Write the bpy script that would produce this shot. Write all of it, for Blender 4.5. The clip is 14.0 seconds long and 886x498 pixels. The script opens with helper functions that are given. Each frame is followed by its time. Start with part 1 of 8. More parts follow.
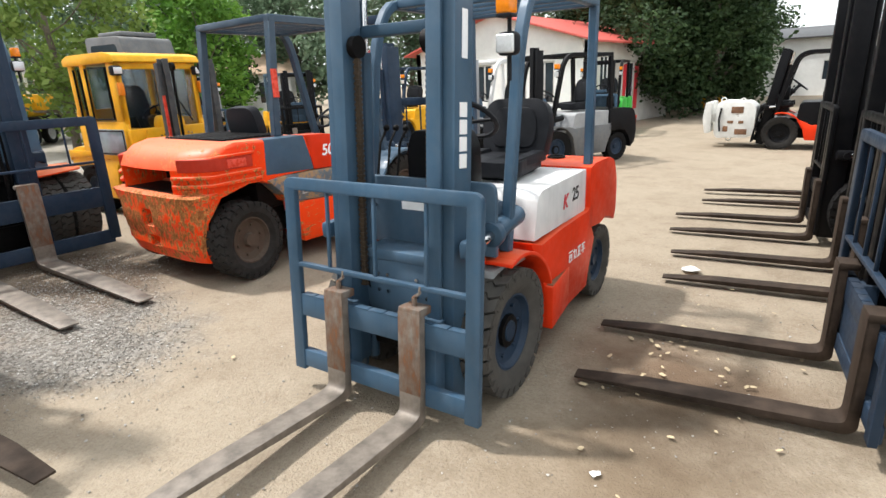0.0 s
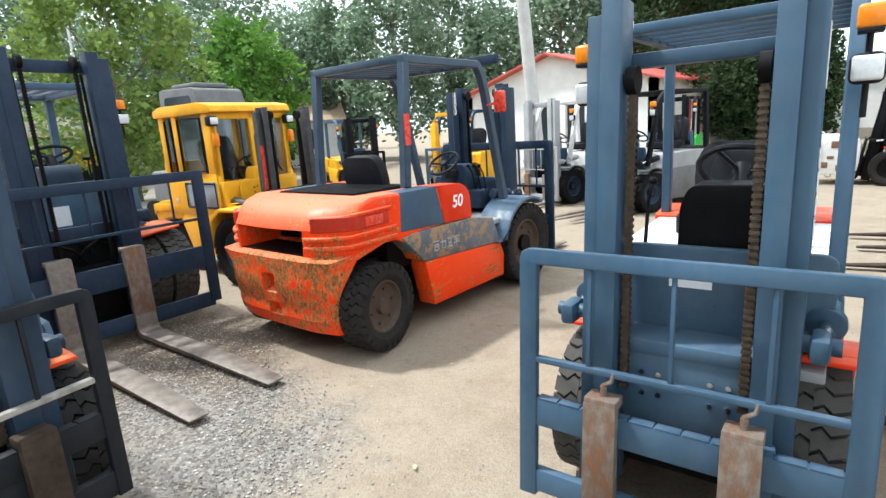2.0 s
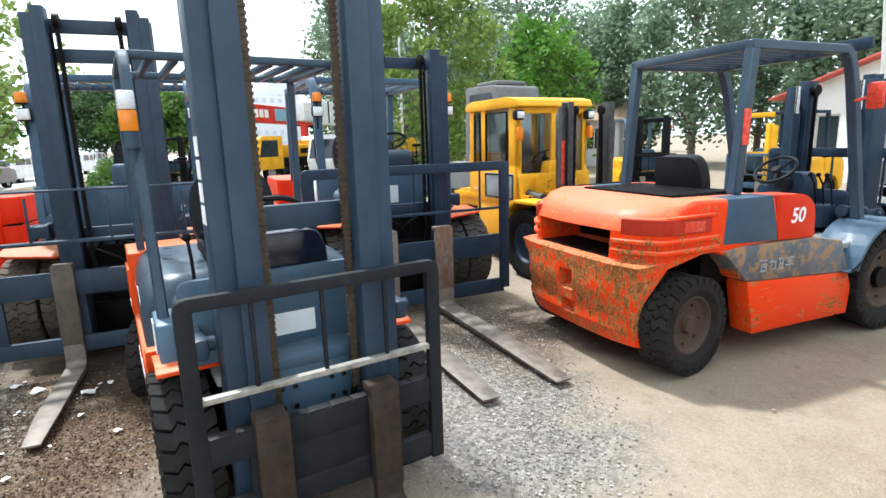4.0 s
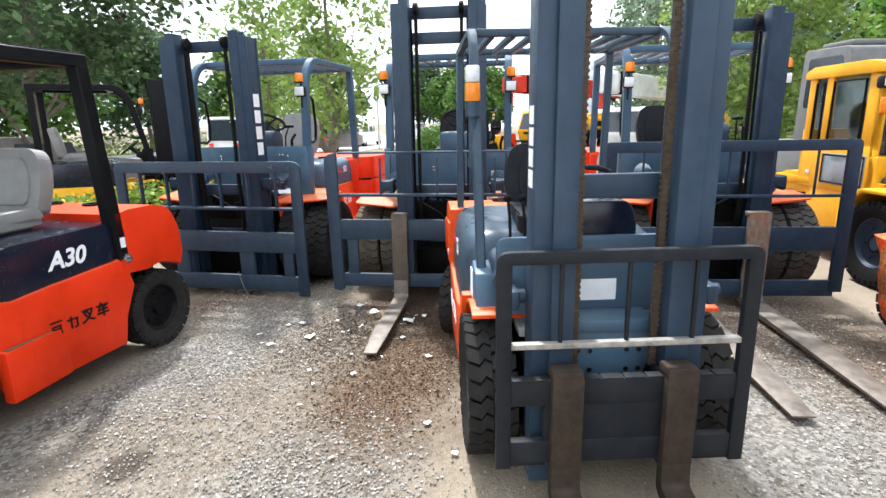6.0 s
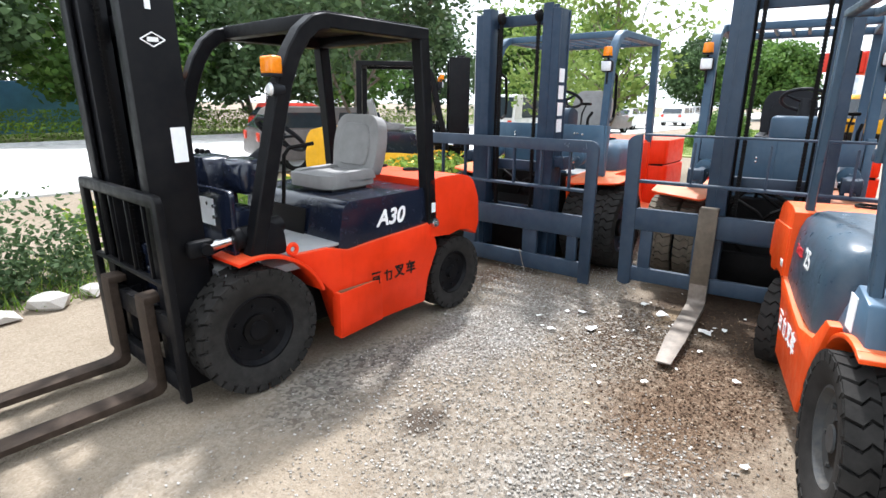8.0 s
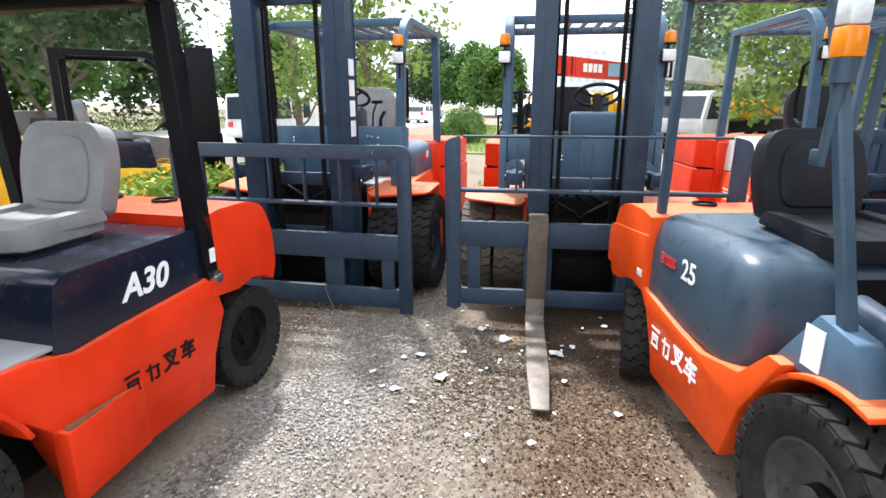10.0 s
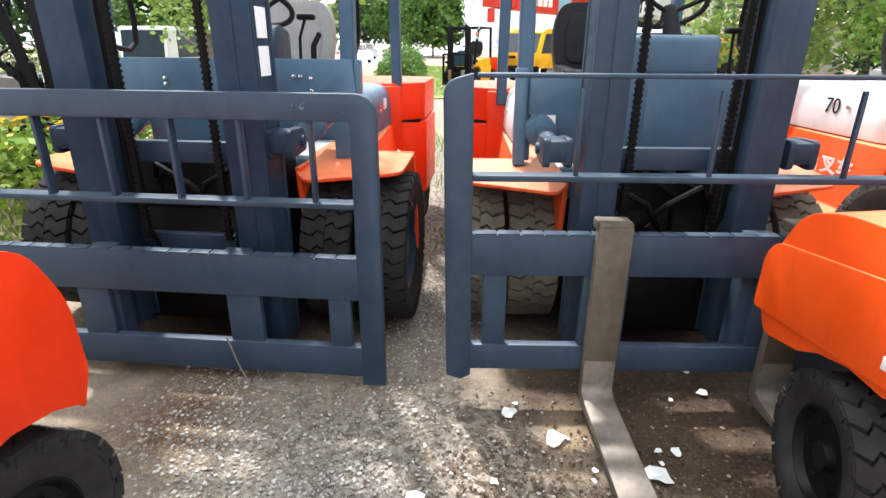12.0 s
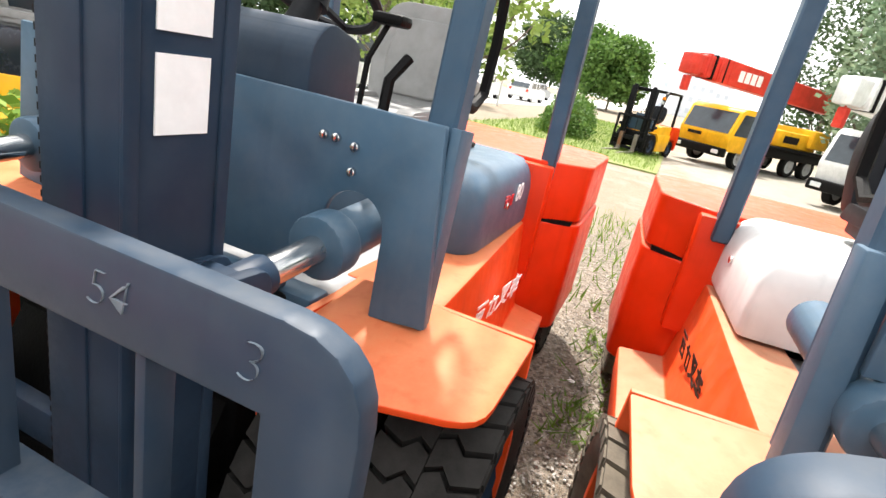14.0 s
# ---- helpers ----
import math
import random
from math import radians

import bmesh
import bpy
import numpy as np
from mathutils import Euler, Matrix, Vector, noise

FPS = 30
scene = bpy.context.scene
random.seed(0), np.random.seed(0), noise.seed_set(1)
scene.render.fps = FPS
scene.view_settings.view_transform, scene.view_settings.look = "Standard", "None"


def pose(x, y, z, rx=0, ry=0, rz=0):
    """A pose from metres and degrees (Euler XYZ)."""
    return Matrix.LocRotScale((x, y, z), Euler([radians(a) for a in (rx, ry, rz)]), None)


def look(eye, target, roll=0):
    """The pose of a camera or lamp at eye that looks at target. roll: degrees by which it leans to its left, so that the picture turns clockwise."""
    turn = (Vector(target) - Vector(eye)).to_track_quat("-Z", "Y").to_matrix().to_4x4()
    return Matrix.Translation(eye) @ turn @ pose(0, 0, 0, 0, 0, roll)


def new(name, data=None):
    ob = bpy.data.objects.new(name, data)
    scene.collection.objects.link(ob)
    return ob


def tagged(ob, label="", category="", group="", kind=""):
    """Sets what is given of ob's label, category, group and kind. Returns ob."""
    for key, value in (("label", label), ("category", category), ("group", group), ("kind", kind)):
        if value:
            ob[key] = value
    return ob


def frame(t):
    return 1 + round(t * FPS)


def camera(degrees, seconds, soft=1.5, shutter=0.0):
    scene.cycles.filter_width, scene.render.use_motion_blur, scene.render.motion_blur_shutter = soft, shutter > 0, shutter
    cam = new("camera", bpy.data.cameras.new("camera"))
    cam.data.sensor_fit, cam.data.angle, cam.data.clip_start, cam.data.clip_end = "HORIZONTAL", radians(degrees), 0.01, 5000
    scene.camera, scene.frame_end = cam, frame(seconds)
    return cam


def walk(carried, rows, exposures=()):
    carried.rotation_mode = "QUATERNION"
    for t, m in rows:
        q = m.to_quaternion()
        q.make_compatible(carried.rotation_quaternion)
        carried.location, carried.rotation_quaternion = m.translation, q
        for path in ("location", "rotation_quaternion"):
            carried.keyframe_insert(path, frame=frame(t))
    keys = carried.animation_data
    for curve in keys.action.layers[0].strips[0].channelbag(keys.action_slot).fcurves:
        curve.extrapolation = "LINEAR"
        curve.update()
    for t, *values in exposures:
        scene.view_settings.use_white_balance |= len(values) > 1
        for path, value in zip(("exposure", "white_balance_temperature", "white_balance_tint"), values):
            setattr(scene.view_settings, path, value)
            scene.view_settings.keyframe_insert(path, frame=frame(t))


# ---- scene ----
cam = camera(78.7, 14.0)
PATH = [
    (0, (0.39, 0.842, 1.615), (-0.903, 2.25, 1.029), -2.3),
    (0.5, (0.074, 0.769, 1.613), (-1.209, 2.165, 0.978), -2.0),
    (1, (-0.254, 0.677, 1.65), (-1.514, 2.094, 1.015), -2.2),
    (1.5, (-0.62, 0.706, 1.68), (-1.956, 2.101, 1.162), -3.7),
    (2, (-0.814, 0.648, 1.675), (-2.205, 2.016, 1.236), -3.8),
    (2.5, (-0.992, 0.558, 1.684), (-2.396, 1.925, 1.283), -3.8),
    (3, (-1.095, 0.555, 1.687), (-2.555, 1.867, 1.304), -3.7),
    (3.5, (-1.137, 0.497, 1.657), (-2.856, 1.448, 1.283), -2.3),
    (3.7, (-1.139, 0.482, 1.65), (-2.937, 1.27, 1.268), -2.0),
    (5.8, (-1.088, 0.339, 1.63), (-3.014, 0.049, 1.175), -1.1),
    (6, (-1.086, 0.326, 1.633), (-2.987, -0.09, 1.171), -1.1),
    (6.5, (-1.074, 0.235, 1.641), (-2.827, -0.596, 1.155), -0.1),
    (7, (-1.078, 0.187, 1.606), (-2.657, -0.933, 1.101), 0.3),
    (7.2, (-1.058, 0.139, 1.604), (-2.558, -1.075, 1.079), 0.6),
    (9.3, (-1.611, -0.632, 1.604), (-3.309, -1.557, 1.092), 1.3),
    (9.5, (-1.69, -0.711, 1.589), (-3.459, -1.492, 1.078), 1.1),
    (10, (-1.881, -0.902, 1.59), (-3.765, -1.324, 1.07), -0.0),
    (10.5, (-2.253, -1.094, 1.563), (-4.159, -1.387, 1.033), -0.1),
    (11, (-2.629, -1.284, 1.547), (-4.536, -1.568, 1.013), 0.2),
    (11.5, (-3.111, -1.447, 1.523), (-4.976, -1.702, 0.849), -0.1),
    (12, (-3.579, -1.518, 1.475), (-5.44, -1.704, 0.765), 0.4),
    (12.5, (-4.058, -1.595, 1.452), (-5.875, -1.843, 0.655), 1.4),
    (13, (-4.501, -1.729, 1.469), (-6.299, -2.056, 0.656), 1.7),
    (13.5, (-4.964, -1.781, 1.483), (-6.781, -2.278, 0.811), 5.4),
    (14, (-5.271, -1.818, 1.529), (-7.484, -2.612, 0.733), 11.96),
]
EXPOSURES = [(0.0, 0.66, 6450, 10), (1.5, 0.80, 6150, 8), (3.0, 0.84, 5950, 6), (6.5, 1.12, 6100, 10), (9.5, 1.17, 6050, 11), (11.5, 1.25, 6300, 12), (12.5, 1.78, 6300, 7), (13.0, 2.0, 6300, 6), (13.4, 2.10, 6300, 6), (14.0, 1.4, 6800, 11)]
walk(cam, [(t, look(eye, target, roll)) for t, eye, target, roll in PATH], EXPOSURES)

# ---- light ----
SUN_FROM = Vector((-0.66, -0.36, 1.30)).normalized()
world = bpy.data.worlds.new("sky")
scene.world = world
world.use_nodes = True
wn = world.node_tree
sky = wn.nodes.new("ShaderNodeTexSky")
sky.sky_type, sky.sun_disc = "NISHITA", False
sky.sun_elevation = math.asin(SUN_FROM.z)
sky.sun_rotation = math.atan2(SUN_FROM.x, SUN_FROM.y)
sky.air_density, sky.dust_density, sky.ozone_density = 1.2, 4.0, 1.0
haze = wn.nodes.new("ShaderNodeMixRGB")
haze.inputs[0].default_value = 0.88
haze.inputs[2].default_value = (8.2, 8.6, 8.8, 1)
wn.links.new(sky.outputs[0], haze.inputs[1])
wn.links.new(haze.outputs[0], wn.nodes["Background"].inputs[0])
wn.nodes["Background"].inputs[1].default_value = 0.132
sun_data = bpy.data.lights.new("sun", "SUN")
sun_data.energy, sun_data.angle, sun_data.color = 3.3, radians(3.5), (1.0, 0.975, 0.94)
sun = new("sun", sun_data)
sun.matrix_world = look(SUN_FROM * 50, (0, 0, 0))


# ---- materials ----
def nodes_of(name):
    m = bpy.data.materials.new(name)
    m.use_nodes = True
    return m, m.node_tree.nodes, m.node_tree.links, m.node_tree.nodes["Principled BSDF"]


def noise_node(n, l, scale, detail=5, rough=0.6, coord="Object"):
    tc = n.new("ShaderNodeTexCoord")
    t = n.new("ShaderNodeTexNoise")
    t.inputs["Scale"].default_value, t.inputs["Detail"].default_value, t.inputs["Roughness"].default_value = scale, detail, rough
    l.new(tc.outputs[coord], t.inputs["Vector"])
    return t.outputs["Fac"]


def ramp(n, l, src, a, b, lo=0.0, hi=1.0):
    r = n.new("ShaderNodeMapRange")
    r.inputs[1].default_value, r.inputs[2].default_value, r.inputs[3].default_value, r.inputs[4].default_value = a, b, lo, hi
    l.new(src, r.inputs[0])
    return r.outputs[0]


def mix(n, l, fac, a, b, mode="MIX"):
    m = n.new("ShaderNodeMixRGB")
    m.blend_type = mode
    for slot, v in ((0, fac), (1, a), (2, b)):
        if isinstance(v, (int, float)):
            m.inputs[slot].default_value = v
        elif isinstance(v, tuple):
            m.inputs[slot].default_value = (*v, 1) if len(v) == 3 else v
        else:
            l.new(v, m.inputs[slot])
    return m.outputs[0]


def bump(n, l, bsdf, height, strength, dist=0.01):
    b = n.new("ShaderNodeBump")
    b.inputs["Strength"].default_value, b.inputs["Distance"].default_value = strength, dist
    l.new(height, b.inputs["Height"])
    l.new(b.outputs[0], bsdf.inputs["Normal"])


def paint(name, color, rough=0.38, wear=0.0, dust=0.25, chip=(0.16, 0.09, 0.05), metal=0.0, dust_col=(0.42, 0.36, 0.28), top_pale=0.0, scuffs=0.25, gloss=None):
    """Sprayed paint with dust, streaks, fine orange peel and, by wear, chips down to rust."""
    m, n, l, b = nodes_of(name)
    big, fine, mid = noise_node(n, l, 2.3, 4), noise_node(n, l, 90, 3), noise_node(n, l, 14, 6, 0.7)
    dark = tuple(c * 0.78 for c in color)
    lite = tuple(min(1, c * 1.12 + (0.002 if max(color) < 0.03 else 0.008)) for c in color)
    col = mix(n, l, ramp(n, l, big, 0.3, 0.7), dark, lite)
    geo = n.new("ShaderNodeNewGeometry")
    sep = n.new("ShaderNodeSeparateXYZ")
    l.new(geo.outputs["Normal"], sep.inputs[0])
    up = ramp(n, l, sep.outputs[2], 0.3, 1.0, 0.35, 1.0)
    dfac = n.new("ShaderNodeMath")
    dfac.operation = "MULTIPLY"
    l.new(ramp(n, l, mid, 0.40, 0.75, 0.0, dust * 1.6), dfac.inputs[0])
    l.new(up, dfac.inputs[1])
    col = mix(n, l, dfac.outputs[0], col, dust_col)
    # Upward faces paler: lying dust, plus sunlit brightness put into the colour.
    if top_pale:
        top_mix = n.new("ShaderNodeMath")
        top_mix.operation = "MULTIPLY"
        l.new(ramp(n, l, sep.outputs[2], 0.75, 0.98), top_mix.inputs[0])
        l.new(ramp(n, l, mid, 0.25, 0.7, top_pale * 0.75, top_pale), top_mix.inputs[1])
        col = mix(n, l, top_mix.outputs[0], col, dust_col)
    streak = n.new("ShaderNodeTexNoise")
    tall = n.new("ShaderNodeMapping")
    tall.inputs["Scale"].default_value = (1, 1, 0.12)
    place = n.new("ShaderNodeTexCoord")
    l.new(place.outputs["Object"], tall.inputs[0])
    l.new(tall.outputs[0], streak.inputs["Vector"])
    streak.inputs["Scale"].default_value, streak.inputs["Detail"].default_value = 22, 5
    col = mix(n, l, ramp(n, l, streak.outputs["Fac"], 0.55, 0.75, 0.0, 0.22), col, tuple(c * 0.55 for c in color))
    scuff = ramp(n, l, noise_node(n, l, 30, 8, 0.8), 0.66, 0.70, 0.0, scuffs)
    col = mix(n, l, scuff, col, tuple(min(0.8, c * 1.5 + 0.05) for c in color))
    r = ramp(n, l, mid, 0.3, 0.8, rough - 0.06, min(0.95, rough + 0.28))
    if wear > 0:
        edge = 0.74 - 0.2 * wear
        chips = ramp(n, l, noise_node(n, l, 9, 9, 0.75), edge, edge + 0.03)
        col = mix(n, l, chips, col, chip)
    l.new(col, b.inputs["Base Color"])
    l.new(r, b.inputs["Roughness"])
    b.inputs["Metallic"].default_value = metal
    b.inputs["Specular IOR Level"].default_value = gloss if gloss is not None else (0.10 if max(color) < 0.012 else 0.16) if max(color) < 0.06 else (0.28 if max(color) < 0.2 else 0.2)
    bump(n, l, b, fine, 0.05, 0.002)
    return m


def plain(name, color, rough=0.5, metal=0.0, vary=0.25, scale=12, relief=0.1):
    m, n, l, b = nodes_of(name)
    t = noise_node(n, l, scale, 6, 0.65)
    col = mix(n, l, ramp(n, l, t, 0.3, 0.72), tuple(c * (1 - vary) for c in color), tuple(min(1, c * (1 + vary)) for c in color))
    l.new(col, b.inputs["Base Color"])
    l.new(ramp(n, l, t, 0.25, 0.8, max(0.03, rough - 0.08), min(1, rough + 0.15)), b.inputs["Roughness"])
    b.inputs["Metallic"].default_value = metal
    if max(color) < 0.05:
        b.inputs["Specular IOR Level"].default_value = 0.12
    bump(n, l, b, noise_node(n, l, scale * 6, 4), relief, 0.004)
    return m


ORANGE = (0.72, 0.032, 0.001)
PAINT = {
    "gunmetal": paint("worn_gunmetal_paint", (0.040, 0.043, 0.046), 0.45, 0.30, 0.22),
    "orange": paint("orange_paint", ORANGE, 0.34, 0.0, 0.03, dust_col=(0.62, 0.20, 0.08), top_pale=0.3),
    "orange_light": paint("light_orange_paint", (0.74, 0.070, 0.002), 0.34, 0.0, 0.05, dust_col=(0.64, 0.30, 0.15), top_pale=0.45),
    "orange_pale": paint("pale_topped_orange_paint", (0.72, 0.056, 0.003), 0.42, 0.0, 0.12, dust_col=(0.66, 0.30, 0.14), top_pale=0.6),
    "orange_dusted": paint("dust_veiled_orange_paint", (0.70, 0.075, 0.010), 0.5, 0.0, 0.25, dust_col=(0.50, 0.29, 0.18), top_pale=0.8),
    "steel_blue": paint("steel_blue_paint", (0.040, 0.086, 0.140), 0.36, 0.05, 0.08),
    "rail_blue": paint("shaded_steel_blue_paint", (0.036, 0.078, 0.126), 0.36, 0.06, 0.06),
    "sooty": paint("sooty_black_rack_paint", (0.012, 0.0145, 0.019), 0.5, 0.08, 0.05),
    "navy": paint("navy_blue_paint", (0.0135, 0.030, 0.057), 0.40, 0.04, 0.05, scuffs=0.12),
    "rack_navy": paint("weathered_navy_paint", (0.0185, 0.038, 0.066), 0.42, 0.06, 0.07, scuffs=0.15),
    "slate_deep": paint("deep_slate_blue_paint", (0.036, 0.066, 0.100), 0.30, 0.0, 0.08),
    "hood_slate": paint("dull_slate_hood_paint", (0.040, 0.071, 0.103), 0.28, 0.0, 0.08),
    "mast_blue": paint("mast_blue_paint", (0.023, 0.045, 0.078), 0.38, 0.05, 0.06, scuffs=0.15),
    "slate": paint("slate_blue_paint", (0.062, 0.115, 0.175), 0.32, 0.0, 0.10),
    "cowl_blue": paint("mid_blue_paint", (0.056, 0.115, 0.178), 0.34, 0.0, 0.10),
    "gloss_navy": paint("glossy_dark_navy_paint", (0.008, 0.012, 0.026), 0.12, 0.0, 0.01, scuffs=0.04, gloss=0.5),
    "black": paint("black_paint", (0.0045, 0.0048, 0.0062), 0.36, 0.0, 0.02, scuffs=0.05),
    "white": paint("white_paint", (0.72, 0.72, 0.71), 0.35, 0.0, 0.10),
    "yellow": paint("yellow_paint", (0.82, 0.42, 0.010), 0.36, 0.03, 0.12),
    "red": paint("red_paint", (0.62, 0.035, 0.02), 0.4, 0.05, 0.2),
    "recess_red": paint("shaded_red_paint", (0.42, 0.022, 0.004), 0.5, 0.1, 0.1),
    "green": paint("green_paint", (0.05, 0.45, 0.06), 0.4, 0.0, 0.2),
    "dull_grey": paint("dull_machine_grey_paint", (0.13, 0.135, 0.14), 0.5, 0.1, 0.3),
    "old_rim": paint("dirty_brown_rim_paint", (0.060, 0.040, 0.027), 0.6, 0.2, 0.12),
    "grey": paint("grey_paint", (0.33, 0.34, 0.35), 0.42, 0.08, 0.25),
}
RUST = plain("rusty_steel", (0.17, 0.085, 0.045), 0.75, 0.15, 0.55, 9, 0.3)
FORK_STEEL = plain("worn_fork_steel", (0.185, 0.157, 0.13), 0.55, 0.3, 0.45, 11, 0.25)
SHANK_BROWN = plain("brown_fork_steel", (0.105, 0.086, 0.062), 0.6, 0.25, 0.45, 8, 0.3)
BARE_STEEL = plain("rubbed_bare_steel", (0.30, 0.28, 0.25), 0.5, 0.2, 0.5, 14, 0.2)
FORK_DARK = plain("dark_rusty_fork_steel", (0.046, 0.033, 0.025), 0.68, 0.1, 0.5, 9, 0.3)


def rusting_steel():
    """Bare worn steel with streaks and blooms of orange rust."""
    m, n, l, b = nodes_of("rusting_fork_steel")
    tc = n.new("ShaderNodeTexCoord")
    mp = n.new("ShaderNodeMapping")
    mp.inputs["Scale"].default_value = (1, 1, 0.35)
    l.new(tc.outputs["Object"], mp.inputs[0])
    t = n.new("ShaderNodeTexNoise")
    t.inputs["Scale"].default_value, t.inputs["Detail"].default_value, t.inputs["Roughness"].default_value = 9, 8, 0.7
    l.new(mp.outputs[0], t.inputs["Vector"])
    info = n.new("ShaderNodeObjectInfo")
    shift = n.new("ShaderNodeMath")
    shift.operation = "MULTIPLY_ADD"
    shift.inputs[1].default_value, shift.inputs[2].default_value = 0.26, -0.11
    l.new(info.outputs["Random"], shift.inputs[0])
    f = n.new("ShaderNodeMath")
    f.operation = "ADD"
    l.new(t.outputs["Fac"], f.inputs[0])
    l.new(shift.outputs[0], f.inputs[1])
    steel = mix(n, l, ramp(n, l, noise_node(n, l, 25, 6, 0.7), 0.3, 0.7), (0.12, 0.105, 0.09), (0.23, 0.20, 0.17))
    col = mix(n, l, ramp(n, l, f.outputs[0], 0.46, 0.62), steel, (0.145, 0.072, 0.038))
    col = mix(n, l, ramp(n, l, f.outputs[0], 0.60, 0.70, 0.0, 0.8), col, (0.30, 0.105, 0.035))
    l.new(col, b.inputs["Base Color"])
    b.inputs["Roughness"].default_value = 0.65
    b.inputs["Metallic"].default_value = 0.2
    bump(n, l, b, t.outputs["Fac"], 0.25, 0.004)
    return m


RUSTING = rusting_steel()
RUBBER = plain("tyre_rubber", (0.0105, 0.010, 0.0098), 0.82, 0, 0.35, 20, 0.3)
RUBBER_WORN = plain("weathered_tyre_rubber", (0.058, 0.053, 0.046), 0.85, 0, 0.4, 14, 0.35)
RUBBER_USED = plain("greyed_tyre_rubber", (0.025, 0.0235, 0.022), 0.85, 0, 0.4, 14, 0.35)
RUBBER_DUSTY = plain("dusty_tyre_rubber", (0.125, 0.102, 0.074), 0.9, 0, 0.45, 10, 0.35)
GREASE = plain("greasy_black_metal", (0.0065, 0.006, 0.006), 0.55, 0.2, 0.5, 16, 0.3)
CHAIN = plain("oily_chain_steel", (0.080, 0.056, 0.036), 0.5, 0.5, 0.5, 40, 0.3)
CHROME = plain("chromed_rod", (0.62, 0.62, 0.62), 0.18, 1.0, 0.1, 10, 0.02)
VINYL_BLACK = plain("black_vinyl", (0.015, 0.016, 0.019), 0.5, 0, 0.3, 8, 0.2)
VINYL_GREY = plain("grey_vinyl_cover", (0.235, 0.23, 0.225), 0.62, 0, 0.18, 7, 0.3)
WHITE_INK = plain("white_lettering", (0.86, 0.86, 0.86), 0.5, 0, 0.05, 20, 0.0)
BLACK_INK = plain("black_lettering", (0.015, 0.012, 0.012), 0.5, 0, 0.1, 20, 0.0)
RED_INK = plain("red_lettering", (0.6, 0.03, 0.04), 0.5, 0, 0.1, 20, 0.0)
PAPER = plain("paper_label", (0.82, 0.84, 0.86), 0.6, 0, 0.06, 20, 0.0)
AMBER = plain("amber_lens", (0.82, 0.24, 0.008), 0.18, 0, 0.15, 20, 0.05)
CLEAR_LENS = plain("clear_lamp_lens", (0.72, 0.74, 0.75), 0.12, 0.25, 0.12, 60, 0.2)
RED_LENS = plain("red_lens", (0.65, 0.06, 0.03), 0.25, 0, 0.2, 20, 0.05)


def glass_material(name, tint, ior=1.45):
    m, n, l, b = nodes_of(name)
    b.inputs["Base Color"].default_value = (*tint, 1)
    b.inputs["Roughness"].default_value = 0.03
    b.inputs["Transmission Weight"].default_value = 1.0
    b.inputs["IOR"].default_value = ior
    l.new(ramp(n, l, noise_node(n, l, 5, 3), 0.3, 0.8, 0.02, 0.12), b.inputs["Roughness"])
    return m


GLASS = glass_material("window_glass", (0.75, 0.82, 0.84))
# Opaque pane with the sky's reflection put into its blue-grey colour.
SKY_PANE = plain("sky_blue_grey_pane", (0.25, 0.31, 0.35), 0.05, 0, 0.35, 2.2, 0.0)
DARK_GLASS = plain("dark_window", (0.03, 0.04, 0.05), 0.08, 0, 0.2, 3, 0.0)


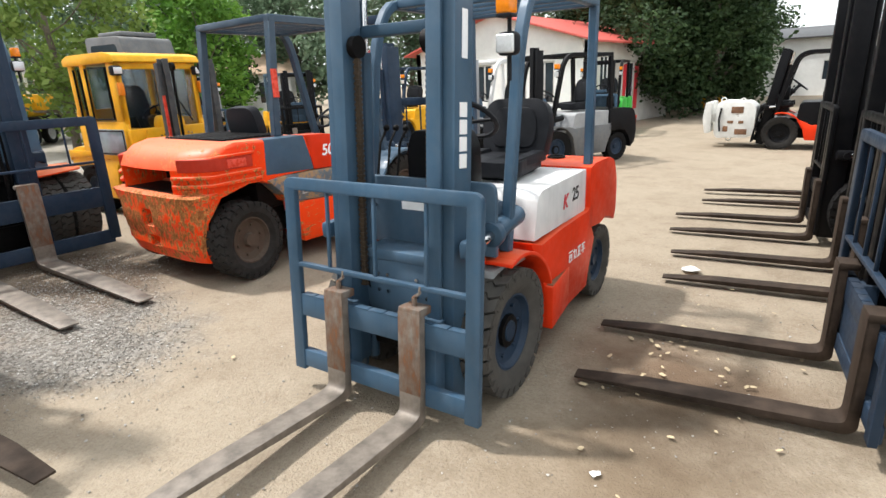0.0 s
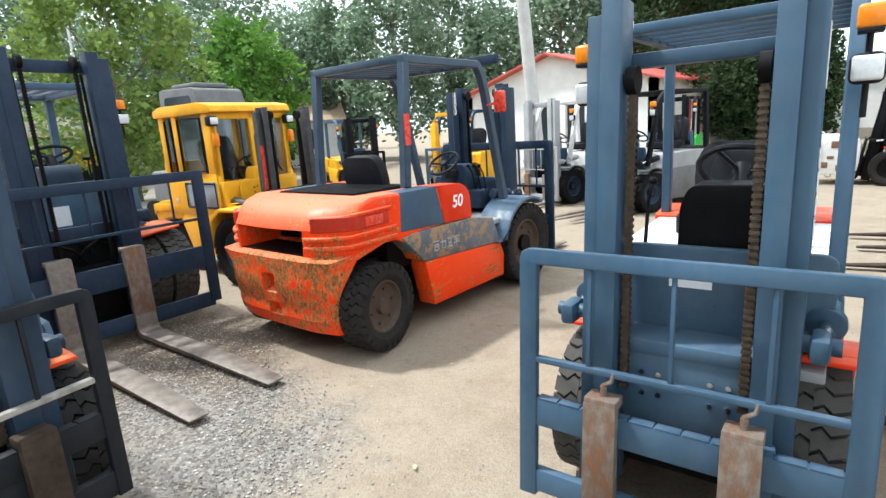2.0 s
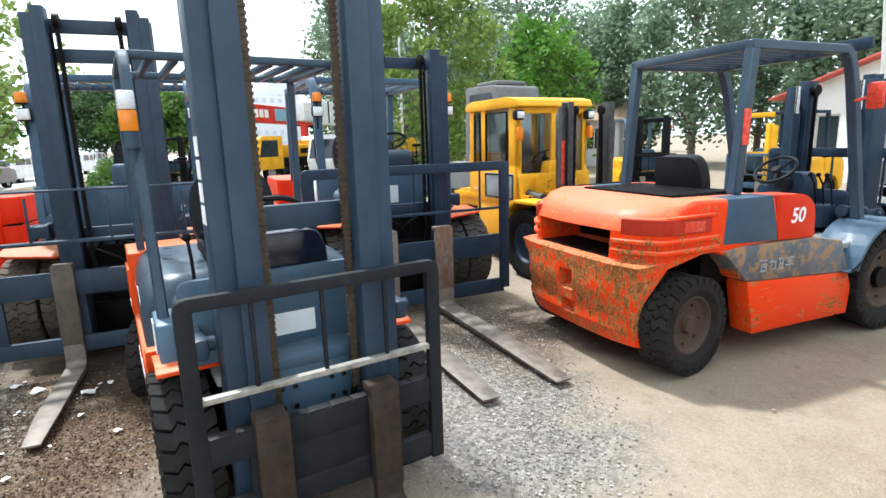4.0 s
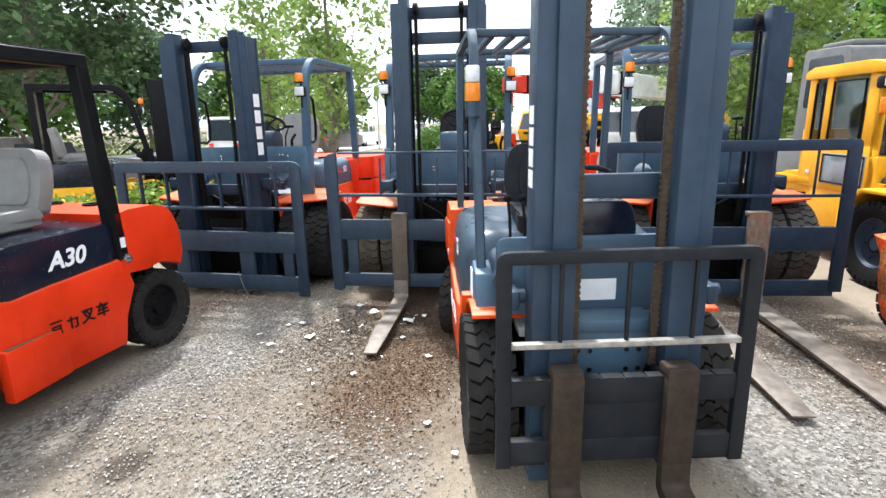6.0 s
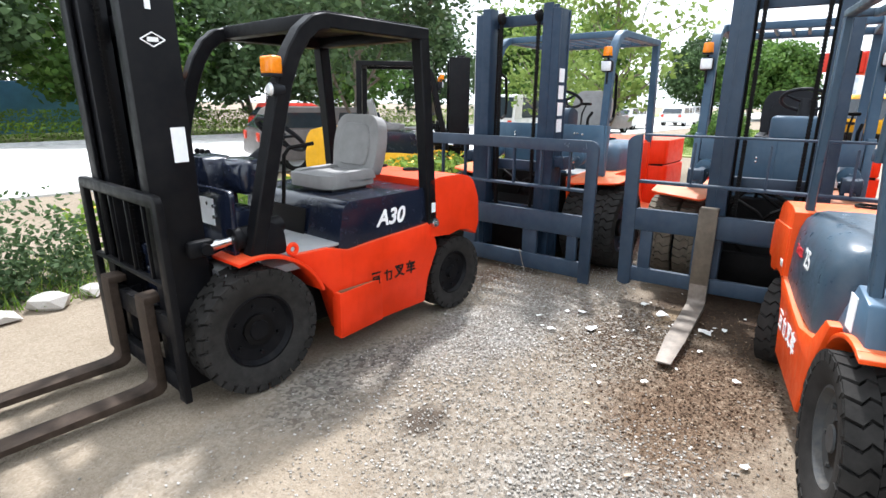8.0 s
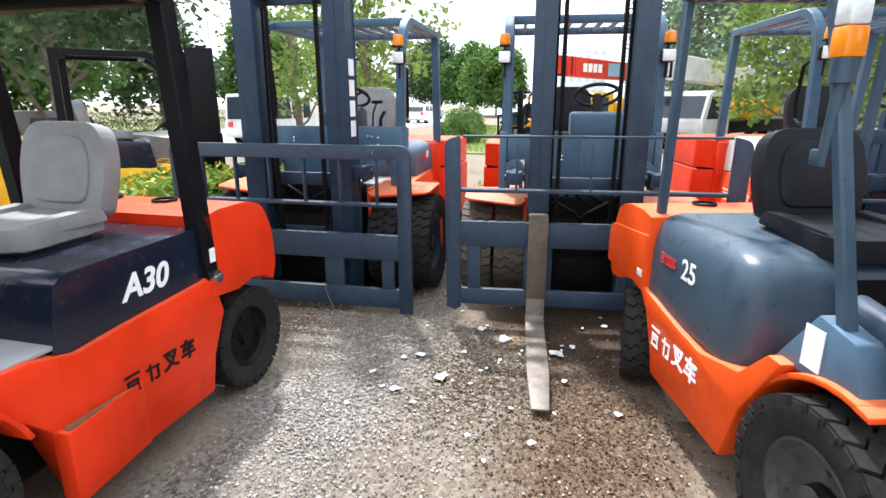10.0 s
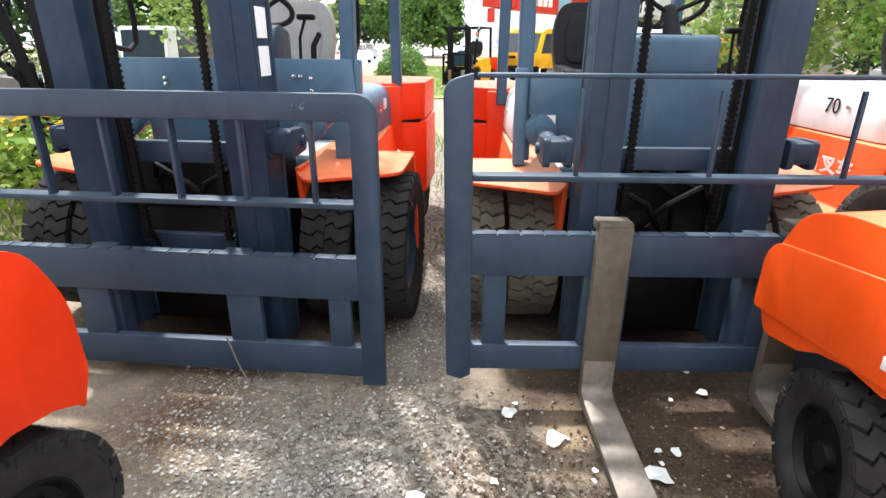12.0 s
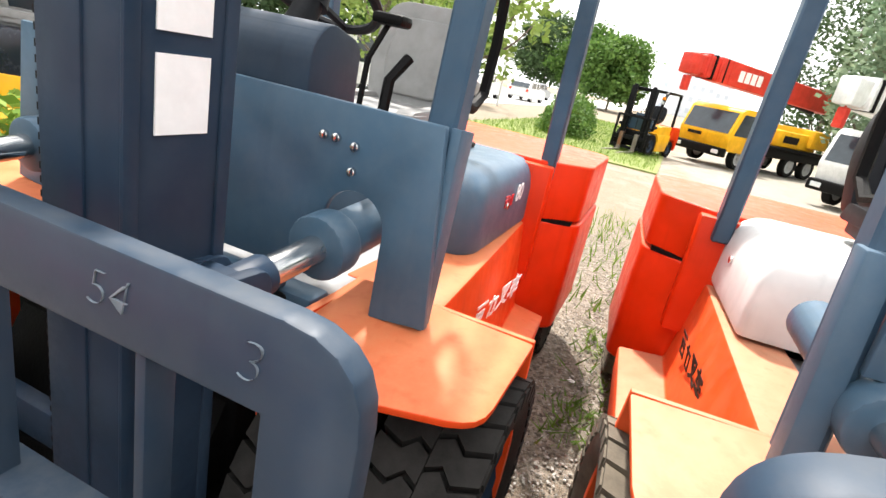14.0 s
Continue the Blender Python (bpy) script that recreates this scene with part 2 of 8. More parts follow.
# ---- mesh tools ----
class Shape:
    """A mesh under construction; every call adds one solid."""

    def __init__(self):
        self.bm = bmesh.new()

    def take(self, t, bev, seg, m):
        if bev > 0:
            bmesh.ops.bevel(t, geom=t.edges[:], offset=bev, segments=seg, affect="EDGES", clamp_overlap=True, profile=0.5)
        if m is not None:
            t.transform(m)
        me = bpy.data.meshes.new("tmp")
        t.to_mesh(me)
        t.free()
        self.bm.from_mesh(me)
        bpy.data.meshes.remove(me)
        return self

    def box(self, lo, hi, bev=0.006, seg=2, m=None):
        t = bmesh.new()
        c = [(a + b) / 2 for a, b in zip(lo, hi)]
        s = [max(abs(b - a), 1e-4) for a, b in zip(lo, hi)]
        bmesh.ops.create_cube(t, size=1, matrix=Matrix.Translation(c) @ Matrix.Diagonal((*s, 1)))
        return self.take(t, min(bev, min(s) * 0.45), seg, m)

    def prism(self, pts, lo, hi, axis="y", bev=0.006, seg=2, m=None):
        """A polygon pushed along an axis: (x, z) along y, (x, y) along z, (y, z) along x."""
        put = {"y": lambda a, b, d: (a, d, b), "z": lambda a, b, d: (a, b, d), "x": lambda a, b, d: (d, a, b)}[axis]
        t = bmesh.new()
        low = [t.verts.new(put(a, b, lo)) for a, b in pts]
        top = [t.verts.new(put(a, b, hi)) for a, b in pts]
        k = len(pts)
        t.faces.new(low), t.faces.new(top[::-1])
        for i in range(k):
            t.faces.new((low[i], top[i], top[(i + 1) % k], low[(i + 1) % k]))
        bmesh.ops.recalc_face_normals(t, faces=t.faces[:])
        return self.take(t, bev, seg, m)

    def cyl(self, p0, p1, r, r2=None, seg=14, bev=0.0, m=None):
        a, b = Vector(p0), Vector(p1)
        t = bmesh.new()
        turn = (b - a).to_track_quat("Z", "Y").to_matrix().to_4x4()
        bmesh.ops.create_cone(t, cap_ends=True, segments=seg, radius1=r, radius2=r if r2 is None else r2, depth=(b - a).length, matrix=Matrix.Translation((a + b) / 2) @ turn)
        return self.take(t, bev, 2, m)

    def tube(self, pts, r, seg=8, closed=False, m=None):
        """A round bar along a bent line."""
        pts = [Vector(p) for p in pts]
        k, rings = len(pts), []
        t = bmesh.new()
        side = None
        for i, p in enumerate(pts):
            before = pts[i - 1] if i or closed else p
            after = pts[(i + 1) % k] if i < k - 1 or closed else p
            d = (after - before).normalized()
            if side is None:
                side = d.orthogonal().normalized()
            side = (side - d * side.dot(d)).normalized()
            other = d.cross(side)
            rings.append([t.verts.new(p + (side * math.cos(q) + other * math.sin(q)) * r) for q in (2 * math.pi * j / seg for j in range(seg))])
        for i in range(k if closed else k - 1):
            a, b = rings[i], rings[(i + 1) % k]
            for j in range(seg):
                t.faces.new((a[j], a[(j + 1) % seg], b[(j + 1) % seg], b[j]))
        if not closed:
            t.faces.new(rings[0][::-1]), t.faces.new(rings[-1])
        bmesh.ops.recalc_face_normals(t, faces=t.faces[:])
        return self.take(t, 0, 1, m)

    def bar(self, pts, w, h, bev=0.005, m=None, flat=Vector((0, 1, 0))):
        """A square bar along a bent line; w across the direction 'flat', h the other way."""
        pts = [Vector(p) for p in pts]
        t = bmesh.new()
        rings = []
        for i, p in enumerate(pts):
            d = (pts[min(i + 1, len(pts) - 1)] - pts[max(i - 1, 0)]).normalized()
            up = d.cross(flat).normalized()
            rings.append([t.verts.new(p + flat * a * w / 2 + up * c * h / 2) for a, c in ((-1, -1), (1, -1), (1, 1), (-1, 1))])
        for a, b in zip(rings, rings[1:]):
            for j in range(4):
                t.faces.new((a[j], a[(j + 1) % 4], b[(j + 1) % 4], b[j]))
        t.faces.new(rings[0][::-1]), t.faces.new(rings[-1])
        bmesh.ops.recalc_face_normals(t, faces=t.faces[:])
        return self.take(t, bev, 1, m)

    def lathe(self, profile, seg=32, m=None):
        """(radius, y) pairs turned about the y axis, closed round."""
        t = bmesh.new()
        rings = [[t.verts.new((r * math.cos(q), y, r * math.sin(q))) for q in (2 * math.pi * j / seg for j in range(seg))] for r, y in profile]
        for i in range(len(rings)):
            a, b = rings[i], rings[(i + 1) % len(rings)]
            for j in range(seg):
                t.faces.new((a[j], a[(j + 1) % seg], b[(j + 1) % seg], b[j]))
        bmesh.ops.recalc_face_normals(t, faces=t.faces[:])
        return self.take(t, 0, 1, m)

    def ball(self, c, r, seg=10, squash=(1, 1, 1)):
        t = bmesh.new()
        bmesh.ops.create_uvsphere(t, u_segments=seg, v_segments=max(5, seg // 2 + 1), radius=r, matrix=Matrix.Translation(c) @ Matrix.Diagonal((*squash, 1)))
        return self.take(t, 0, 1, None)

    def mesh(self, name, material, sharp=38):
        me = bpy.data.meshes.new(name)
        self.bm.to_mesh(me)
        self.bm.free()
        me.materials.append(material)
        me.polygons.foreach_set("use_smooth", [True] * len(me.polygons))
        me.set_sharp_from_angle(angle=radians(sharp))
        return me


def rounded(pts, r, steps=4):
    """The polygon with its corners turned into arcs; r is one radius or one for each corner."""
    out, k = [], len(pts)
    for i, p in enumerate(pts):
        rad = r[i] if isinstance(r, (list, tuple)) else r
        p, a, b = Vector(p), Vector(pts[i - 1]), Vector(pts[(i + 1) % k])
        if rad <= 0:
            out.append(tuple(p))
            continue
        u, v = (a - p), (b - p)
        d = min(rad, u.length * 0.48, v.length * 0.48)
        s, e = p + u.normalized() * d, p + v.normalized() * d
        for j in range(steps + 1):
            q = j / steps
            out.append(tuple(s * (1 - q) ** 2 + p * 2 * q * (1 - q) + e * q * q))
    return out


def part(name, shape, material, parent, label="", m=None):
    """One mesh object under a thing or a part; shape is a Shape or finished mesh data."""
    me = shape.mesh(name, material) if isinstance(shape, Shape) else shape
    ob = new(name, me)
    ob.parent = parent
    if m is not None:
        ob.matrix_basis = m
    if label:
        tagged(ob, label)
    return ob


def thing(name, m, label, category, group="", kind=""):
    ob = new(name)
    ob.empty_display_size = 0.1
    ob.matrix_basis = m
    return tagged(ob, label, category, group, kind)


def solid(name, shape, material, label, category, group="", kind="", m=None):
    ob = new(name, shape.mesh(name, material) if isinstance(shape, Shape) else shape)
    if m is not None:
        ob.matrix_basis = m
    return tagged(ob, label, category, group, kind)


def writing(text, size, material, parent, m, name="lettering", shear=0.0, bold=0.0, spacing=1.0):
    c = bpy.data.curves.new(name, "FONT")
    c.body, c.size, c.align_x, c.align_y = text, size, "CENTER", "CENTER"
    c.extrude, c.offset, c.shear, c.space_character = 0.0012, bold, shear, spacing
    c.materials.append(material)
    ob = new(name, c)
    ob.parent, ob.matrix_basis = parent, m
    return ob


def on_side(x, y, z, left):
    """Where flat writing lies upright on a truck's left or right flank."""
    return pose(x, y, z, 90, 0, 180) if left else pose(x, y, z, 90, 0, 0)


STROKES = [
    [(0.5, 0.93, 0.9, 0), (0.5, 0.62, 0.7, 0), (0.5, 0.08, 0.8, 0), (0.22, 0.3, 0.5, 1), (0.78, 0.3, 0.5, 1), (0.5, 0.42, 0.6, 0)],
    [(0.5, 0.72, 0.85, 0), (0.82, 0.4, 0.65, 1), (0.36, 0.5, 0.9, 1), (0.7, 0.1, 0.3, 0)],
    [(0.5, 0.88, 0.7, 0), (0.35, 0.45, 0.8, 1), (0.66, 0.45, 0.8, 1), (0.5, 0.45, 0.4, 0), (0.5, 0.06, 0.8, 0)],
    [(0.5, 0.86, 0.85, 0), (0.5, 0.56, 0.6, 0), (0.5, 0.28, 0.95, 0), (0.52, 0.45, 0.95, 1), (0.3, 0.68, 0.4, 1)],
]


def glyph_bars(count, size, material, parent, m, gap=1.25, name="side_mark"):
    """Blocks of plain bars that stand for painted characters."""
    s = Shape()
    for g in range(count):
        for cx, cz, ln, up in STROKES[g % 4]:
            x = (g - (count - 1) / 2) * size * gap + (cx - 0.5) * size
            y = (cz - 0.5) * size
            w = 0.06 * size
            hx, hy = (w, ln * size / 2) if up else (ln * size / 2, w)
            s.box((x - hx, y - hy, 0), (x + hx, y + hy, 0.003), 0)
    return part(name, s, material, parent, "", m)


def flank_words(size, material, parent, m, gap=1.2, name="side_mark"):
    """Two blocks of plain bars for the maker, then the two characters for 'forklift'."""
    step = size * gap
    glyph_bars(2, size, material, parent, m @ pose(-step, 0, 0), gap, name)
    writing("\u53c9", size * 1.12, material, parent, m @ pose(step * 0.5, 0, 0), "lettering", 0, size * 0.035)
    writing("\u8f66", size * 1.12, material, parent, m @ pose(step * 1.5, 0, 0), "lettering", 0, size * 0.035)


# ---- trucks ----
CACHE = {}


def wheel_meshes(r, w, dusty, plain_tread, rim_material, rim_key):
    key = (round(r, 3), round(w, 3), dusty, plain_tread, rim_key)
    if key in CACHE:
        return CACHE[key]
    h = w / 2
    t = Shape()
    ri = r * 0.60
    t.lathe([(ri, -h * 0.72), (r * 0.74, -h * 0.97), (r * 0.90, -h * 0.98), (r * 0.935, -h * 0.86), (r * 0.938, 0), (r * 0.935, h * 0.86), (r * 0.90, h * 0.98), (r * 0.74, h * 0.97), (ri, h * 0.72)], 40)
    if not plain_tread:
        count = max(20, int(6.283 * r / 0.078))
        for side in (-1, 1):
            for i in range(count):
                q = 2 * math.pi * (i + (0.5 if side > 0 else 0)) / count
                turn = Matrix.Rotation(q, 4, "Y")
                step = 2 * math.pi * r / count
                pts = [(-step * 0.42, side * h * 0.98), (step * 0.40, side * h * 0.98), (step * 0.66, side * h * 0.52), (step * 0.28, side * h * 0.28), (step * 0.50, side * h * 0.01), (-step * 0.32, side * h * 0.01), (-step * 0.54, side * h * 0.28), (-step * 0.16, side * h * 0.52)]
                t.prism([(a, b) for a, b in pts], r * 0.92, r, "z", 0.0, 1, turn)
                t.box((-step * 0.34, side * h * 0.90, r * 0.86), (step * 0.24, side * h * 1.02, r * 0.97), 0, 1, turn)
    tyre = t.mesh("tyre", {True: RUBBER_DUSTY, False: RUBBER, "worn": RUBBER_WORN, "used": RUBBER_USED}[dusty], 30)
    k = Shape()
    k.lathe([(ri * 1.02, -h * 0.72), (ri * 0.95, -h * 0.74), (ri * 0.86, -h * 0.45), (ri * 0.52, -h * 0.30), (ri * 0.50, h * 0.30), (ri * 0.86, h * 0.45), (ri * 0.95, h * 0.74), (ri * 1.02, h * 0.72)], 28)
    for s in (-1, 1):
        k.cyl((0, s * h * 0.2, 0), (0, s * h * 0.62, 0), ri * 0.34, ri * 0.26, 18)
        k.cyl((0, s * h * 0.12, 0), (0, s * h * 0.33, 0), ri * 0.60, None, 22)
        for i in range(6):
            q = 2 * math.pi * i / 6
            p = (ri * 0.66 * math.cos(q), ri * 0.66 * math.sin(q))
            k.cyl((p[0], s * h * 0.30, p[1]), (p[0], s * h * 0.50, p[1]), ri * 0.06, None, 6)
    rim = k.mesh("wheel", rim_material, 30)
    CACHE[key] = (rim, tyre)
    return CACHE[key]


def wheel(root, x, y, r, w, dusty=False, plain_tread=False, rim="navy", steer=0):
    rim_m, tyre_m = wheel_meshes(r, w, dusty, plain_tread, PAINT[rim] if rim in PAINT else RUST, rim)
    a = part("wheel", rim_m, None, root, "", pose(x, y, r, 0, random.uniform(0, 360), steer))
    part("tyre", tyre_m, None, a, "dust-covered rubber tyre" if dusty is True else "")


def both(f):
    for side in (1, -1):
        f(side)


DEFAULT = dict(
    L=1.65, half=0.57, wr=0.345, ww=0.22, rr=0.275, rw=0.18, dual=False, dusty=False, rim="navy", plain_tread=False,
    body="orange", hood="slate", cw="orange", guard="steel_blue", mast="steel_blue", rack="steel_blue", cowl="steel_blue", seat=VINYL_BLACK,
    zp=0.74, zr=0.84, zb=0.18, hood_box=(-0.45, -1.36, 0.66, 0.98), hood_half=0.53, hood_bev=0.07, cw_end=-2.15, cw_top=1.02, cw_half=0.56, seam=0.0,
    guard_top=2.06, gf_foot=(0.10, 0.80), gf_knee=(-0.12, 1.75), gf_top=(-0.42, 2.03), gr_foot=(-1.44, 0.95), gr_top=(-1.38, 2.03), g_half=0.50, pillar=0.075, roof_bars=8,
    cowl_x=0.12, cowl_top=1.12, cowl_half=0.47, column=True, seat_z=1.02, seat_x=-0.95, back_h=1.0,
    mast_x=0.34, mast_half=0.42, mast_top=2.04, mast_bot=0.08, rail=0.10, tilt=0.0, cross=(0.45, 1.15, 1.98), chain=0.16,
    rack_x=0.50, rack_half=0.56, rack_bot=0.10, rack_top=1.17, upright=0.075, style="frame", mid=0.71, bars=((0.42, 0.54), (0.12, 0.22)), verticals=4,
    forks=(0.25, -0.25), fork_len=1.10, fork_w=0.12, fork_top=0.60, fork_bot=0.03, fork_mat=None, shank_mat=None,
    lamps="pair", lights_at=None, detail=True, fender=True, fork_pin=False, round_lamp=False, wheel_back=0.0, big_body=False, zf=0.92, fender_x=(-0.10, 0.33), fender_in=0.47, cowl_notch=True, dash=(-0.04, 0.29), top_box=False, mast_depth=(-0.09, 0.06), hood_round=0.14, flank_half=None, deck_top=None, solid_body=True, guard_on=True, rear_out=0.0, rear_steer=0.0, hood_soft=False, wall_y=(0.72, 0.63), tilt_z=None, tilt_y=0.505, front_edge=None,
    lamp_r=0.055, amber=(0.045, 0.085), chain_top=None, chain_mat=None, axle_x=0.0, fender_out=0.025, floor_half=None, step_box=True, dash_mat="cowl", cross_tall=0.05, column_up=0.0, column_y=0.0, roof_across=False, rear_rim=None, amber_gap=0.035, mid_mat=None, seat_front=0.29)


def soft_hood(x0, x1, z0, z1, half, corner, slope=0.0):
    """An engine hood with rounded front corners and a rounded top edge; slope lowers its nose."""
    t = bmesh.new()
    loops = []
    tall = z1 - z0
    for z, inset in ((z0, 0.0), (z0 + 0.02, -0.006), (z1 - 0.42 * tall, 0.0), (z1 - 0.24 * tall, 0.012), (z1 - 0.11 * tall, 0.035), (z1 - 0.03 * tall, 0.075), (z1, 0.13)):
        pts = rounded([(x0 - inset, -half + inset), (x0 - inset, half - inset), (x1, half - inset), (x1, -half + inset)], [corner, corner, 0, 0], 8)
        loops.append([t.verts.new((x, y, z - slope * max(0.0, (z - z0) / tall) * max(0.0, (x - x1) / (x0 - x1) - 0.45))) for x, y in pts])
    k = len(loops[0])
    for a_, b_ in zip(loops, loops[1:]):
        for i in range(k):
            t.faces.new((a_[i], a_[(i + 1) % k], b_[(i + 1) % k], b_[i]))
    t.faces.new(loops[0][::-1]), t.faces.new(loops[-1])
    bmesh.ops.recalc_face_normals(t, faces=t.faces[:])
    return Shape().take(t, 0, 1, None)


def big_body(root, P):
    """Flared body of a large truck: short mudguards, notched cowl, hood, split counterweight, dash and controls."""
    pb, ph, pc, pcl = PAINT[P["body"]], PAINT[P["hood"]], PAINT[P["cw"]], PAINT[P["cowl"]]
    zf, (fx0, fx1), fi, fo = P["zf"], P["fender_x"], P["fender_in"], P["half"]
    hx0, hx1, hz0, hz1 = P["hood_box"]
    hh, ch, cx, cz, L, rr = P["hood_half"], P["cw_half"], P["cw_end"], P["cw_top"], P["L"], P["rr"]
    cwx = hx1 - 0.05
    for sd in (1, -1):
        q = Shape()
        q.prism(rounded([(fx0, fi * sd), (fx1 - 0.03, fi * sd), (fx1 + 0.02, (fi + 0.05) * sd), (fx1 - 0.09, (fo - 0.03) * sd), (fx0, (fo - 0.02) * sd)], [0, 0.02, 0.03, 0.07, 0.01]), zf - 0.010, zf + 0.006, "z", 0.004)
        for v in q.bm.verts:
            u = max(0.0, (v.co.x - fx0) / (fx1 - fx0))
            w = max(0.0, (abs(v.co.y) - fi) / (fo - fi))
            v.co.z -= 0.045 * u ** 1.6 * (0.35 + 0.65 * w) + 0.012 * w
            if u > 0.82:
                v.co.z -= 0.035 * (u - 0.82) / 0.18
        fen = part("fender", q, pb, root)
        q = Shape()
        q.prism([(fx0, zf), (fx0 - 0.02, zf), (fx0 - 0.14, 0.50), (fx0 - 0.17, 0.22), (fx0 - 0.13, 0.22), (fx0 - 0.10, 0.50)], sd * (fi + 0.05), sd * (fo - 0.02), "y", 0.004)
        part("fender_back", q, pb, fen)
        q = Shape()
        q.prism([(fx0, zf - 0.01), (fx1 - 0.04, zf - 0.01), (fx1 - 0.10, zf - 0.40), (0.0, zf - 0.16), (fx0, zf - 0.30)], sd * (fi - 0.01), sd * (fi + 0.015), "y", 0.004)
        part("wheel_arch", q, pb, fen)
        # flank leaning outwards from the deck down to the sill
        q = Shape()
        t = bmesh.new()
        low_y = 0.88 * fo / 0.98
        near_x, far_x = fx0 - 0.02, cwx + 0.03
        wy0, wy1 = P["wall_y"]
        ring = [[(near_x, wy0, zf - 0.02), (near_x - 0.13, wy0 + 0.05, 0.45), (near_x - 0.14, low_y, 0.43), (near_x - 0.16, low_y, 0.22), (near_x - 0.16, 0.4, 0.22), (near_x - 0.02, 0.4, zf - 0.02)],
                [(far_x, wy1, zf - 0.03), (far_x, wy1 + 0.05, 0.45), (far_x, ch - 0.02, 0.43), (far_x, ch - 0.03, 0.30), (far_x, 0.4, 0.30), (far_x, 0.4, zf - 0.03)]]
        vs = [[t.verts.new((x, sd * y, z)) for x, y, z in r_] for r_ in ring]
        for i in range(6):
            t.faces.new((vs[0][i], vs[0][(i + 1) % 6], vs[1][(i + 1) % 6], vs[1][i]))
        t.faces.new(vs[0]), t.faces.new(vs[1][::-1])
        bmesh.ops.recalc_face_normals(t, faces=t.faces[:])
        q.take(t, 0.012, 2, None)
        part("side_panel", q, pb, root)
    # hood with well-rounded corners
    q = soft_hood(hx0, hx1, hz0, hz1, hh, P["hood_round"])
    hood = part("hood", q, ph, root)
    q = Shape()
    q.cyl((hx0 - 0.40, hh - 0.003, hz1 - 0.16), (hx0 - 0.40, hh + 0.012, hz1 - 0.16), 0.016, None, 10, 0.003)
    q.cyl((hx0 - 0.40, -hh + 0.003, hz1 - 0.16), (hx0 - 0.40, -hh - 0.012, hz1 - 0.16), 0.016, None, 10, 0.003)
    part("hood_latch", q, CHROME, hood)
    q = Shape()
    q.tube([(hx1 + 0.18 + 0.07 * math.cos(v), 0.3 + 0.04 * math.sin(v), hz1 + 0.012) for v in (i * math.pi / 6 for i in range(12))], 0.010, 6, True)
    part("hood_handle", q, GREASE, hood)
    # deck strip between hood and counterweight
    q = Shape()
    q.box((cwx + 0.002, -ch + 0.16, 0.60), (hx1 + 0.03, ch - 0.16, cz - 0.02), 0.012)
    part("hood_frame", q, pc, root)
    # counterweight in two blocks with a dark joint
    seam = P["seam"] or 0.88
    for name_, za, zb_, grow in (("counterweight_top", seam + 0.008, cz, 0.0), ("counterweight", 0.30, seam - 0.006, 0.012)):
        q = Shape()
        plan = rounded([(cwx + 0.03, -ch + 0.22), (cwx - 0.14, -ch - grow), (cx + 0.05, -ch - grow), (cx - grow, -ch + 0.3), (cx - grow, ch - 0.3), (cx + 0.05, ch + grow), (cwx - 0.14, ch + grow), (cwx + 0.03, ch - 0.22)], [0, 0.05, 0.12, 0.2, 0.2, 0.12, 0.05, 0])
        q.prism(plan, za, zb_, "z", 0.028 if name_ != "counterweight" else 0.012, 3)
        part(name_, q, pc, root)
    q = Shape()
    q.prism([(cwx + 0.02, -ch + 0.24), (cwx - 0.10, -ch + 0.03), (cx + 0.10, -ch + 0.03), (cx + 0.10, ch - 0.03), (cwx - 0.10, ch - 0.03), (cwx + 0.02, ch - 0.24)], seam - 0.01, seam + 0.012, "z", 0)
    part("joint", q, GREASE, root)
    # cowl plate with a notch for each tilt cylinder and a leg beside it
    c0, cw_, ct, ty = P["cowl_x"], P["cowl_half"], P["cowl_top"], P["tilt_y"]
    q = Shape()
    if P["cowl_notch"]:
        nr, nz = 0.085, 1.115
        arch = [(ty + nr * math.cos(radians(d)), nz + nr * math.sin(radians(d))) for d in range(0, 181, 15)]
        half_ = [(0, ct), (cw_, ct), (cw_ + 0.045, zf + 0.0), (ty + nr, zf - 0.02)] + arch + [(ty - nr, zf + 0.03), (0, zf + 0.03)]
    else:
        half_ = [(0, ct), (cw_ - 0.02, ct), (cw_ - 0.02, 1.14), (cw_ - 0.16, 1.14), (cw_ - 0.16, zf + 0.01), (0, zf + 0.01)]
    for sd in (1, -1):
        q.prism([(sd * y, z) for y, z in half_], c0 - 0.012, c0 + 0.012, "x", 0.004)
    cowl = part("cowl", q, pcl, root)
    for sd in (1, -1):
        q = Shape()
        q.prism([(c0 - 0.010, zf - 0.02), (c0 - 0.010, ct), (c0 - 0.10, ct - 0.01), (c0 - 0.06, zf - 0.02)], sd * (cw_ + 0.005), sd * (cw_ + 0.03), "y", 0.004) if P["cowl_notch"] else q.prism([(c0 - 0.03, zf), (c0 + 0.03, zf), (c0 - 0.02, ct + 0.02), (c0 - 0.08, ct + 0.02)], sd * (cw_ - 0.01), sd * (cw_ + 0.05), "y", 0.006)
        part("cowl_return", q, pcl, cowl)
    q = Shape()
    q.cyl((0, 0, 0), (0.014, 0, 0), 0.0115, None, 8, 0.002)
    bolt = q.mesh("bolt", CHROME)
    spots = [(0.40, ct - 0.085), (0.435, ct - 0.085), (0.488, ct - 0.095), (0.488, ct - 0.155), (-0.29, ct - 0.10), (-0.29, ct - 0.13)] if P["cowl_notch"] else [(-0.18, zf + 0.05), (-0.15, zf + 0.055), (0.10, zf + 0.05), (0.10, zf - 0.02), (-0.14, zf + 0.26), (-0.14, zf + 0.29)]
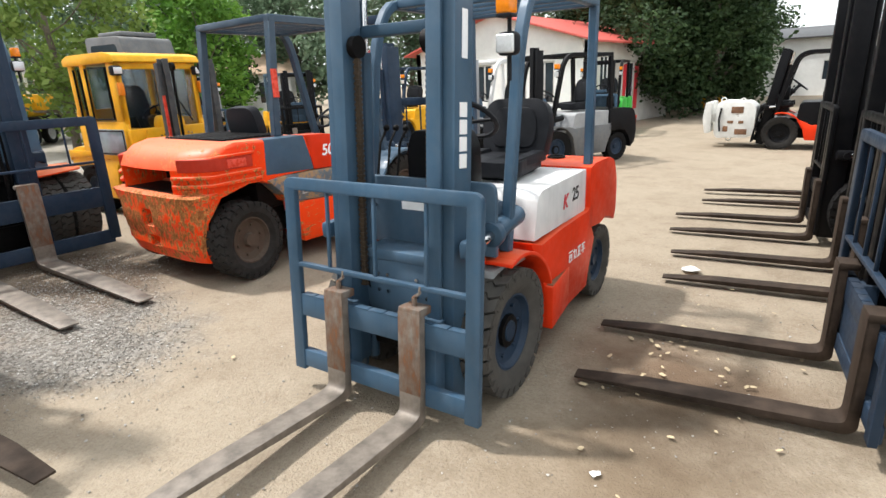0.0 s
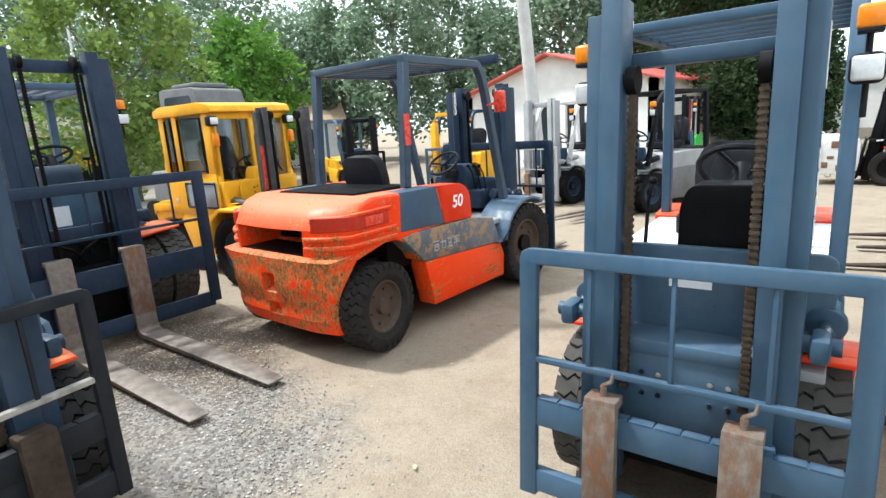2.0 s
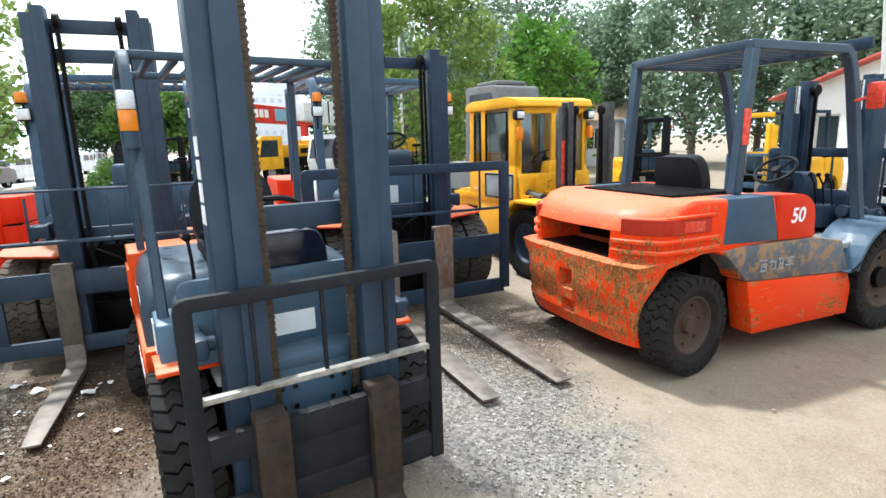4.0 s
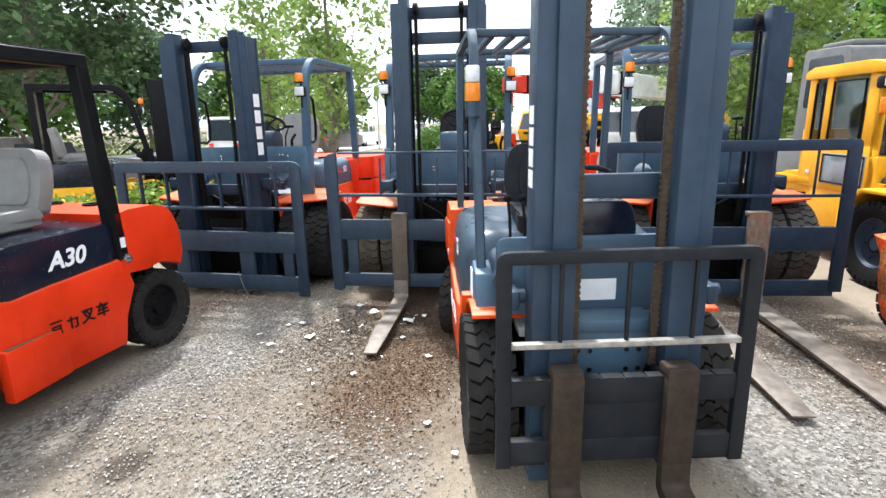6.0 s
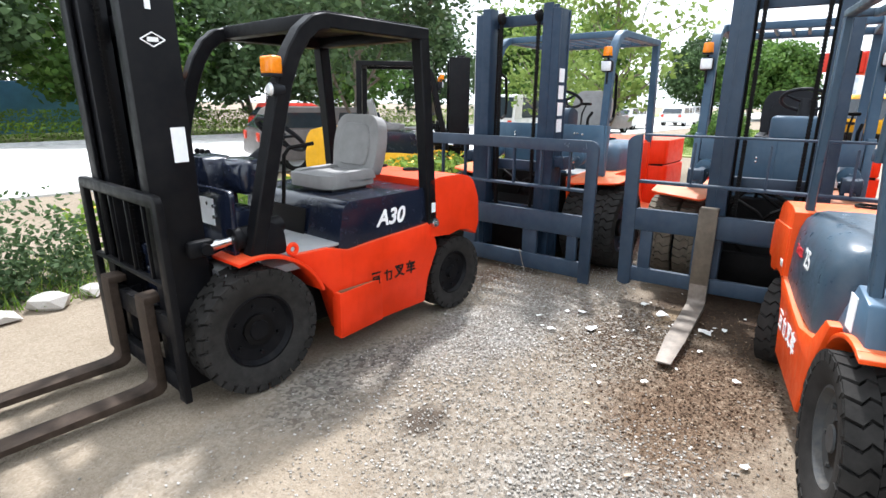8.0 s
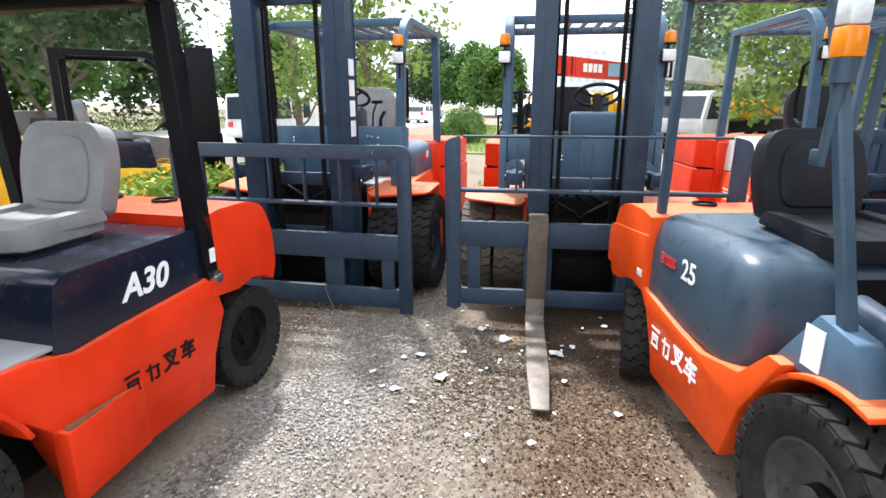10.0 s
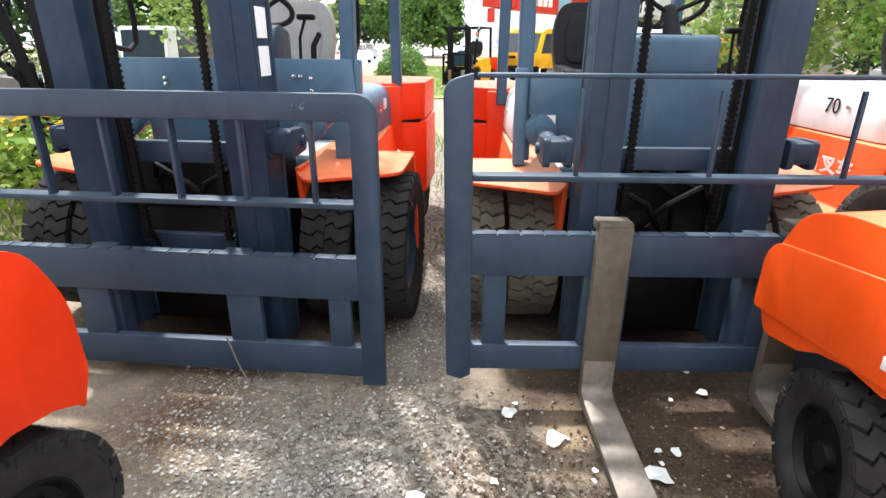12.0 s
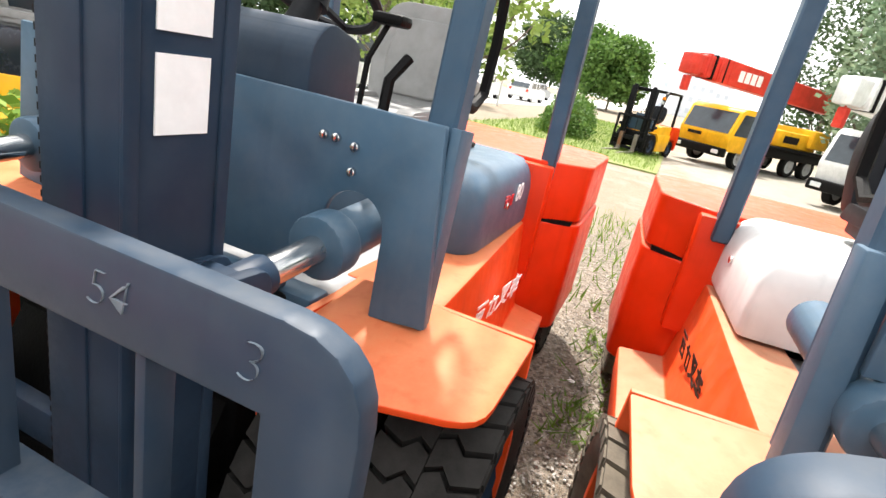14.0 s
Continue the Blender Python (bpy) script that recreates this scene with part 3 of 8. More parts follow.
    for y, z in spots:
        part("bolt", bolt, None, cowl, "", pose(c0 + 0.010, y, z))
    # lower front beam, engine bay, hoses
    q = Shape()
    q.box((c0 - 0.03, -fi + 0.02, zf - 0.17), (c0 + 0.06, fi - 0.02, zf - 0.01), 0.012)
    q.box((c0 + 0.04, -0.34, zf - 0.005), (c0 + 0.075, 0.36, zf + 0.02), 0.006)
    part("front_beam", q, pcl, root)
    q = Shape()
    q.lathe([(0.03, -0.30), (0.10, -0.30), (0.12, -0.16), (0.19, -0.10), (0.20, 0.10), (0.12, 0.16), (0.10, 0.30), (0.03, 0.30)], 22, Matrix.Translation((0.05, 0, P["wr"])))
    part("axle_housing", q, GREASE, root)
    q = Shape()
    q.box((0.12, -fi + 0.06, 0.10), (P["mast_x"] - 0.10, fi - 0.06, 0.42), 0.03)
    q.prism(rounded([(0.10, 0.40), (P["mast_x"] - 0.12, 0.40), (0.16, zf - 0.06), (0.08, zf - 0.06)], 0.02), -fi + 0.10, fi - 0.10, "y", 0.02)
    part("mast_support", q, GREASE, root)
    for i, (y0, y1, dz) in enumerate(((-0.22, 0.12, 0.02), (-0.10, 0.30, 0.05), (0.02, -0.28, -0.02), (0.2, 0.36, 0.0))):
        q = Shape()
        q.tube([(c0 + 0.05, y0, zf - 0.02 - dz), (c0 + 0.16, y0 + 0.03, zf + 0.02 + dz), (c0 + 0.22, (y0 + y1) / 2, zf + 0.04 - dz), (c0 + 0.24, y1, zf - 0.10), (c0 + 0.20, y1 + 0.02, zf - 0.32 - dz), (c0 + 0.10, y1 - 0.05, zf - 0.44)], 0.015, 8)
        part("hydraulic_hose", q, GREASE, root)
    q = Shape()
    q.cyl((c0 + 0.10, -0.05, zf - 0.27), (c0 + 0.20, 0.0, zf - 0.25), 0.014, None, 8)
    q.cyl((c0 + 0.19, -0.005, zf - 0.252), (c0 + 0.225, 0.012, zf - 0.246), 0.022, None, 6)
    part("hose_fitting", q, CHROME, root)
    # dash, column, wheel, levers
    d0, d1 = P["dash"]
    dm = (d0 + d1) / 2
    q = Shape()
    if P["top_box"]:
        q.box((c0 - 0.24, d0, ct - 0.02), (c0 - 0.03, d1, ct + 0.18), 0.035, 3)
    else:
        q.prism(rounded([(c0 - 0.28, ct - 0.10), (c0 - 0.05, ct - 0.10), (c0 - 0.05, ct + 0.11), (c0 - 0.12, ct + 0.17), (c0 - 0.28, ct + 0.13)], 0.04), d0, d1, "y", 0.03, 3)
    part("dash", q, pcl if P["top_box"] else PAINT["rack_navy"], root)
    dx, top = (0.11, ct + 0.18) if P["top_box"] else (0.16, ct + 0.12)
    q = Shape()
    q.cyl((c0 - dx, dm, top - 0.05), (c0 - dx - 0.10, dm, top + 0.12), 0.05, 0.035, 14)
    part("steering_column", q, VINYL_BLACK, root)
    q = Shape()
    tm = Matrix.Translation((c0 - dx - 0.12, dm, top + 0.13)) @ Matrix.Rotation(radians(-28), 4, "Y")
    q.tube([(0.18 * math.cos(v), 0.18 * math.sin(v), 0) for v in (i * math.pi / 14 for i in range(28))], 0.015, 8, True, tm)
    for g_ in (60, 180, 300):
        q.tube([(0, 0, -0.03), (0.17 * math.cos(radians(g_)), 0.17 * math.sin(radians(g_)), 0)], 0.012, 6, False, tm)
    q.cyl((0, 0, -0.05), (0, 0, 0.0), 0.045, 0.035, 14, 0, tm)
    part("steering_wheel", q, VINYL_BLACK, root)
    for y, h_ in ((d1 + 0.10, 0.20), (d1 + 0.17, 0.12)):
        q = Shape()
        q.tube([(c0 - 0.12, y, ct - 0.20), (c0 - 0.15, y, ct + h_ * 0.5), (c0 - 0.20, y + 0.02, ct + h_)], 0.008 if h_ > 0.15 else 0.015, 7)
        q.box((c0 - 0.235, y - 0.02, ct + h_ - 0.012), (c0 - 0.165, y + 0.07, ct + h_ + 0.018), 0.012) if h_ > 0.15 else None
        part("lever", q, GREASE, root)
    for sd in (1, -1):
        q = Shape()
        gx = P["gf_knee"][0] - 0.05
        gy = sd * (P["g_half"] - 0.01)
        q.tube([(gx - 0.02, gy, 1.92), (gx - 0.14, gy, 1.88), (gx - 0.17, gy, 1.60), (gx - 0.15, gy, 1.47), (gx - 0.08, gy, 1.43), (gx + 0.06, gy, 1.45)], 0.015, 8)
        part("grab_handle", q, GREASE, root)


def forklift(m, label, **over):
    P = dict(DEFAULT)
    P.update(over)
    g = lambda k: P[k]
    root = thing("forklift", m, label, "forklift", "forklifts in the yard")
    L, half, wr = P["L"], P["half"], P["wr"]
    pb, ph, pc, pg, pm, pr = (PAINT[P[k]] for k in ("body", "hood", "cw", "guard", "mast", "rack"))
    tilt = Matrix.Translation((P["mast_x"], 0, 0.3)) @ Matrix.Rotation(radians(P["tilt"]), 4, "Y") @ Matrix.Translation((-P["mast_x"], 0, -0.3))

    # wheels
    for s in (1, -1):
        if P["dual"]:
            wheel(root, 0, s * (half - P["ww"] / 2), wr, P["ww"], P["dusty"], P["plain_tread"], P["rim"])
            wheel(root, 0, s * (half - P["ww"] * 1.62), wr, P["ww"], P["dusty"], P["plain_tread"], P["rim"])
        else:
            wheel(root, P["axle_x"], s * (half - P["ww"] / 2), wr, P["ww"], P["dusty"], P["plain_tread"], P["rim"])
        wheel(root, -L, s * (P["cw_half"] - 0.03 - P["rw"] / 2 + P["rear_out"]), P["rr"], P["rw"], P["dusty"], P["plain_tread"], P["rear_rim"] or P["rim"], P["rear_steer"])
    mh0 = P["mast_half"] - P["rail"]
    inner = half - (P["ww"] * 2.15 if P["dual"] else P["ww"]) - 0.03

    # chassis and flanks
    s = Shape()
    s.box((-L + 0.1, -inner, P["zb"] - (0.06 if P["big_body"] else -0.04)), (0.14 if P["big_body"] else 0.20, inner, P["zp"] - 0.12), 0.02)
    s.cyl((0, -half + 0.05, wr), (0, half - 0.05, wr), 0.09, None, 12)
    s.cyl((-L, -P["cw_half"] + 0.1, P["rr"]), (-L, P["cw_half"] - 0.1, P["rr"]), 0.07, None, 12)
    s.box((0.10, -inner + 0.04, 0.22), (0.26, inner - 0.04, P["zp"] - 0.02), 0.02)
    part("chassis", s, GREASE, root)
    a = wr + 0.07
    zp, zr, zb, rr = P["zp"], P["zr"], P["zb"], P["rr"]
    ar = rr + 0.07
    fw = P["flank_half"] or P["hood_half"] + 0.03
    hx0, hx1, hz0, hz1 = P["hood_box"]
    front = P["front_edge"] or [(-a * 0.55, zp), (-a - 0.0, zp * 0.60), (-a - 0.07, zb)]
    top = P["deck_top"] or [(hx1 - 0.07, zp + 0.04), (hx1 + 0.02, zp - 0.01), (hx0 - 0.25, zp - 0.02), (hx0, zp - 0.04), (hx0 + 0.15, zp + 0.01)]
    low = [(-L + ar + 0.03, zb + 0.02), (-L + ar - 0.01, rr + 0.06), (-L + ar * 0.70, rr + ar * 0.72), (hx1 - 0.07, rr + ar + 0.0)]
    flank = front + low + top

    def panels(sd):
        if P["solid_body"] and not P["big_body"]:
            q = Shape()
            lo, hi = sorted((sd * (fw - 0.16), sd * fw))
            q.prism(flank, lo, hi, "y", 0.012)
            ob = part("side_panel", q, pb, root)
            if P["detail"] and P["step_box"]:
                q = Shape()
                x0, z0 = front[1][0] - 0.05, front[1][1]
                q.prism([(x0 + 0.04, sd * (fw - 0.03)), (x0 + 0.04, sd * (fw + 0.05)), (x0 - 0.36, sd * (fw + 0.002)), (x0 - 0.36, sd * (fw - 0.03))], zb + 0.01, z0, "z", 0.006)
                part("step_box", q, pb, ob)
                q = Shape()
                q.prism([(x0 + 0.02, sd * (fw + 0.003)), (x0 + 0.02, sd * (fw + 0.042)), (x0 - 0.28, sd * (fw + 0.005))], z0 + 0.001, z0 + 0.005, "z", 0)
                part("step", q, RUST, ob, "rusty steel step")
        if P["fender"] and not P["big_body"]:
            q = Shape()
            y0, y1 = inner - 0.02, half + P["fender_out"]
            ra = wr + 0.065
            arc = [(ra * math.cos(radians(d)), max(wr, zp - ra) + ra * math.sin(radians(d))) for d in range(80, 166, 8)]
            back = [(x_ * (ra + 0.022) / ra, max(wr, zp - ra) + (z_ - max(wr, zp - ra)) * (ra + 0.022) / ra) for x_, z_ in arc[::-1]]
            q.prism(arc + back, sd * y0, sd * y1, "y", 0.006)
            tip = arc[0]
            q.prism([(tip[0] - 0.01, tip[1] + 0.022), (tip[0] + 0.05, tip[1] + 0.008), (tip[0] + 0.052, tip[1] - 0.010), (tip[0] - 0.01, tip[1])], sd * y0, sd * y1, "y", 0.004)
            part("fender", q, pb, root)

    both(panels)
    s = Shape()
    fp_ = min(P["wall_y"]) - 0.06 if P["big_body"] else P["floor_half"] or fw - 0.05
    s.box((hx0 - 0.1, -fp_, zp - 0.10), (0.12 if not P["big_body"] else -0.02, fp_, zp - 0.05), 0.01)
    part("floor_plate", s, PAINT["grey"], root)

    # hood and counterweight
    if P["big_body"]:
        big_body(root, P)
    elif P["solid_body"]:
        s = Shape()
        hb = P["hood_bev"]
        if P["hood_soft"]:
            s.bm.free()
            s = soft_hood(hx0, hx1, hz0, hz1, P["hood_half"], 0.15, 0.05)
        else:
            s.prism(rounded([(hx0 + 0.05, hz0), (hx0, hz1 - 0.03), (hx0 - 0.05, hz1), (hx1, hz1 + 0.01), (hx1, hz0)], [0, 0.05, 0.05, 0, 0]), -P["hood_half"], P["hood_half"], "y", hb, 4)
        hood = part("hood", s, ph, root)
        cx, cz, ch = P["cw_end"], P["cw_top"], P["cw_half"]
        if cx > -L - ar - 0.13:
            rear_arch = [(-L + ar * math.cos(radians(d)), rr + ar * math.sin(radians(d))) for d in (70, 90, 108, 122)]
            tail = [(cx + 0.05, rr + ar * 0.80), (cx + 0.01, rr + ar + 0.02)]
        else:
            rear_arch = [(-L + ar * math.cos(radians(d)), rr + ar * math.sin(radians(d))) for d in (70, 95, 120, 145, 170)]
            tail = [(-L - ar - 0.01, 0.26), (cx + 0.14, 0.24), (cx + 0.03, 0.34), (cx, 0.55)]
        body = [(hx1 - 0.01, cz - 0.02), (hx1 - 0.01, rear_arch[0][1] + 0.02)] + rear_arch + tail + [(cx + 0.02, cz - 0.20), (cx + 0.10, cz - 0.04), (cx + 0.24, cz), (hx1 - 0.12, cz)]
        soft_ = [0, 0] + [0.0] * len(rear_arch) + [0.03] * len(tail) + [0.06, 0.06, 0.06, 0.02]
        s = Shape()
        s.prism(rounded(body, soft_), -ch, ch, "y", 0.06, 4)
        cwt = part("counterweight", s, pc, root)
        if P["seam"]:
            q = Shape()
            q.prism(rounded([(cx - 0.008, P["seam"]), (hx1 - 0.02, P["seam"]), (hx1 - 0.02, cz - 0.12), (cx + 0.03, cz - 0.16), (cx - 0.004, cz - 0.22)], [0.02, 0, 0, 0.05, 0.05]), -ch - 0.012, ch + 0.012, "y", 0.03, 3)
            part("upper_block", q, pc, cwt)
            q = Shape()
            q.box((hx1 - 0.10, -ch - 0.017, P["seam"] + 0.05), (hx1 - 0.035, -ch - 0.012, P["seam"] + 0.09), 0.002)
            part("rating_plate", q, PAINT["white"], cwt)
        if P["detail"]:
            for yy in (0.16, -0.2):
                q = Shape()
                q.tube([(hx1 - 0.24 + 0.06 * math.cos(t), yy + 0.06 * math.sin(t), cz + 0.010) for t in (i * math.pi / 6 for i in range(12))], 0.008, 6, True)
                part("cap_ring", q, GREASE, cwt)
            q = Shape()
            q.prism(rounded([(hx0 + 0.052, hz0 + 0.05), (hx0 + 0.058, hz0 + 0.05), (hx0 + 0.03, hz1 - 0.08), (hx0 + 0.024, hz1 - 0.08)], 0), -0.2, 0.2, "y", 0.0)
            part("hood_vent", q, GREASE, hood)

    # driver's place
    if P["column"] and not P["big_body"]:
        cxx, cw_ = P["cowl_x"], P["cowl_half"]
        s = Shape()
        s.prism(rounded([(-cw_, zp + 0.02), (cw_, zp + 0.02), (cw_, P["cowl_top"]), (-cw_, P["cowl_top"])], [0, 0, 0.05, 0.05]), cxx - 0.02, cxx + 0.012, "x", 0.006)
        s.box((cxx - 0.22, -cw_ + 0.06, zp), (cxx - 0.018, cw_ - 0.06, P["cowl_top"] - 0.12), 0.03)
        cowl = part("cowl", s, PAINT[P["cowl"]], root)
        s = Shape()
        cy, top = P["column_y"], P["cowl_top"] + P["column_up"]
        s.prism(rounded([(cy - 0.18, P["cowl_top"] - 0.16), (cy + 0.18, P["cowl_top"] - 0.16), (cy + 0.175, top + 0.06), (cy + 0.14, top + 0.15), (cy - 0.14, top + 0.15), (cy - 0.175, top + 0.06)], [0, 0, 0.03, 0.04, 0.04, 0.03]), cxx - 0.20, cxx - 0.03, "x", 0.02, 3)
        part("instrument_panel", s, PAINT[P["cowl"] if P["dash_mat"] == "cowl" else P["dash_mat"]], cowl)
        if P["detail"]:
            q = Shape()
            q.cyl((0, 0, 0), (0.012, 0, 0), 0.011, None, 8)
            bolt = q.mesh("bolt", CHROME)
            for y in (-cw_ + 0.18, cw_ - 0.18):
                for z in (P["cowl_top"] - 0.10, P["cowl_top"] - 0.16):
                    part("bolt", bolt, None, cowl, "", pose(cxx + 0.01, y, z))
                part("bolt", bolt, None, cowl, "", pose(cxx + 0.01, y * 0.78, P["cowl_top"] - 0.09))
        if P["detail"]:
            q = Shape()
            fh = min(cw_ - 0.05, mh0 - 0.05)
            px = max(cxx + 0.02, 0.263)
            q.prism(rounded([(-fh, 0.40), (fh, 0.40), (fh, zp + 0.03), (-fh, zp + 0.03)], [0.12, 0.12, 0, 0]), px, px + 0.02, "x", 0.006)
            q.box((cxx - 0.02, -fh, zp - 0.02), (px + 0.03, fh, zp + 0.04), 0.012)
            fp = part("front_plate", q, PAINT[P["cowl"]], root)
            for y in (-0.22, -0.13, 0.14, 0.23):
                for z in (zp - 0.10, zp - 0.19):
                    part("bolt", bolt, None, fp, "", pose(px + 0.018, y * fh / 0.35, z))
        s = Shape()
        s.cyl((cxx - 0.12, cy, top - 0.1), (cxx - 0.34 - P["wheel_back"], cy, top + 0.16 + P["wheel_back"] * 0.25), 0.045, 0.03, 12)
        s.box((cxx - 0.29, cy - 0.06, top + 0.0), (cxx - 0.14, cy + 0.06, top + 0.10), 0.02)
        part("steering_column", s, VINYL_BLACK, root)
        s = Shape()
        hub = Vector((cxx - 0.36 - P["wheel_back"], cy, top + 0.18 + P["wheel_back"] * 0.25))
        tiltm = Matrix.Translation(hub) @ Matrix.Rotation(radians(-38), 4, "Y")
        s.tube([(0.17 * math.cos(t), 0.17 * math.sin(t), 0) for t in (i * math.pi / 12 for i in range(24))], 0.014, 7, True, tiltm)
        for q3 in (90, 210, 330):
            s.tube([(0, 0, -0.02), (0.16 * math.cos(radians(q3)), 0.16 * math.sin(radians(q3)), 0)], 0.011, 6, False, tiltm)
        s.cyl((0, 0, -0.04), (0, 0, 0.015), 0.035, None, 12, 0, tiltm)
        part("steering_wheel", s, VINYL_BLACK, root)
        for i in range(3):
            s = Shape()
            y = -0.24 - 0.07 * i
            s.tube([(cxx - 0.14, y, top - 0.12), (cxx - 0.18, y, top + 0.06), (cxx - 0.24, y, top + 0.13)], 0.008, 6)
            s.ball((cxx - 0.245, y, top + 0.14), 0.02, 8)
            part("lever", s, GREASE, root)
    sx, sz, sf = P["seat_x"], P["seat_z"], P["seat_front"]
    s = Shape()
    s.prism(rounded([(sx - 0.26, -0.20), (sx + sf - 0.07, -0.25), (sx + sf, -0.18), (sx + sf, 0.18), (sx + sf - 0.07, 0.25), (sx - 0.26, 0.20)], [0.05, 0.09, 0.08, 0.08, 0.09, 0.05]), sz + 0.035, sz + 0.125, "z", 0.035, 3)
    s.box((sx - 0.20, -0.17, sz - 0.005), (sx + sf - 0.09, 0.17, sz + 0.05), 0.015)
    for y in (-0.20, 0.20):
        s.prism(rounded([(sx - 0.24, sz + 0.08), (sx + sf - 0.05, sz + 0.08), (sx + sf - 0.07, sz + 0.135), (sx - 0.2, sz + 0.15)], 0.03), y - 0.035, y + 0.035, "y", 0.025, 3)
    seat = part("seat", s, P["seat"], root)
    lean = Matrix.Translation((sx - 0.24, 0, sz + 0.10)) @ Matrix.Rotation(radians(-11), 4, "Y")
    s = Shape()
    bh = P["back_h"]
    s.prism(rounded([(-0.22, 0.0), (0.22, 0.0), (0.255, 0.24 * bh), (0.21, 0.47 * bh), (-0.21, 0.47 * bh), (-0.255, 0.24 * bh)], [0.04, 0.04, 0.12, 0.13, 0.13, 0.12], 6), -0.055, 0.04, "x", 0.035, 3, lean)
    s.prism(rounded([(-0.15, 0.05), (0.15, 0.05), (0.17, 0.24 * bh), (0.13, 0.40 * bh), (-0.13, 0.40 * bh), (-0.17, 0.24 * bh)], 0.06), 0.03, 0.055, "x", 0.02, 3, lean)
    part("backrest", s, P["seat"], seat)

    # overhead guard
    gh, pw = P["g_half"], P["pillar"]
    ff, fk, ft, rf, rt = (P[k] for k in ("gf_foot", "gf_knee", "gf_top", "gr_foot", "gr_top"))
    gt = P["guard_top"]

    def pillars(sd):
        y = sd * gh
        q = Shape()
        line = [(ff[0], y, ff[1]), ((ff[0] + fk[0]) / 2, y, (ff[1] + fk[1]) / 2), (fk[0], y, fk[1])]
        k1 = Vector((fk[0], y, fk[1]))
        corner = Vector((fk[0] - (gt - fk[1]) * 0.22, y, gt - pw / 2))
        k2 = Vector((ft[0], y, gt - pw / 2))
        for i in range(1, 6):
            u = i / 5
            line.append(tuple(k1 * (1 - u) ** 2 + corner * 2 * u * (1 - u) + k2 * u * u))
        q.bar(line, pw, pw, 0.008)
        part("front_pillar", q, pg, root)
        q = Shape()
        q.bar([(rf[0], y, rf[1]), ((rf[0] + rt[0]) / 2, y, (rf[1] + gt) / 2), (rt[0], y, gt - pw * 0.8)], pw, pw, 0.008)
        part("rear_pillar", q, pg, root)

    if P["guard_on"]:
        both(pillars)
    s = Shape()
    for sd in (1, -1):
        s.bar([(ft[0] + 0.02, sd * gh, gt - pw / 2), (rt[0] - pw / 2, sd * gh, gt - pw / 2)], pw, pw * 0.9, 0.008)
    s.box((ft[0] - pw / 2, -gh, gt - pw * 0.9), (ft[0] + pw / 2, gh, gt - 0.002), 0.008)
    s.box((rt[0] - pw / 2, -gh, gt - pw * 0.9), (rt[0] + pw / 2, gh, gt - 0.002), 0.008)
    nb = P["roof_bars"]
    if P["guard_on"]:
        roof = part("guard_roof", s, pg, root)
    if not P["guard_on"]:
        s.bm.free()
    elif nb:
        q = Shape()
        q.box((rt[0] + 0.02, -0.014, -0.018), (ft[0] - 0.02, 0.014, 0.018), 0.004)
        bar = q.mesh("roof_bar", pg)
        if P["roof_across"]:
            q = Shape()
            q.box((-0.016, -gh + 0.02, -0.016), (0.016, gh - 0.02, 0.016), 0.004)
            bar = q.mesh("roof_bar", pg)
            for i in range(nb):
                part("roof_bar", bar, None, roof, "", pose(ft[0] + (rt[0] - ft[0]) * (i + 1) / (nb + 1), 0, gt - 0.03))
        for i in range(0 if P["roof_across"] else nb):
            part("roof_bar", bar, None, roof, "", pose(0, (i - (nb - 1) / 2) * 2 * gh / (nb + 1), gt - 0.03))
    else:
        q = Shape()
        q.box((rt[0], -gh, gt - 0.01), (ft[0], gh, gt + 0.01), 0.004)
        part("roof_plate", q, pg, roof)

    # mast
    mx, mh, mt, mb, rl = (P[k] for k in ("mast_x", "mast_half", "mast_top", "mast_bot", "rail"))

    def rails(sd):
        th = 0.022

        def channel(xa, xb, yo, yi, za, zb_):
            yw = yo + (th if yi > yo else -th)
            k = Shape()
            k.prism([(xa, yo), (xb, yo), (xb, yi), (xb - th, yi), (xb - th, yw), (xa + th, yw), (xa + th, yi), (xa, yi)], za, zb_, "z", 0.004)
            return k

        part("outer_rail", channel(mx + P["mast_depth"][0], mx + P["mast_depth"][1], sd * mh, sd * (mh - rl), mb, mt), pm, root, "", tilt)
        if P["big_body"]:
            for xa in (mx + P["mast_depth"][0], mx + P["mast_depth"][1] - 0.028):
                q = Shape()
                lo, hi = sorted((sd * (mh - 0.004), sd * (mh + 0.006)))
                q.box((xa, lo, mb), (xa + 0.028, hi, mt), 0.006)
                part("rail_lip", q, pm, root, "", tilt)
        part("inner_rail", channel(mx - 0.05, mx + 0.085, sd * (mh - rl * 1.66), sd * (mh - rl * 0.72), mb + 0.08, mt + 0.05), pm, root, "", tilt)
        q = Shape()
        yc = sd * (mh - rl * 1.15)
        q.cyl((mx - 0.12, yc, mb + 0.05), (mx - 0.12, yc, mt - 0.25), 0.035, None, 12)
        cyl = part("lift_cylinder", q, pm, root, "", tilt)
        q = Shape()
        q.cyl((mx - 0.12, yc, mt - 0.25), (mx - 0.12, yc, mt + 0.0), 0.022, None, 10)
        part("piston_rod", q, CHROME, cyl)
        if P["detail"]:
            q = Shape()
            yc = sd * P["chain"]
            ct = P["chain_top"] or mt - 0.04
            n_ = int((ct - 0.58) / 0.0125)
            for i in range(n_):
                z = 0.60 + i * 0.0125
                w_, d_ = ((0.0125, 0.004) if i % 2 else (0.0165, 0.0))
                q.box((mx + d_, yc - w_, z), (mx + 0.026 - d_, yc + w_, z + 0.0125), 0)
            part("chain", q, P["chain_mat"] or CHAIN, root, "oily leaf chain", tilt)
            q = Shape()
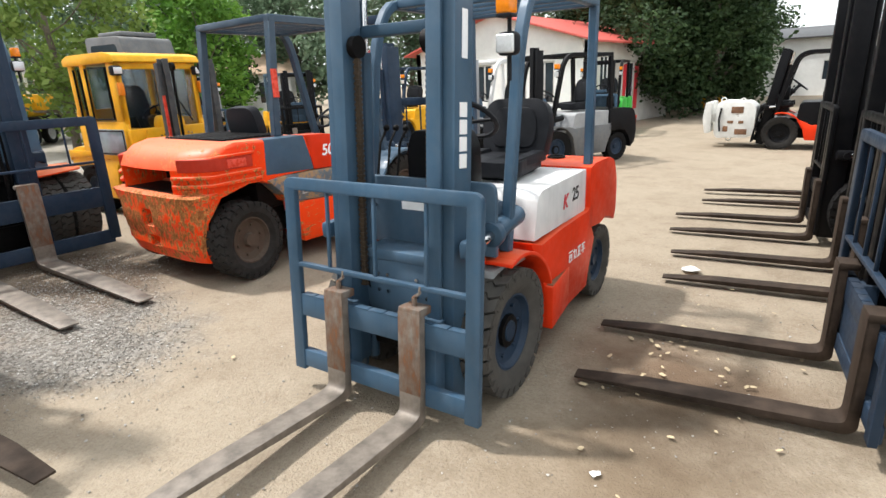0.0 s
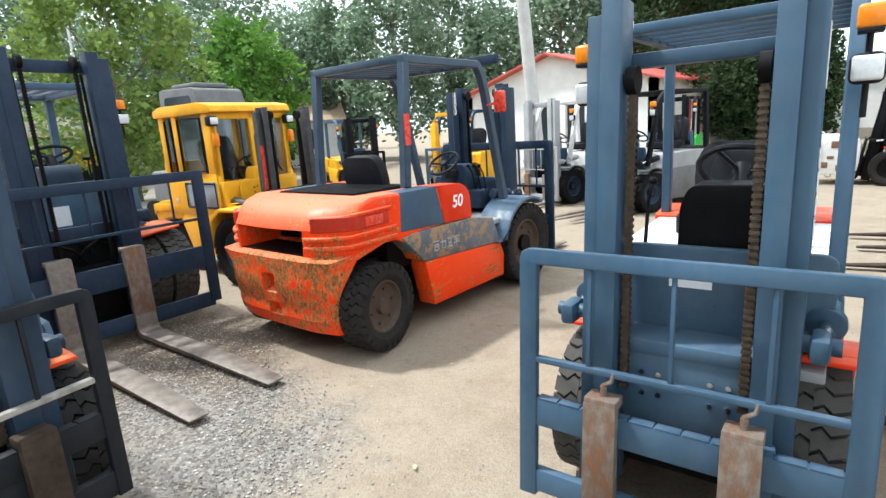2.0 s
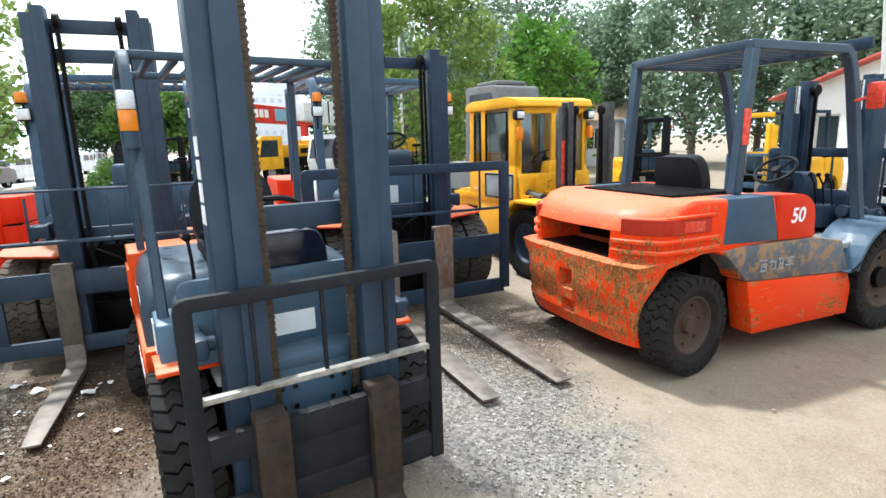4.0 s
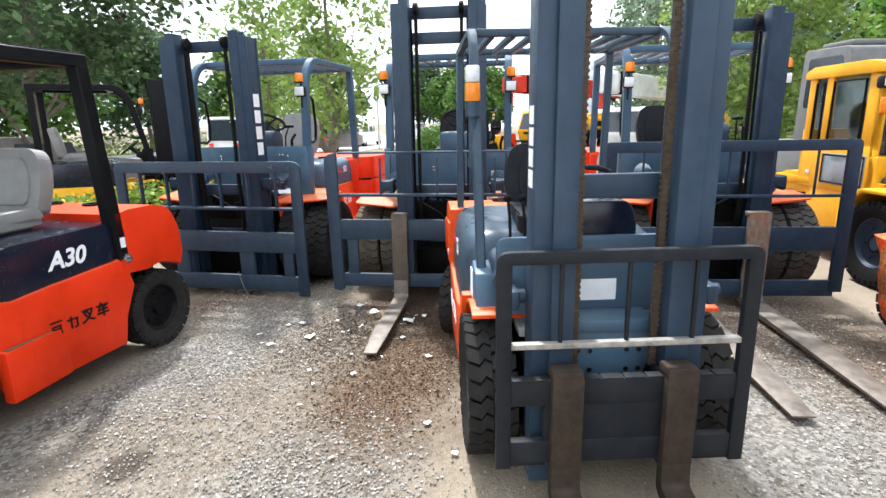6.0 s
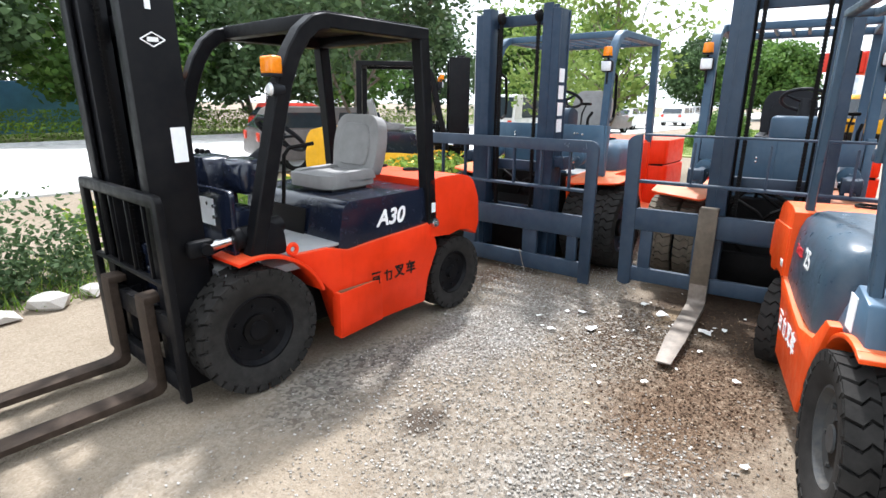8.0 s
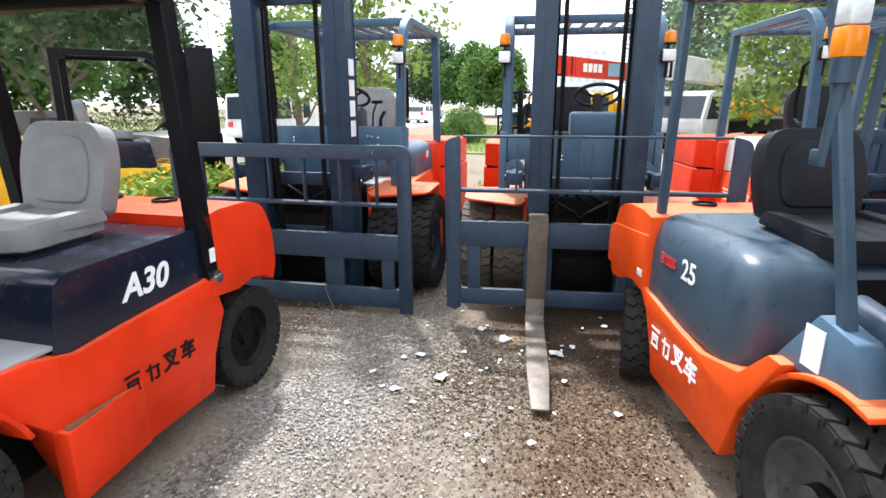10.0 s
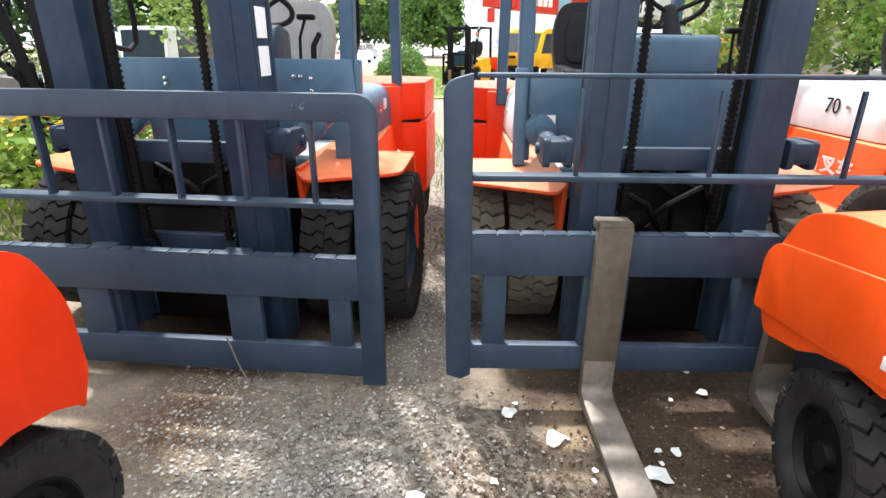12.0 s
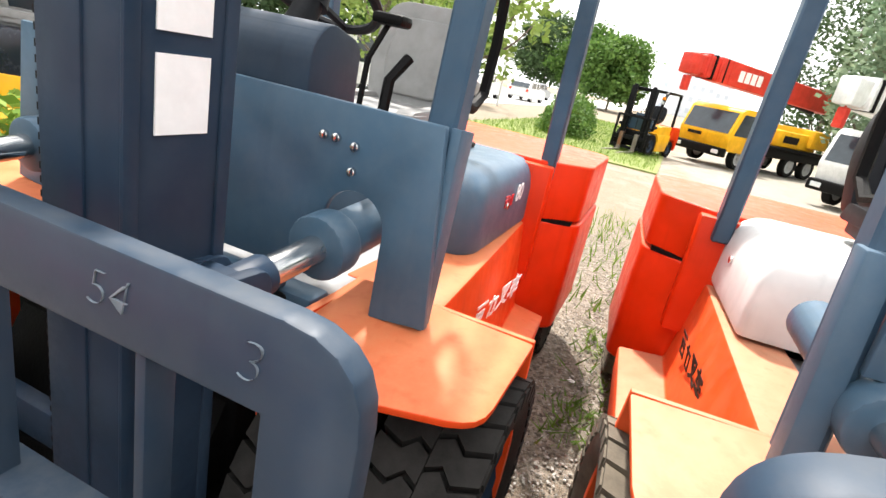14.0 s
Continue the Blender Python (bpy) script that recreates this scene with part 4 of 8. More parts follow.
            q.cyl((mx + 0.015, yc - 0.018, ct), (mx + 0.015, yc + 0.018, ct), 0.052, None, 18)
            part("chain_sheave", q, GREASE, root, "", tilt)
        q = Shape()
        ty = sd * (P["tilt_y"] if P["big_body"] else mh + 0.06)
        z = P["tilt_z"] or zp + 0.12
        if P["big_body"]:
            a_, b_ = Vector((-0.30, ty, z + 0.05)), Vector((mx - 0.05, ty - sd * 0.02, z - 0.02))
            d_ = (b_ - a_).normalized()
            q.cyl(a_, a_ + d_ * 0.40, 0.062, None, 20, 0.006)
            q.cyl(a_ + d_ * 0.38, a_ + d_ * 0.46, 0.080, None, 20, 0.012)
            tc = part("tilt_cylinder", q, PAINT["cowl_blue"], root)
            q = Shape()
            q.cyl(a_ + d_ * 0.45, a_ + d_ * 0.66, 0.034, None, 14)
            part("piston_rod", q, CHROME, tc)
            q = Shape()
            q.cyl(a_ + d_ * 0.62, a_ + d_ * 0.72, 0.045, None, 12, 0.006)
            lo_, hi_ = sorted((ty - sd * 0.075, ty + sd * 0.05))
            for y_ in (lo_, hi_ - 0.03):
                q.prism(rounded([(b_.x - 0.11, z - 0.06), (b_.x + 0.10, z - 0.075), (b_.x + 0.10, z + 0.055), (b_.x - 0.09, z + 0.045)], 0.03), y_, y_ + 0.03, "y", 0.006)
            q.cyl((b_.x - 0.04, lo_ - 0.015, z - 0.01), (b_.x - 0.04, hi_ + 0.015, z - 0.01), 0.026, None, 12, 0.004)
            q.box((b_.x - 0.05, lo_ + 0.01, z - 0.05), (b_.x + 0.10, hi_ - 0.01, z + 0.045), 0.015)
            part("clevis", q, pm, tc)
        else:
            q.cyl((mx - 0.52, ty, z + 0.06), (mx - 0.26, ty, z + 0.02), 0.052, None, 16, 0.006)
            q.cyl((mx - 0.27, ty, z + 0.02), (mx - 0.22, ty, z + 0.015), 0.066, None, 16, 0.008)
            q.box((mx - 0.12, ty - 0.04, z - 0.045), (mx + 0.02, ty + 0.02, z + 0.045), 0.02)
            q.cyl((mx - 0.06, ty - 0.07, z), (mx - 0.06, ty + 0.05, z), 0.03, None, 12)
            tc = part("tilt_cylinder", q, pm, root)
            q = Shape()
            q.cyl((mx - 0.23, ty, z + 0.015), (mx - 0.08, ty, z), 0.026, None, 12)
            part("piston_rod", q, CHROME, tc)

    both(rails)
    for z in P["cross"]:
        q = Shape()
        q.box((mx - 0.10, -mh + rl, z - P["cross_tall"]), (mx - 0.055, mh - rl, z + P["cross_tall"]), 0.008)
        part("cross_beam", q, pm, root, "", tilt)
    if P["detail"]:
        for k_, sd in enumerate((1, -1)):
            q = Shape()
            y = sd * (P["chain"] + 0.05)
            q.tube([(mx - 0.02, y, mt - 0.12), (mx + 0.0, y, 1.2), (mx - 0.01, y, 0.75), (mx - 0.06, y * 0.8, 0.52), (mx - 0.18, y * 0.4, 0.40), (mx - 0.26, -y * 0.3, 0.45)], 0.012, 7)
            part("hydraulic_hose", q, GREASE, root, "", tilt)
            q = Shape()
            q.tube([(mx - 0.24, sd * 0.28, zp - 0.1), (mx - 0.14, sd * 0.2, zp - 0.02), (mx - 0.12, sd * 0.05, zp - 0.10), (mx - 0.2, -sd * 0.05, zp - 0.24)], 0.016, 7)
            part("hydraulic_hose", q, GREASE, root)

    # carriage, backrest, forks
    rx, rh, rb, rtp, up = (P[k] for k in ("rack_x", "rack_half", "rack_bot", "rack_top", "upright"))
    for i, (za, zb2) in enumerate(P["bars"]):
        q = Shape()
        q.box((rx - 0.045, -rh + up * 0.6, za), (rx + 0.0, rh - up * 0.6, zb2), 0.006)
        if i == 0:
            k_ = int(2 * rh / 0.1)
            for j in range(k_):
                y = -rh + up + (j + 0.5) * (2 * rh - 2 * up) / k_
                q.box((rx - 0.046, y - 0.47 * (2 * rh - 2 * up) / k_ + 0.001, zb2 - 0.002), (rx + 0.0005, y + 0.47 * (2 * rh - 2 * up) / k_ - 0.001, zb2 + 0.005), 0.001)
        part("carriage_bar", q, pr, root, "", tilt)
    lo_b, hi_b = P["bars"][-1], P["bars"][0]
    def bracket(lo, hi):
        k = Shape()
        k.box(lo, hi, 0.008)
        part("carriage_bracket", k, pr, root, "", tilt)

    for y in (-mh + rl * 1.3, mh - rl * 1.3):
        bracket((rx - 0.13, y - 0.06, lo_b[0] + 0.02), (rx - 0.044, y + 0.06, hi_b[1] - 0.01))
    if P["style"] in ("wide", "thin_top"):
        for y in (-rh * 0.80, -rh * 0.36, rh * 0.36, rh * 0.80):
            wd = 0.075 if abs(y) < rh * 0.5 else 0.05
            bracket((rx - 0.05, y - wd, lo_b[1] - 0.02), (rx - 0.012, y + wd, hi_b[0] + 0.02))
    if P["style"] == "plate":
        bracket((rx - 0.05, -rh * 0.62, lo_b[0]), (rx - 0.008, rh * 0.62, hi_b[1] - 0.01))
        for sd in (1, -1):
            lo, hi = sorted((sd * rh * 0.60, sd * rh * 0.95))
            bracket((rx - 0.05, lo, lo_b[0] - 0.02), (rx - 0.010, hi, lo_b[0] + 0.07))
    q = Shape()
    d0, d1 = rx - 0.03, rx + 0.006
    if P["style"] == "thin_top":
        for sd in (1, -1):
            pts = rounded([(sd * rh, rb), (sd * (rh + 0.02), rtp - 0.03), (sd * (rh + 0.015 - up), rtp), (sd * (rh - up), rb), (sd * (rh - up * 0.6), rb - 0.02)], [0, 0.13, 0, 0, 0], 7)
            q.prism(pts, d0 - 0.01, d1, "x", 0.006)
        q.box((rx - 0.07, -rh + up, rtp - 0.016), (rx + 0.004, rh - up, rtp), 0.005)
    else:
        cr = 0.09 if P["style"] == "wide" else 0.05
        tr = up * (1.0 if P["style"] == "wide" else 0.85)
        outer = rounded([(rh, rb), (rh, rtp), (-rh, rtp), (-rh, rb)], [0, cr, cr, 0], 5)
        innr = [(-rh + up, rb), (-rh + up, rtp - tr), (rh - up, rtp - tr), (rh - up, rb)]
        q.prism(outer + innr, d0, d1, "x", 0.005)
    lb = part("load_backrest", q, pr, root, "", tilt)
    q = Shape()
    md = P["mid"]
    q.box((rx - (0.07 if P["style"] in ("wide", "thin_top") else 0.03), -rh + up * 0.9, md - 0.012), (rx + 0.004, rh - up * 0.9, md + 0.012), 0.004)
    part("cross_rail", q, P["mid_mat"] or pr, lb)
    nv = P["verticals"]
    for i in range(nv):
        y = (i - (nv - 1) / 2) * 2 * rh / (nv + 1) * 1.02
        q = Shape()
        wd = 0.045 if P["style"] == "wide" else 0.022
        q.box((rx - wd, y - 0.008, md - 0.01), (rx - 0.004, y + 0.008, rtp - up * 0.5), 0.003)
        part("upright_bar", q, pr, lb)
    fl, fw2, ft2, fb = P["fork_len"], P["fork_w"], P["fork_top"], P["fork_bot"]
    for y in P["forks"]:
        q = Shape()
        pts = rounded([(0.002, ft2), (0.045, ft2), (0.05, fb + 0.06), (0.11, fb + 0.046), (fl * 0.7, fb + 0.036), (fl, fb + 0.012), (fl, fb), (0.04, fb), (0.002, fb + 0.03)], [0.0, 0.008, 0.03, 0.03, 0, 0, 0, 0.04, 0.02])
        q.prism(pts, -fw2 / 2, fw2 / 2, "y", 0.006)
        for v in q.bm.verts:
            if v.co.x > fl - 0.16:
                v.co.y *= 1 - 0.28 * ((v.co.x - fl + 0.16) / 0.16) ** 2
        ob = part("fork", q, P["fork_mat"] or FORK_STEEL, root, "", tilt @ pose(rx, y, 0))
        q = Shape()
        q.box((-0.05, -fw2 / 2 - 0.002, ft2 - 0.02), (0.048, fw2 / 2 + 0.002, ft2 + 0.022), 0.008)
        q.box((0.044, -fw2 / 2 - 0.002, fb + 0.16), (0.049, fw2 / 2 + 0.002, ft2), 0.002)
        if P["fork_pin"]:
            q.cyl((0.0, 0, ft2 + 0.02), (0.0, 0, ft2 + 0.06), 0.013, None, 8)
            q.tube([(0.0, -0.005, ft2 + 0.06), (0.0, 0.03, ft2 + 0.085), (0.0, 0.035, ft2 + 0.12)], 0.008, 6)
        part("fork_hook", q, P["shank_mat"] or RUSTING, ob, "rusty fork shank")

    # lamps
    if P["lamps"]:
        for sd in ((1, -1) if P["lamps"] in ("pair", "stalk") else (-1,)):
            lx, lz = P["lights_at"] or (fk[0] + 0.16, fk[1] - 0.06)
            y = sd * (gh + (0.02 if P["lamps"] == "stalk" else 0.03))
            q = Shape()
            if P["lamps"] == "stalk":
                q.cyl((lx - 0.02, y, lz - 0.30), (lx, y, lz - 0.04), 0.020, None, 10)
                q.box((lx - 0.06, y - 0.02, lz - 0.30), (lx - 0.01, y + 0.02, lz - 0.25), 0.006)
                q.cyl((lx, y, lz - 0.05), (lx, y, lz + 0.02), 0.036, None, 12)
                lamp = part("lamp_post", q, pg, root)
                q = Shape()
                q.box((lx - 0.035, y - 0.035, lz + 0.02), (lx + 0.035, y + 0.035, lz + 0.11), 0.01)
                part("turn_signal", q, AMBER, lamp, "amber turn signal")
                q = Shape()
                q.box((lx - 0.034, y - 0.034, lz + 0.11), (lx + 0.034, y + 0.034, lz + 0.19), 0.01)
                part("lamp_lens", q, CLEAR_LENS, lamp, "clear lamp lens")
            else:
                lr, (aw, ah) = P["lamp_r"], P["amber"]
                if P["round_lamp"]:
                    q.cyl((lx - 0.08, y, lz), (lx, y, lz), lr * 0.6, lr, 22, 0.006)
                else:
                    q.box((lx - 0.07, y - lr, lz - lr), (lx, y + lr, lz + lr), lr * 0.5, 4)
                q.cyl((lx - 0.045, y, lz - 0.16), (lx - 0.045, y, lz + lr + P["amber_gap"] + 0.015), 0.010, None, 8)
                lamp = part("head_lamp", q, VINYL_BLACK, root)
                q = Shape()
                if P["round_lamp"]:
                    q.cyl((lx - 0.004, y, lz), (lx + 0.014, y, lz), lr * 0.9, lr * 0.6, 22, 0.004)
                else:
                    q.box((lx - 0.010, y - lr * 0.86, lz - lr * 0.8), (lx + 0.012, y + lr * 0.86, lz + lr * 0.8), lr * 0.6, 5)
                part("lamp_lens", q, CLEAR_LENS, lamp, "clear lamp lens")
                q = Shape()
                az = lz + lr + P["amber_gap"]
                q.box((lx - 0.05, y - aw * 0.9, az - 0.012), (lx + 0.02, y + aw * 0.9, az + 0.004), 0.004)
                part("lamp_base", q, VINYL_BLACK, lamp)
                q = Shape()
                if P["big_body"]:
                    q.cyl((lx - 0.015, y, az), (lx - 0.015, y, az + ah), aw, aw * 0.86, 18, 0.012)
                else:
                    q.box((lx - 0.05, y - aw, az), (lx + 0.02, y + aw, az + ah), 0.014, 3)
                part("turn_signal", q, AMBER, lamp, "amber turn signal")
    return root


# ---- ground ----
def ground_material():
    m, n, l, b = nodes_of("dirt_and_gravel_ground")
    tc = n.new("ShaderNodeTexCoord")
    pos = tc.outputs["Object"]
    sep = n.new("ShaderNodeSeparateXYZ")
    l.new(pos, sep.inputs[0])

    def near(cx, cy, rx, ry, soft=0.5):
        """1 inside a blotch of ground round (cx, cy), with a ragged edge."""
        mp = n.new("ShaderNodeMapping")
        mp.inputs["Location"].default_value = (-cx / rx, -cy / ry, 0)
        mp.inputs["Scale"].default_value = (1 / rx, 1 / ry, 0)
        l.new(pos, mp.inputs[0])
        ln = n.new("ShaderNodeVectorMath")
        ln.operation = "LENGTH"
        l.new(mp.outputs[0], ln.inputs[0])
        add = n.new("ShaderNodeMath")
        add.operation = "ADD"
        l.new(ln.outputs["Value"], add.inputs[0])
        l.new(ramp(n, l, noise_node(n, l, 1.1, 7, 0.7), 0.25, 0.75, -0.45, 0.45), add.inputs[1])
        return ramp(n, l, add.outputs[0], 1.0, 1.0 - soft)

    big, mid, fine = noise_node(n, l, 0.45, 6, 0.6), noise_node(n, l, 3.0, 8, 0.7), noise_node(n, l, 55, 4, 0.7)
    tan = mix(n, l, ramp(n, l, mid, 0.3, 0.7), (0.205, 0.155, 0.105), (0.325, 0.265, 0.195))
    tan = mix(n, l, ramp(n, l, big, 0.35, 0.7), tan, (0.30, 0.245, 0.178))
    tan = mix(n, l, ramp(n, l, sep.outputs[1], 0.6, -1.0, 0.0, 0.75), tan, (0.175, 0.138, 0.10))
    sand = n.new("ShaderNodeTexVoronoi")
    sand.inputs["Scale"].default_value = 75
    l.new(pos, sand.inputs["Vector"])
    tan = mix(n, l, ramp(n, l, sand.outputs["Color"], 0.0, 1.0, 0.0, 0.38), tan, (0.41, 0.355, 0.28))
    tan = mix(n, l, ramp(n, l, fine, 0.5, 0.66, 0.0, 0.3), tan, (0.17, 0.14, 0.105))
    def cells(scale):
        v = n.new("ShaderNodeTexVoronoi")
        v.inputs["Scale"].default_value = scale
        l.new(pos, v.inputs["Vector"])
        tone = n.new("ShaderNodeSeparateColor")
        l.new(v.outputs["Color"], tone.inputs[0])
        return tone.outputs[0], v.outputs["Distance"]

    tone_a, dist_a = cells(48)
    tone_b, dist_b = cells(95)
    pale = mix(n, l, ramp(n, l, tone_a, 0.05, 0.95), (0.135, 0.127, 0.115), (0.40, 0.38, 0.35))
    pale = mix(n, l, ramp(n, l, tone_b, 0.55, 0.95, 0.0, 0.75), pale, (0.24, 0.225, 0.20))
    pale = mix(n, l, ramp(n, l, mid, 0.45, 0.68, 0.0, 0.55), pale, (0.245, 0.20, 0.15))
    grit = mix(n, l, ramp(n, l, tone_a, 0.1, 0.95), (0.092, 0.076, 0.059), (0.30, 0.265, 0.22))
    grit = mix(n, l, ramp(n, l, tone_b, 0.5, 0.9, 0.0, 0.7), grit, (0.19, 0.15, 0.11))
    brown = mix(n, l, ramp(n, l, tone_b, 0.1, 0.9), (0.060, 0.037, 0.022), (0.155, 0.104, 0.067))
    brown = mix(n, l, ramp(n, l, tone_a, 0.80, 0.95, 0.0, 0.6), brown, (0.27, 0.21, 0.15))
    # Dark tone for wet soil and for painted shade under trucks.
    wet_and_shade = mix(n, l, ramp(n, l, fine, 0.3, 0.7), (0.026, 0.018, 0.013), (0.080, 0.053, 0.035))
    dim = mix(n, l, ramp(n, l, tone_a, 0.1, 0.95), (0.075, 0.066, 0.056), (0.235, 0.215, 0.185))
    g1 = near(-3.5, -1.3, 1.5, 1.2)
    col = mix(n, l, g1, tan, mix(n, l, 0.3, grit, tan))
    col = mix(n, l, near(-24, 4.0, 16, 7.0, 0.3), col, (0.29, 0.265, 0.225))
    col = mix(n, l, near(-4.2, 1.7, 1.5, 0.85), col, mix(n, l, 0.55, pale, dim))
    col = mix(n, l, near(-5.5, 2.2, 1.3, 0.95), col, mix(n, l, 0.6, grit, brown))
    col = mix(n, l, near(-5.0, -2.0, 1.1, 0.9), col, grit)
    col = mix(n, l, near(-9.5, -2.0, 4.0, 1.0), col, grit)
    # Strip beside the black-hooded truck, darkened for its cast shadow.
    col = mix(n, l, near(-3.3, -2.35, 1.5, 0.45, 0.6), col, dim)
    col = mix(n, l, near(-4.35, -2.1, 1.0, 0.45, 0.7), col, pale)
    col = mix(n, l, near(-3.0, -0.75, 0.85, 0.62, 0.6), col, mix(n, l, 0.4, pale, grit))
    col = mix(n, l, near(-4.2, -0.70, 1.35, 0.65, 0.6), col, brown)
    col = mix(n, l, near(-4.75, -1.35, 0.75, 0.42, 0.7), col, mix(n, l, ramp(n, l, tone_a, 0.4, 0.6), wet_and_shade, grit))
    col = mix(n, l, near(-5.65, -0.75, 0.85, 0.72, 0.5), col, wet_and_shade)
    # Shade beneath the two large trucks, painted into the ground.
    col = mix(n, l, near(-6.3, -0.8, 1.1, 1.0), col, wet_and_shade)
    col = mix(n, l, near(-6.3, -3.0, 0.75, 1.1), col, wet_and_shade)
    col = mix(n, l, near(-5.35, -1.18, 0.30, 0.14, 0.8), col, (0.23, 0.165, 0.10))
    col = mix(n, l, near(-5.35, -2.8, 0.55, 0.35, 0.8), col, brown)
    col = mix(n, l, near(-4.7, 3.0, 0.5, 0.28), col, (0.13, 0.085, 0.06))
    col = mix(n, l, near(-3.08, -1.76, 0.19, 0.13), col, (0.075, 0.058, 0.044))
    col = mix(n, l, near(-0.5, 3.7, 0.9, 0.5, 0.8), col, (0.17, 0.115, 0.075))
    col = mix(n, l, near(-0.2, 2.6, 1.1, 0.8, 0.9), col, (0.20, 0.15, 0.10))
    # Brown soil, darkened further for the first truck's shadow.
    col = mix(n, l, near(-0.35, 3.3, 0.75, 0.7, 0.9), col, (0.105, 0.074, 0.048))
    stain = ramp(n, l, noise_node(n, l, 1.6, 9, 0.72), 0.50, 0.66, 0.0, 0.5)
    col = mix(n, l, stain, col, mix(n, l, 0.55, col, (0.14, 0.098, 0.062)))
    spots = ramp(n, l, noise_node(n, l, 7, 8, 0.75), 0.56, 0.70, 0.0, 0.5)
    col = mix(n, l, spots, col, (0.15, 0.11, 0.075))
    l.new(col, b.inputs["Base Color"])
    b.inputs["Roughness"].default_value = 0.93
    b.inputs["Specular IOR Level"].default_value = 0.2
    pebble = mix(n, l, 0.5, ramp(n, l, dist_a, 0.0, 0.5, 1.0, 0.0), ramp(n, l, dist_b, 0.0, 0.5, 1.0, 0.0))
    hgt = mix(n, l, 0.35, mix(n, l, 0.5, mid, fine), pebble)
    bump(n, l, b, hgt, 0.65, 0.03)
    return m


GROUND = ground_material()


def fall(x):
    """Height of the land; the yard and the road lie level."""
    return 0.0


xs = sorted(set([-400, -200, -90, -60, -40, -28] + [round(-20 + 0.25 * i, 3) for i in range(100)] + [8, 12, 20, 40, 80, 160, 400]))
ys = sorted(set([-400, -200, -100, -60, -40, -25, -16, -12] + [round(-9 + 0.25 * i, 3) for i in range(88)] + [15, 20, 30, 45, 70, 120, 250, 400]))
gv = [(x, y, (noise.noise(Vector((x * 0.9, y * 0.9, 3.1))) * 0.012 + noise.noise(Vector((x * 2.6, y * 2.6, 8.0))) * 0.006 - 0.012 + fall(x))) for y in ys for x in xs]
nx = len(xs)
gf = [(j * nx + i, j * nx + i + 1, (j + 1) * nx + i + 1, (j + 1) * nx + i) for j in range(len(ys) - 1) for i in range(nx - 1)]
gm = bpy.data.meshes.new("ground")
gm.from_pydata(gv, [], gf)
gm.materials.append(GROUND)
gm.polygons.foreach_set("use_smooth", [True] * len(gm.polygons))
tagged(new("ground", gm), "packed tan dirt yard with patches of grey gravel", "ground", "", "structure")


# ---- the fleet ----
def at(x, y, heading):
    return pose(x, y, 0, 0, 0, heading)


BIG = dict(L=1.95, half=1.01, wr=0.41, ww=0.25, rr=0.33, rw=0.24, dual=True, zp=0.94, zr=1.0, zb=0.24, hood_box=(-0.60, -1.42, 0.89, 1.19), hood_half=0.62, hood_bev=0.08, flank_half=0.90,
           cw_end=-2.45, cw_top=1.19, cw_half=0.86, seam=0.895, guard_top=2.32, gf_foot=(-0.04, 0.95), gf_knee=(-0.12, 2.0), gf_top=(-0.40, 2.3), gr_foot=(-1.50, 1.1), gr_top=(-1.42, 2.3), g_half=0.66,
           big_body=True, cowl_x=0.02, cowl_top=1.40, cowl_half=0.70, seat_z=1.19, mast_x=0.52, mast_half=0.445, mast_depth=(-0.13, 0.08), mast_top=2.42, rail=0.10, cross=(0.55, 1.0, 2.36), chain=0.20,
           dusty="worn", rack_x=0.85, rack_half=1.0, chain_mat=GREASE, rack_bot=0.02, rack_top=1.295, upright=0.105, style="wide", mid=0.86, bars=((0.44, 0.63), (0.06, 0.21)), verticals=6, tilt_z=1.07,
           forks=(), fork_len=1.5, fork_w=0.15, fork_top=0.82, mast="navy", rack="navy", guard="steel_blue", cowl="cowl_blue", hood="slate", body="orange_pale", lights_at=(0.08, 1.95), seat_x=-1.0, seat=VINYL_GREY, fender_x=(-0.12, 0.34), zf=0.915,
           deck_top=[(-1.39, 0.95), (-0.6, 0.94), (-0.2, 0.945)], front_edge=[(-0.30, 0.94), (-0.47, 0.62), (-0.53, 0.24)])


def big(**k):
    d = dict(BIG)
    d.update(k)
    return d


def blocks(root, x, y, z0, step, count, wide, tall, material, name="brand_mark", m=None, side=False):
    """A column of plain blocks up a mast rail, facing forward, or outward to the side."""
    q = Shape()
    if side:
        q.box((-wide * 0.42, 0, tall * 0.08), (wide * 0.30, 0.003, tall * 0.80), 0.0)
    else:
        q.box((0, -wide * 0.34, tall * 0.08), (0.003, wide * 0.34, tall * 0.80), 0.0)
    me = q.mesh(name, material)
    m = m or Matrix.Identity(4)
    for i in range(count):
        part(name, me, None, root, "white painted bar", m @ pose(x, y, z0 + i * step))


def label_plate(root, lo, hi, material=None, m=None, name="paper_label"):
    s = Shape()
    s.box(lo, hi, 0)
    return part(name, s, material or PAPER, root, "white paper label", m)


FADED_INK = plain("faded_pale_lettering", (0.34, 0.35, 0.34), 0.8, 0, 0.5, 26, 0)
CHALK = plain("faint_chalk", (0.20, 0.24, 0.28), 0.8, 0, 0.3, 30, 0)

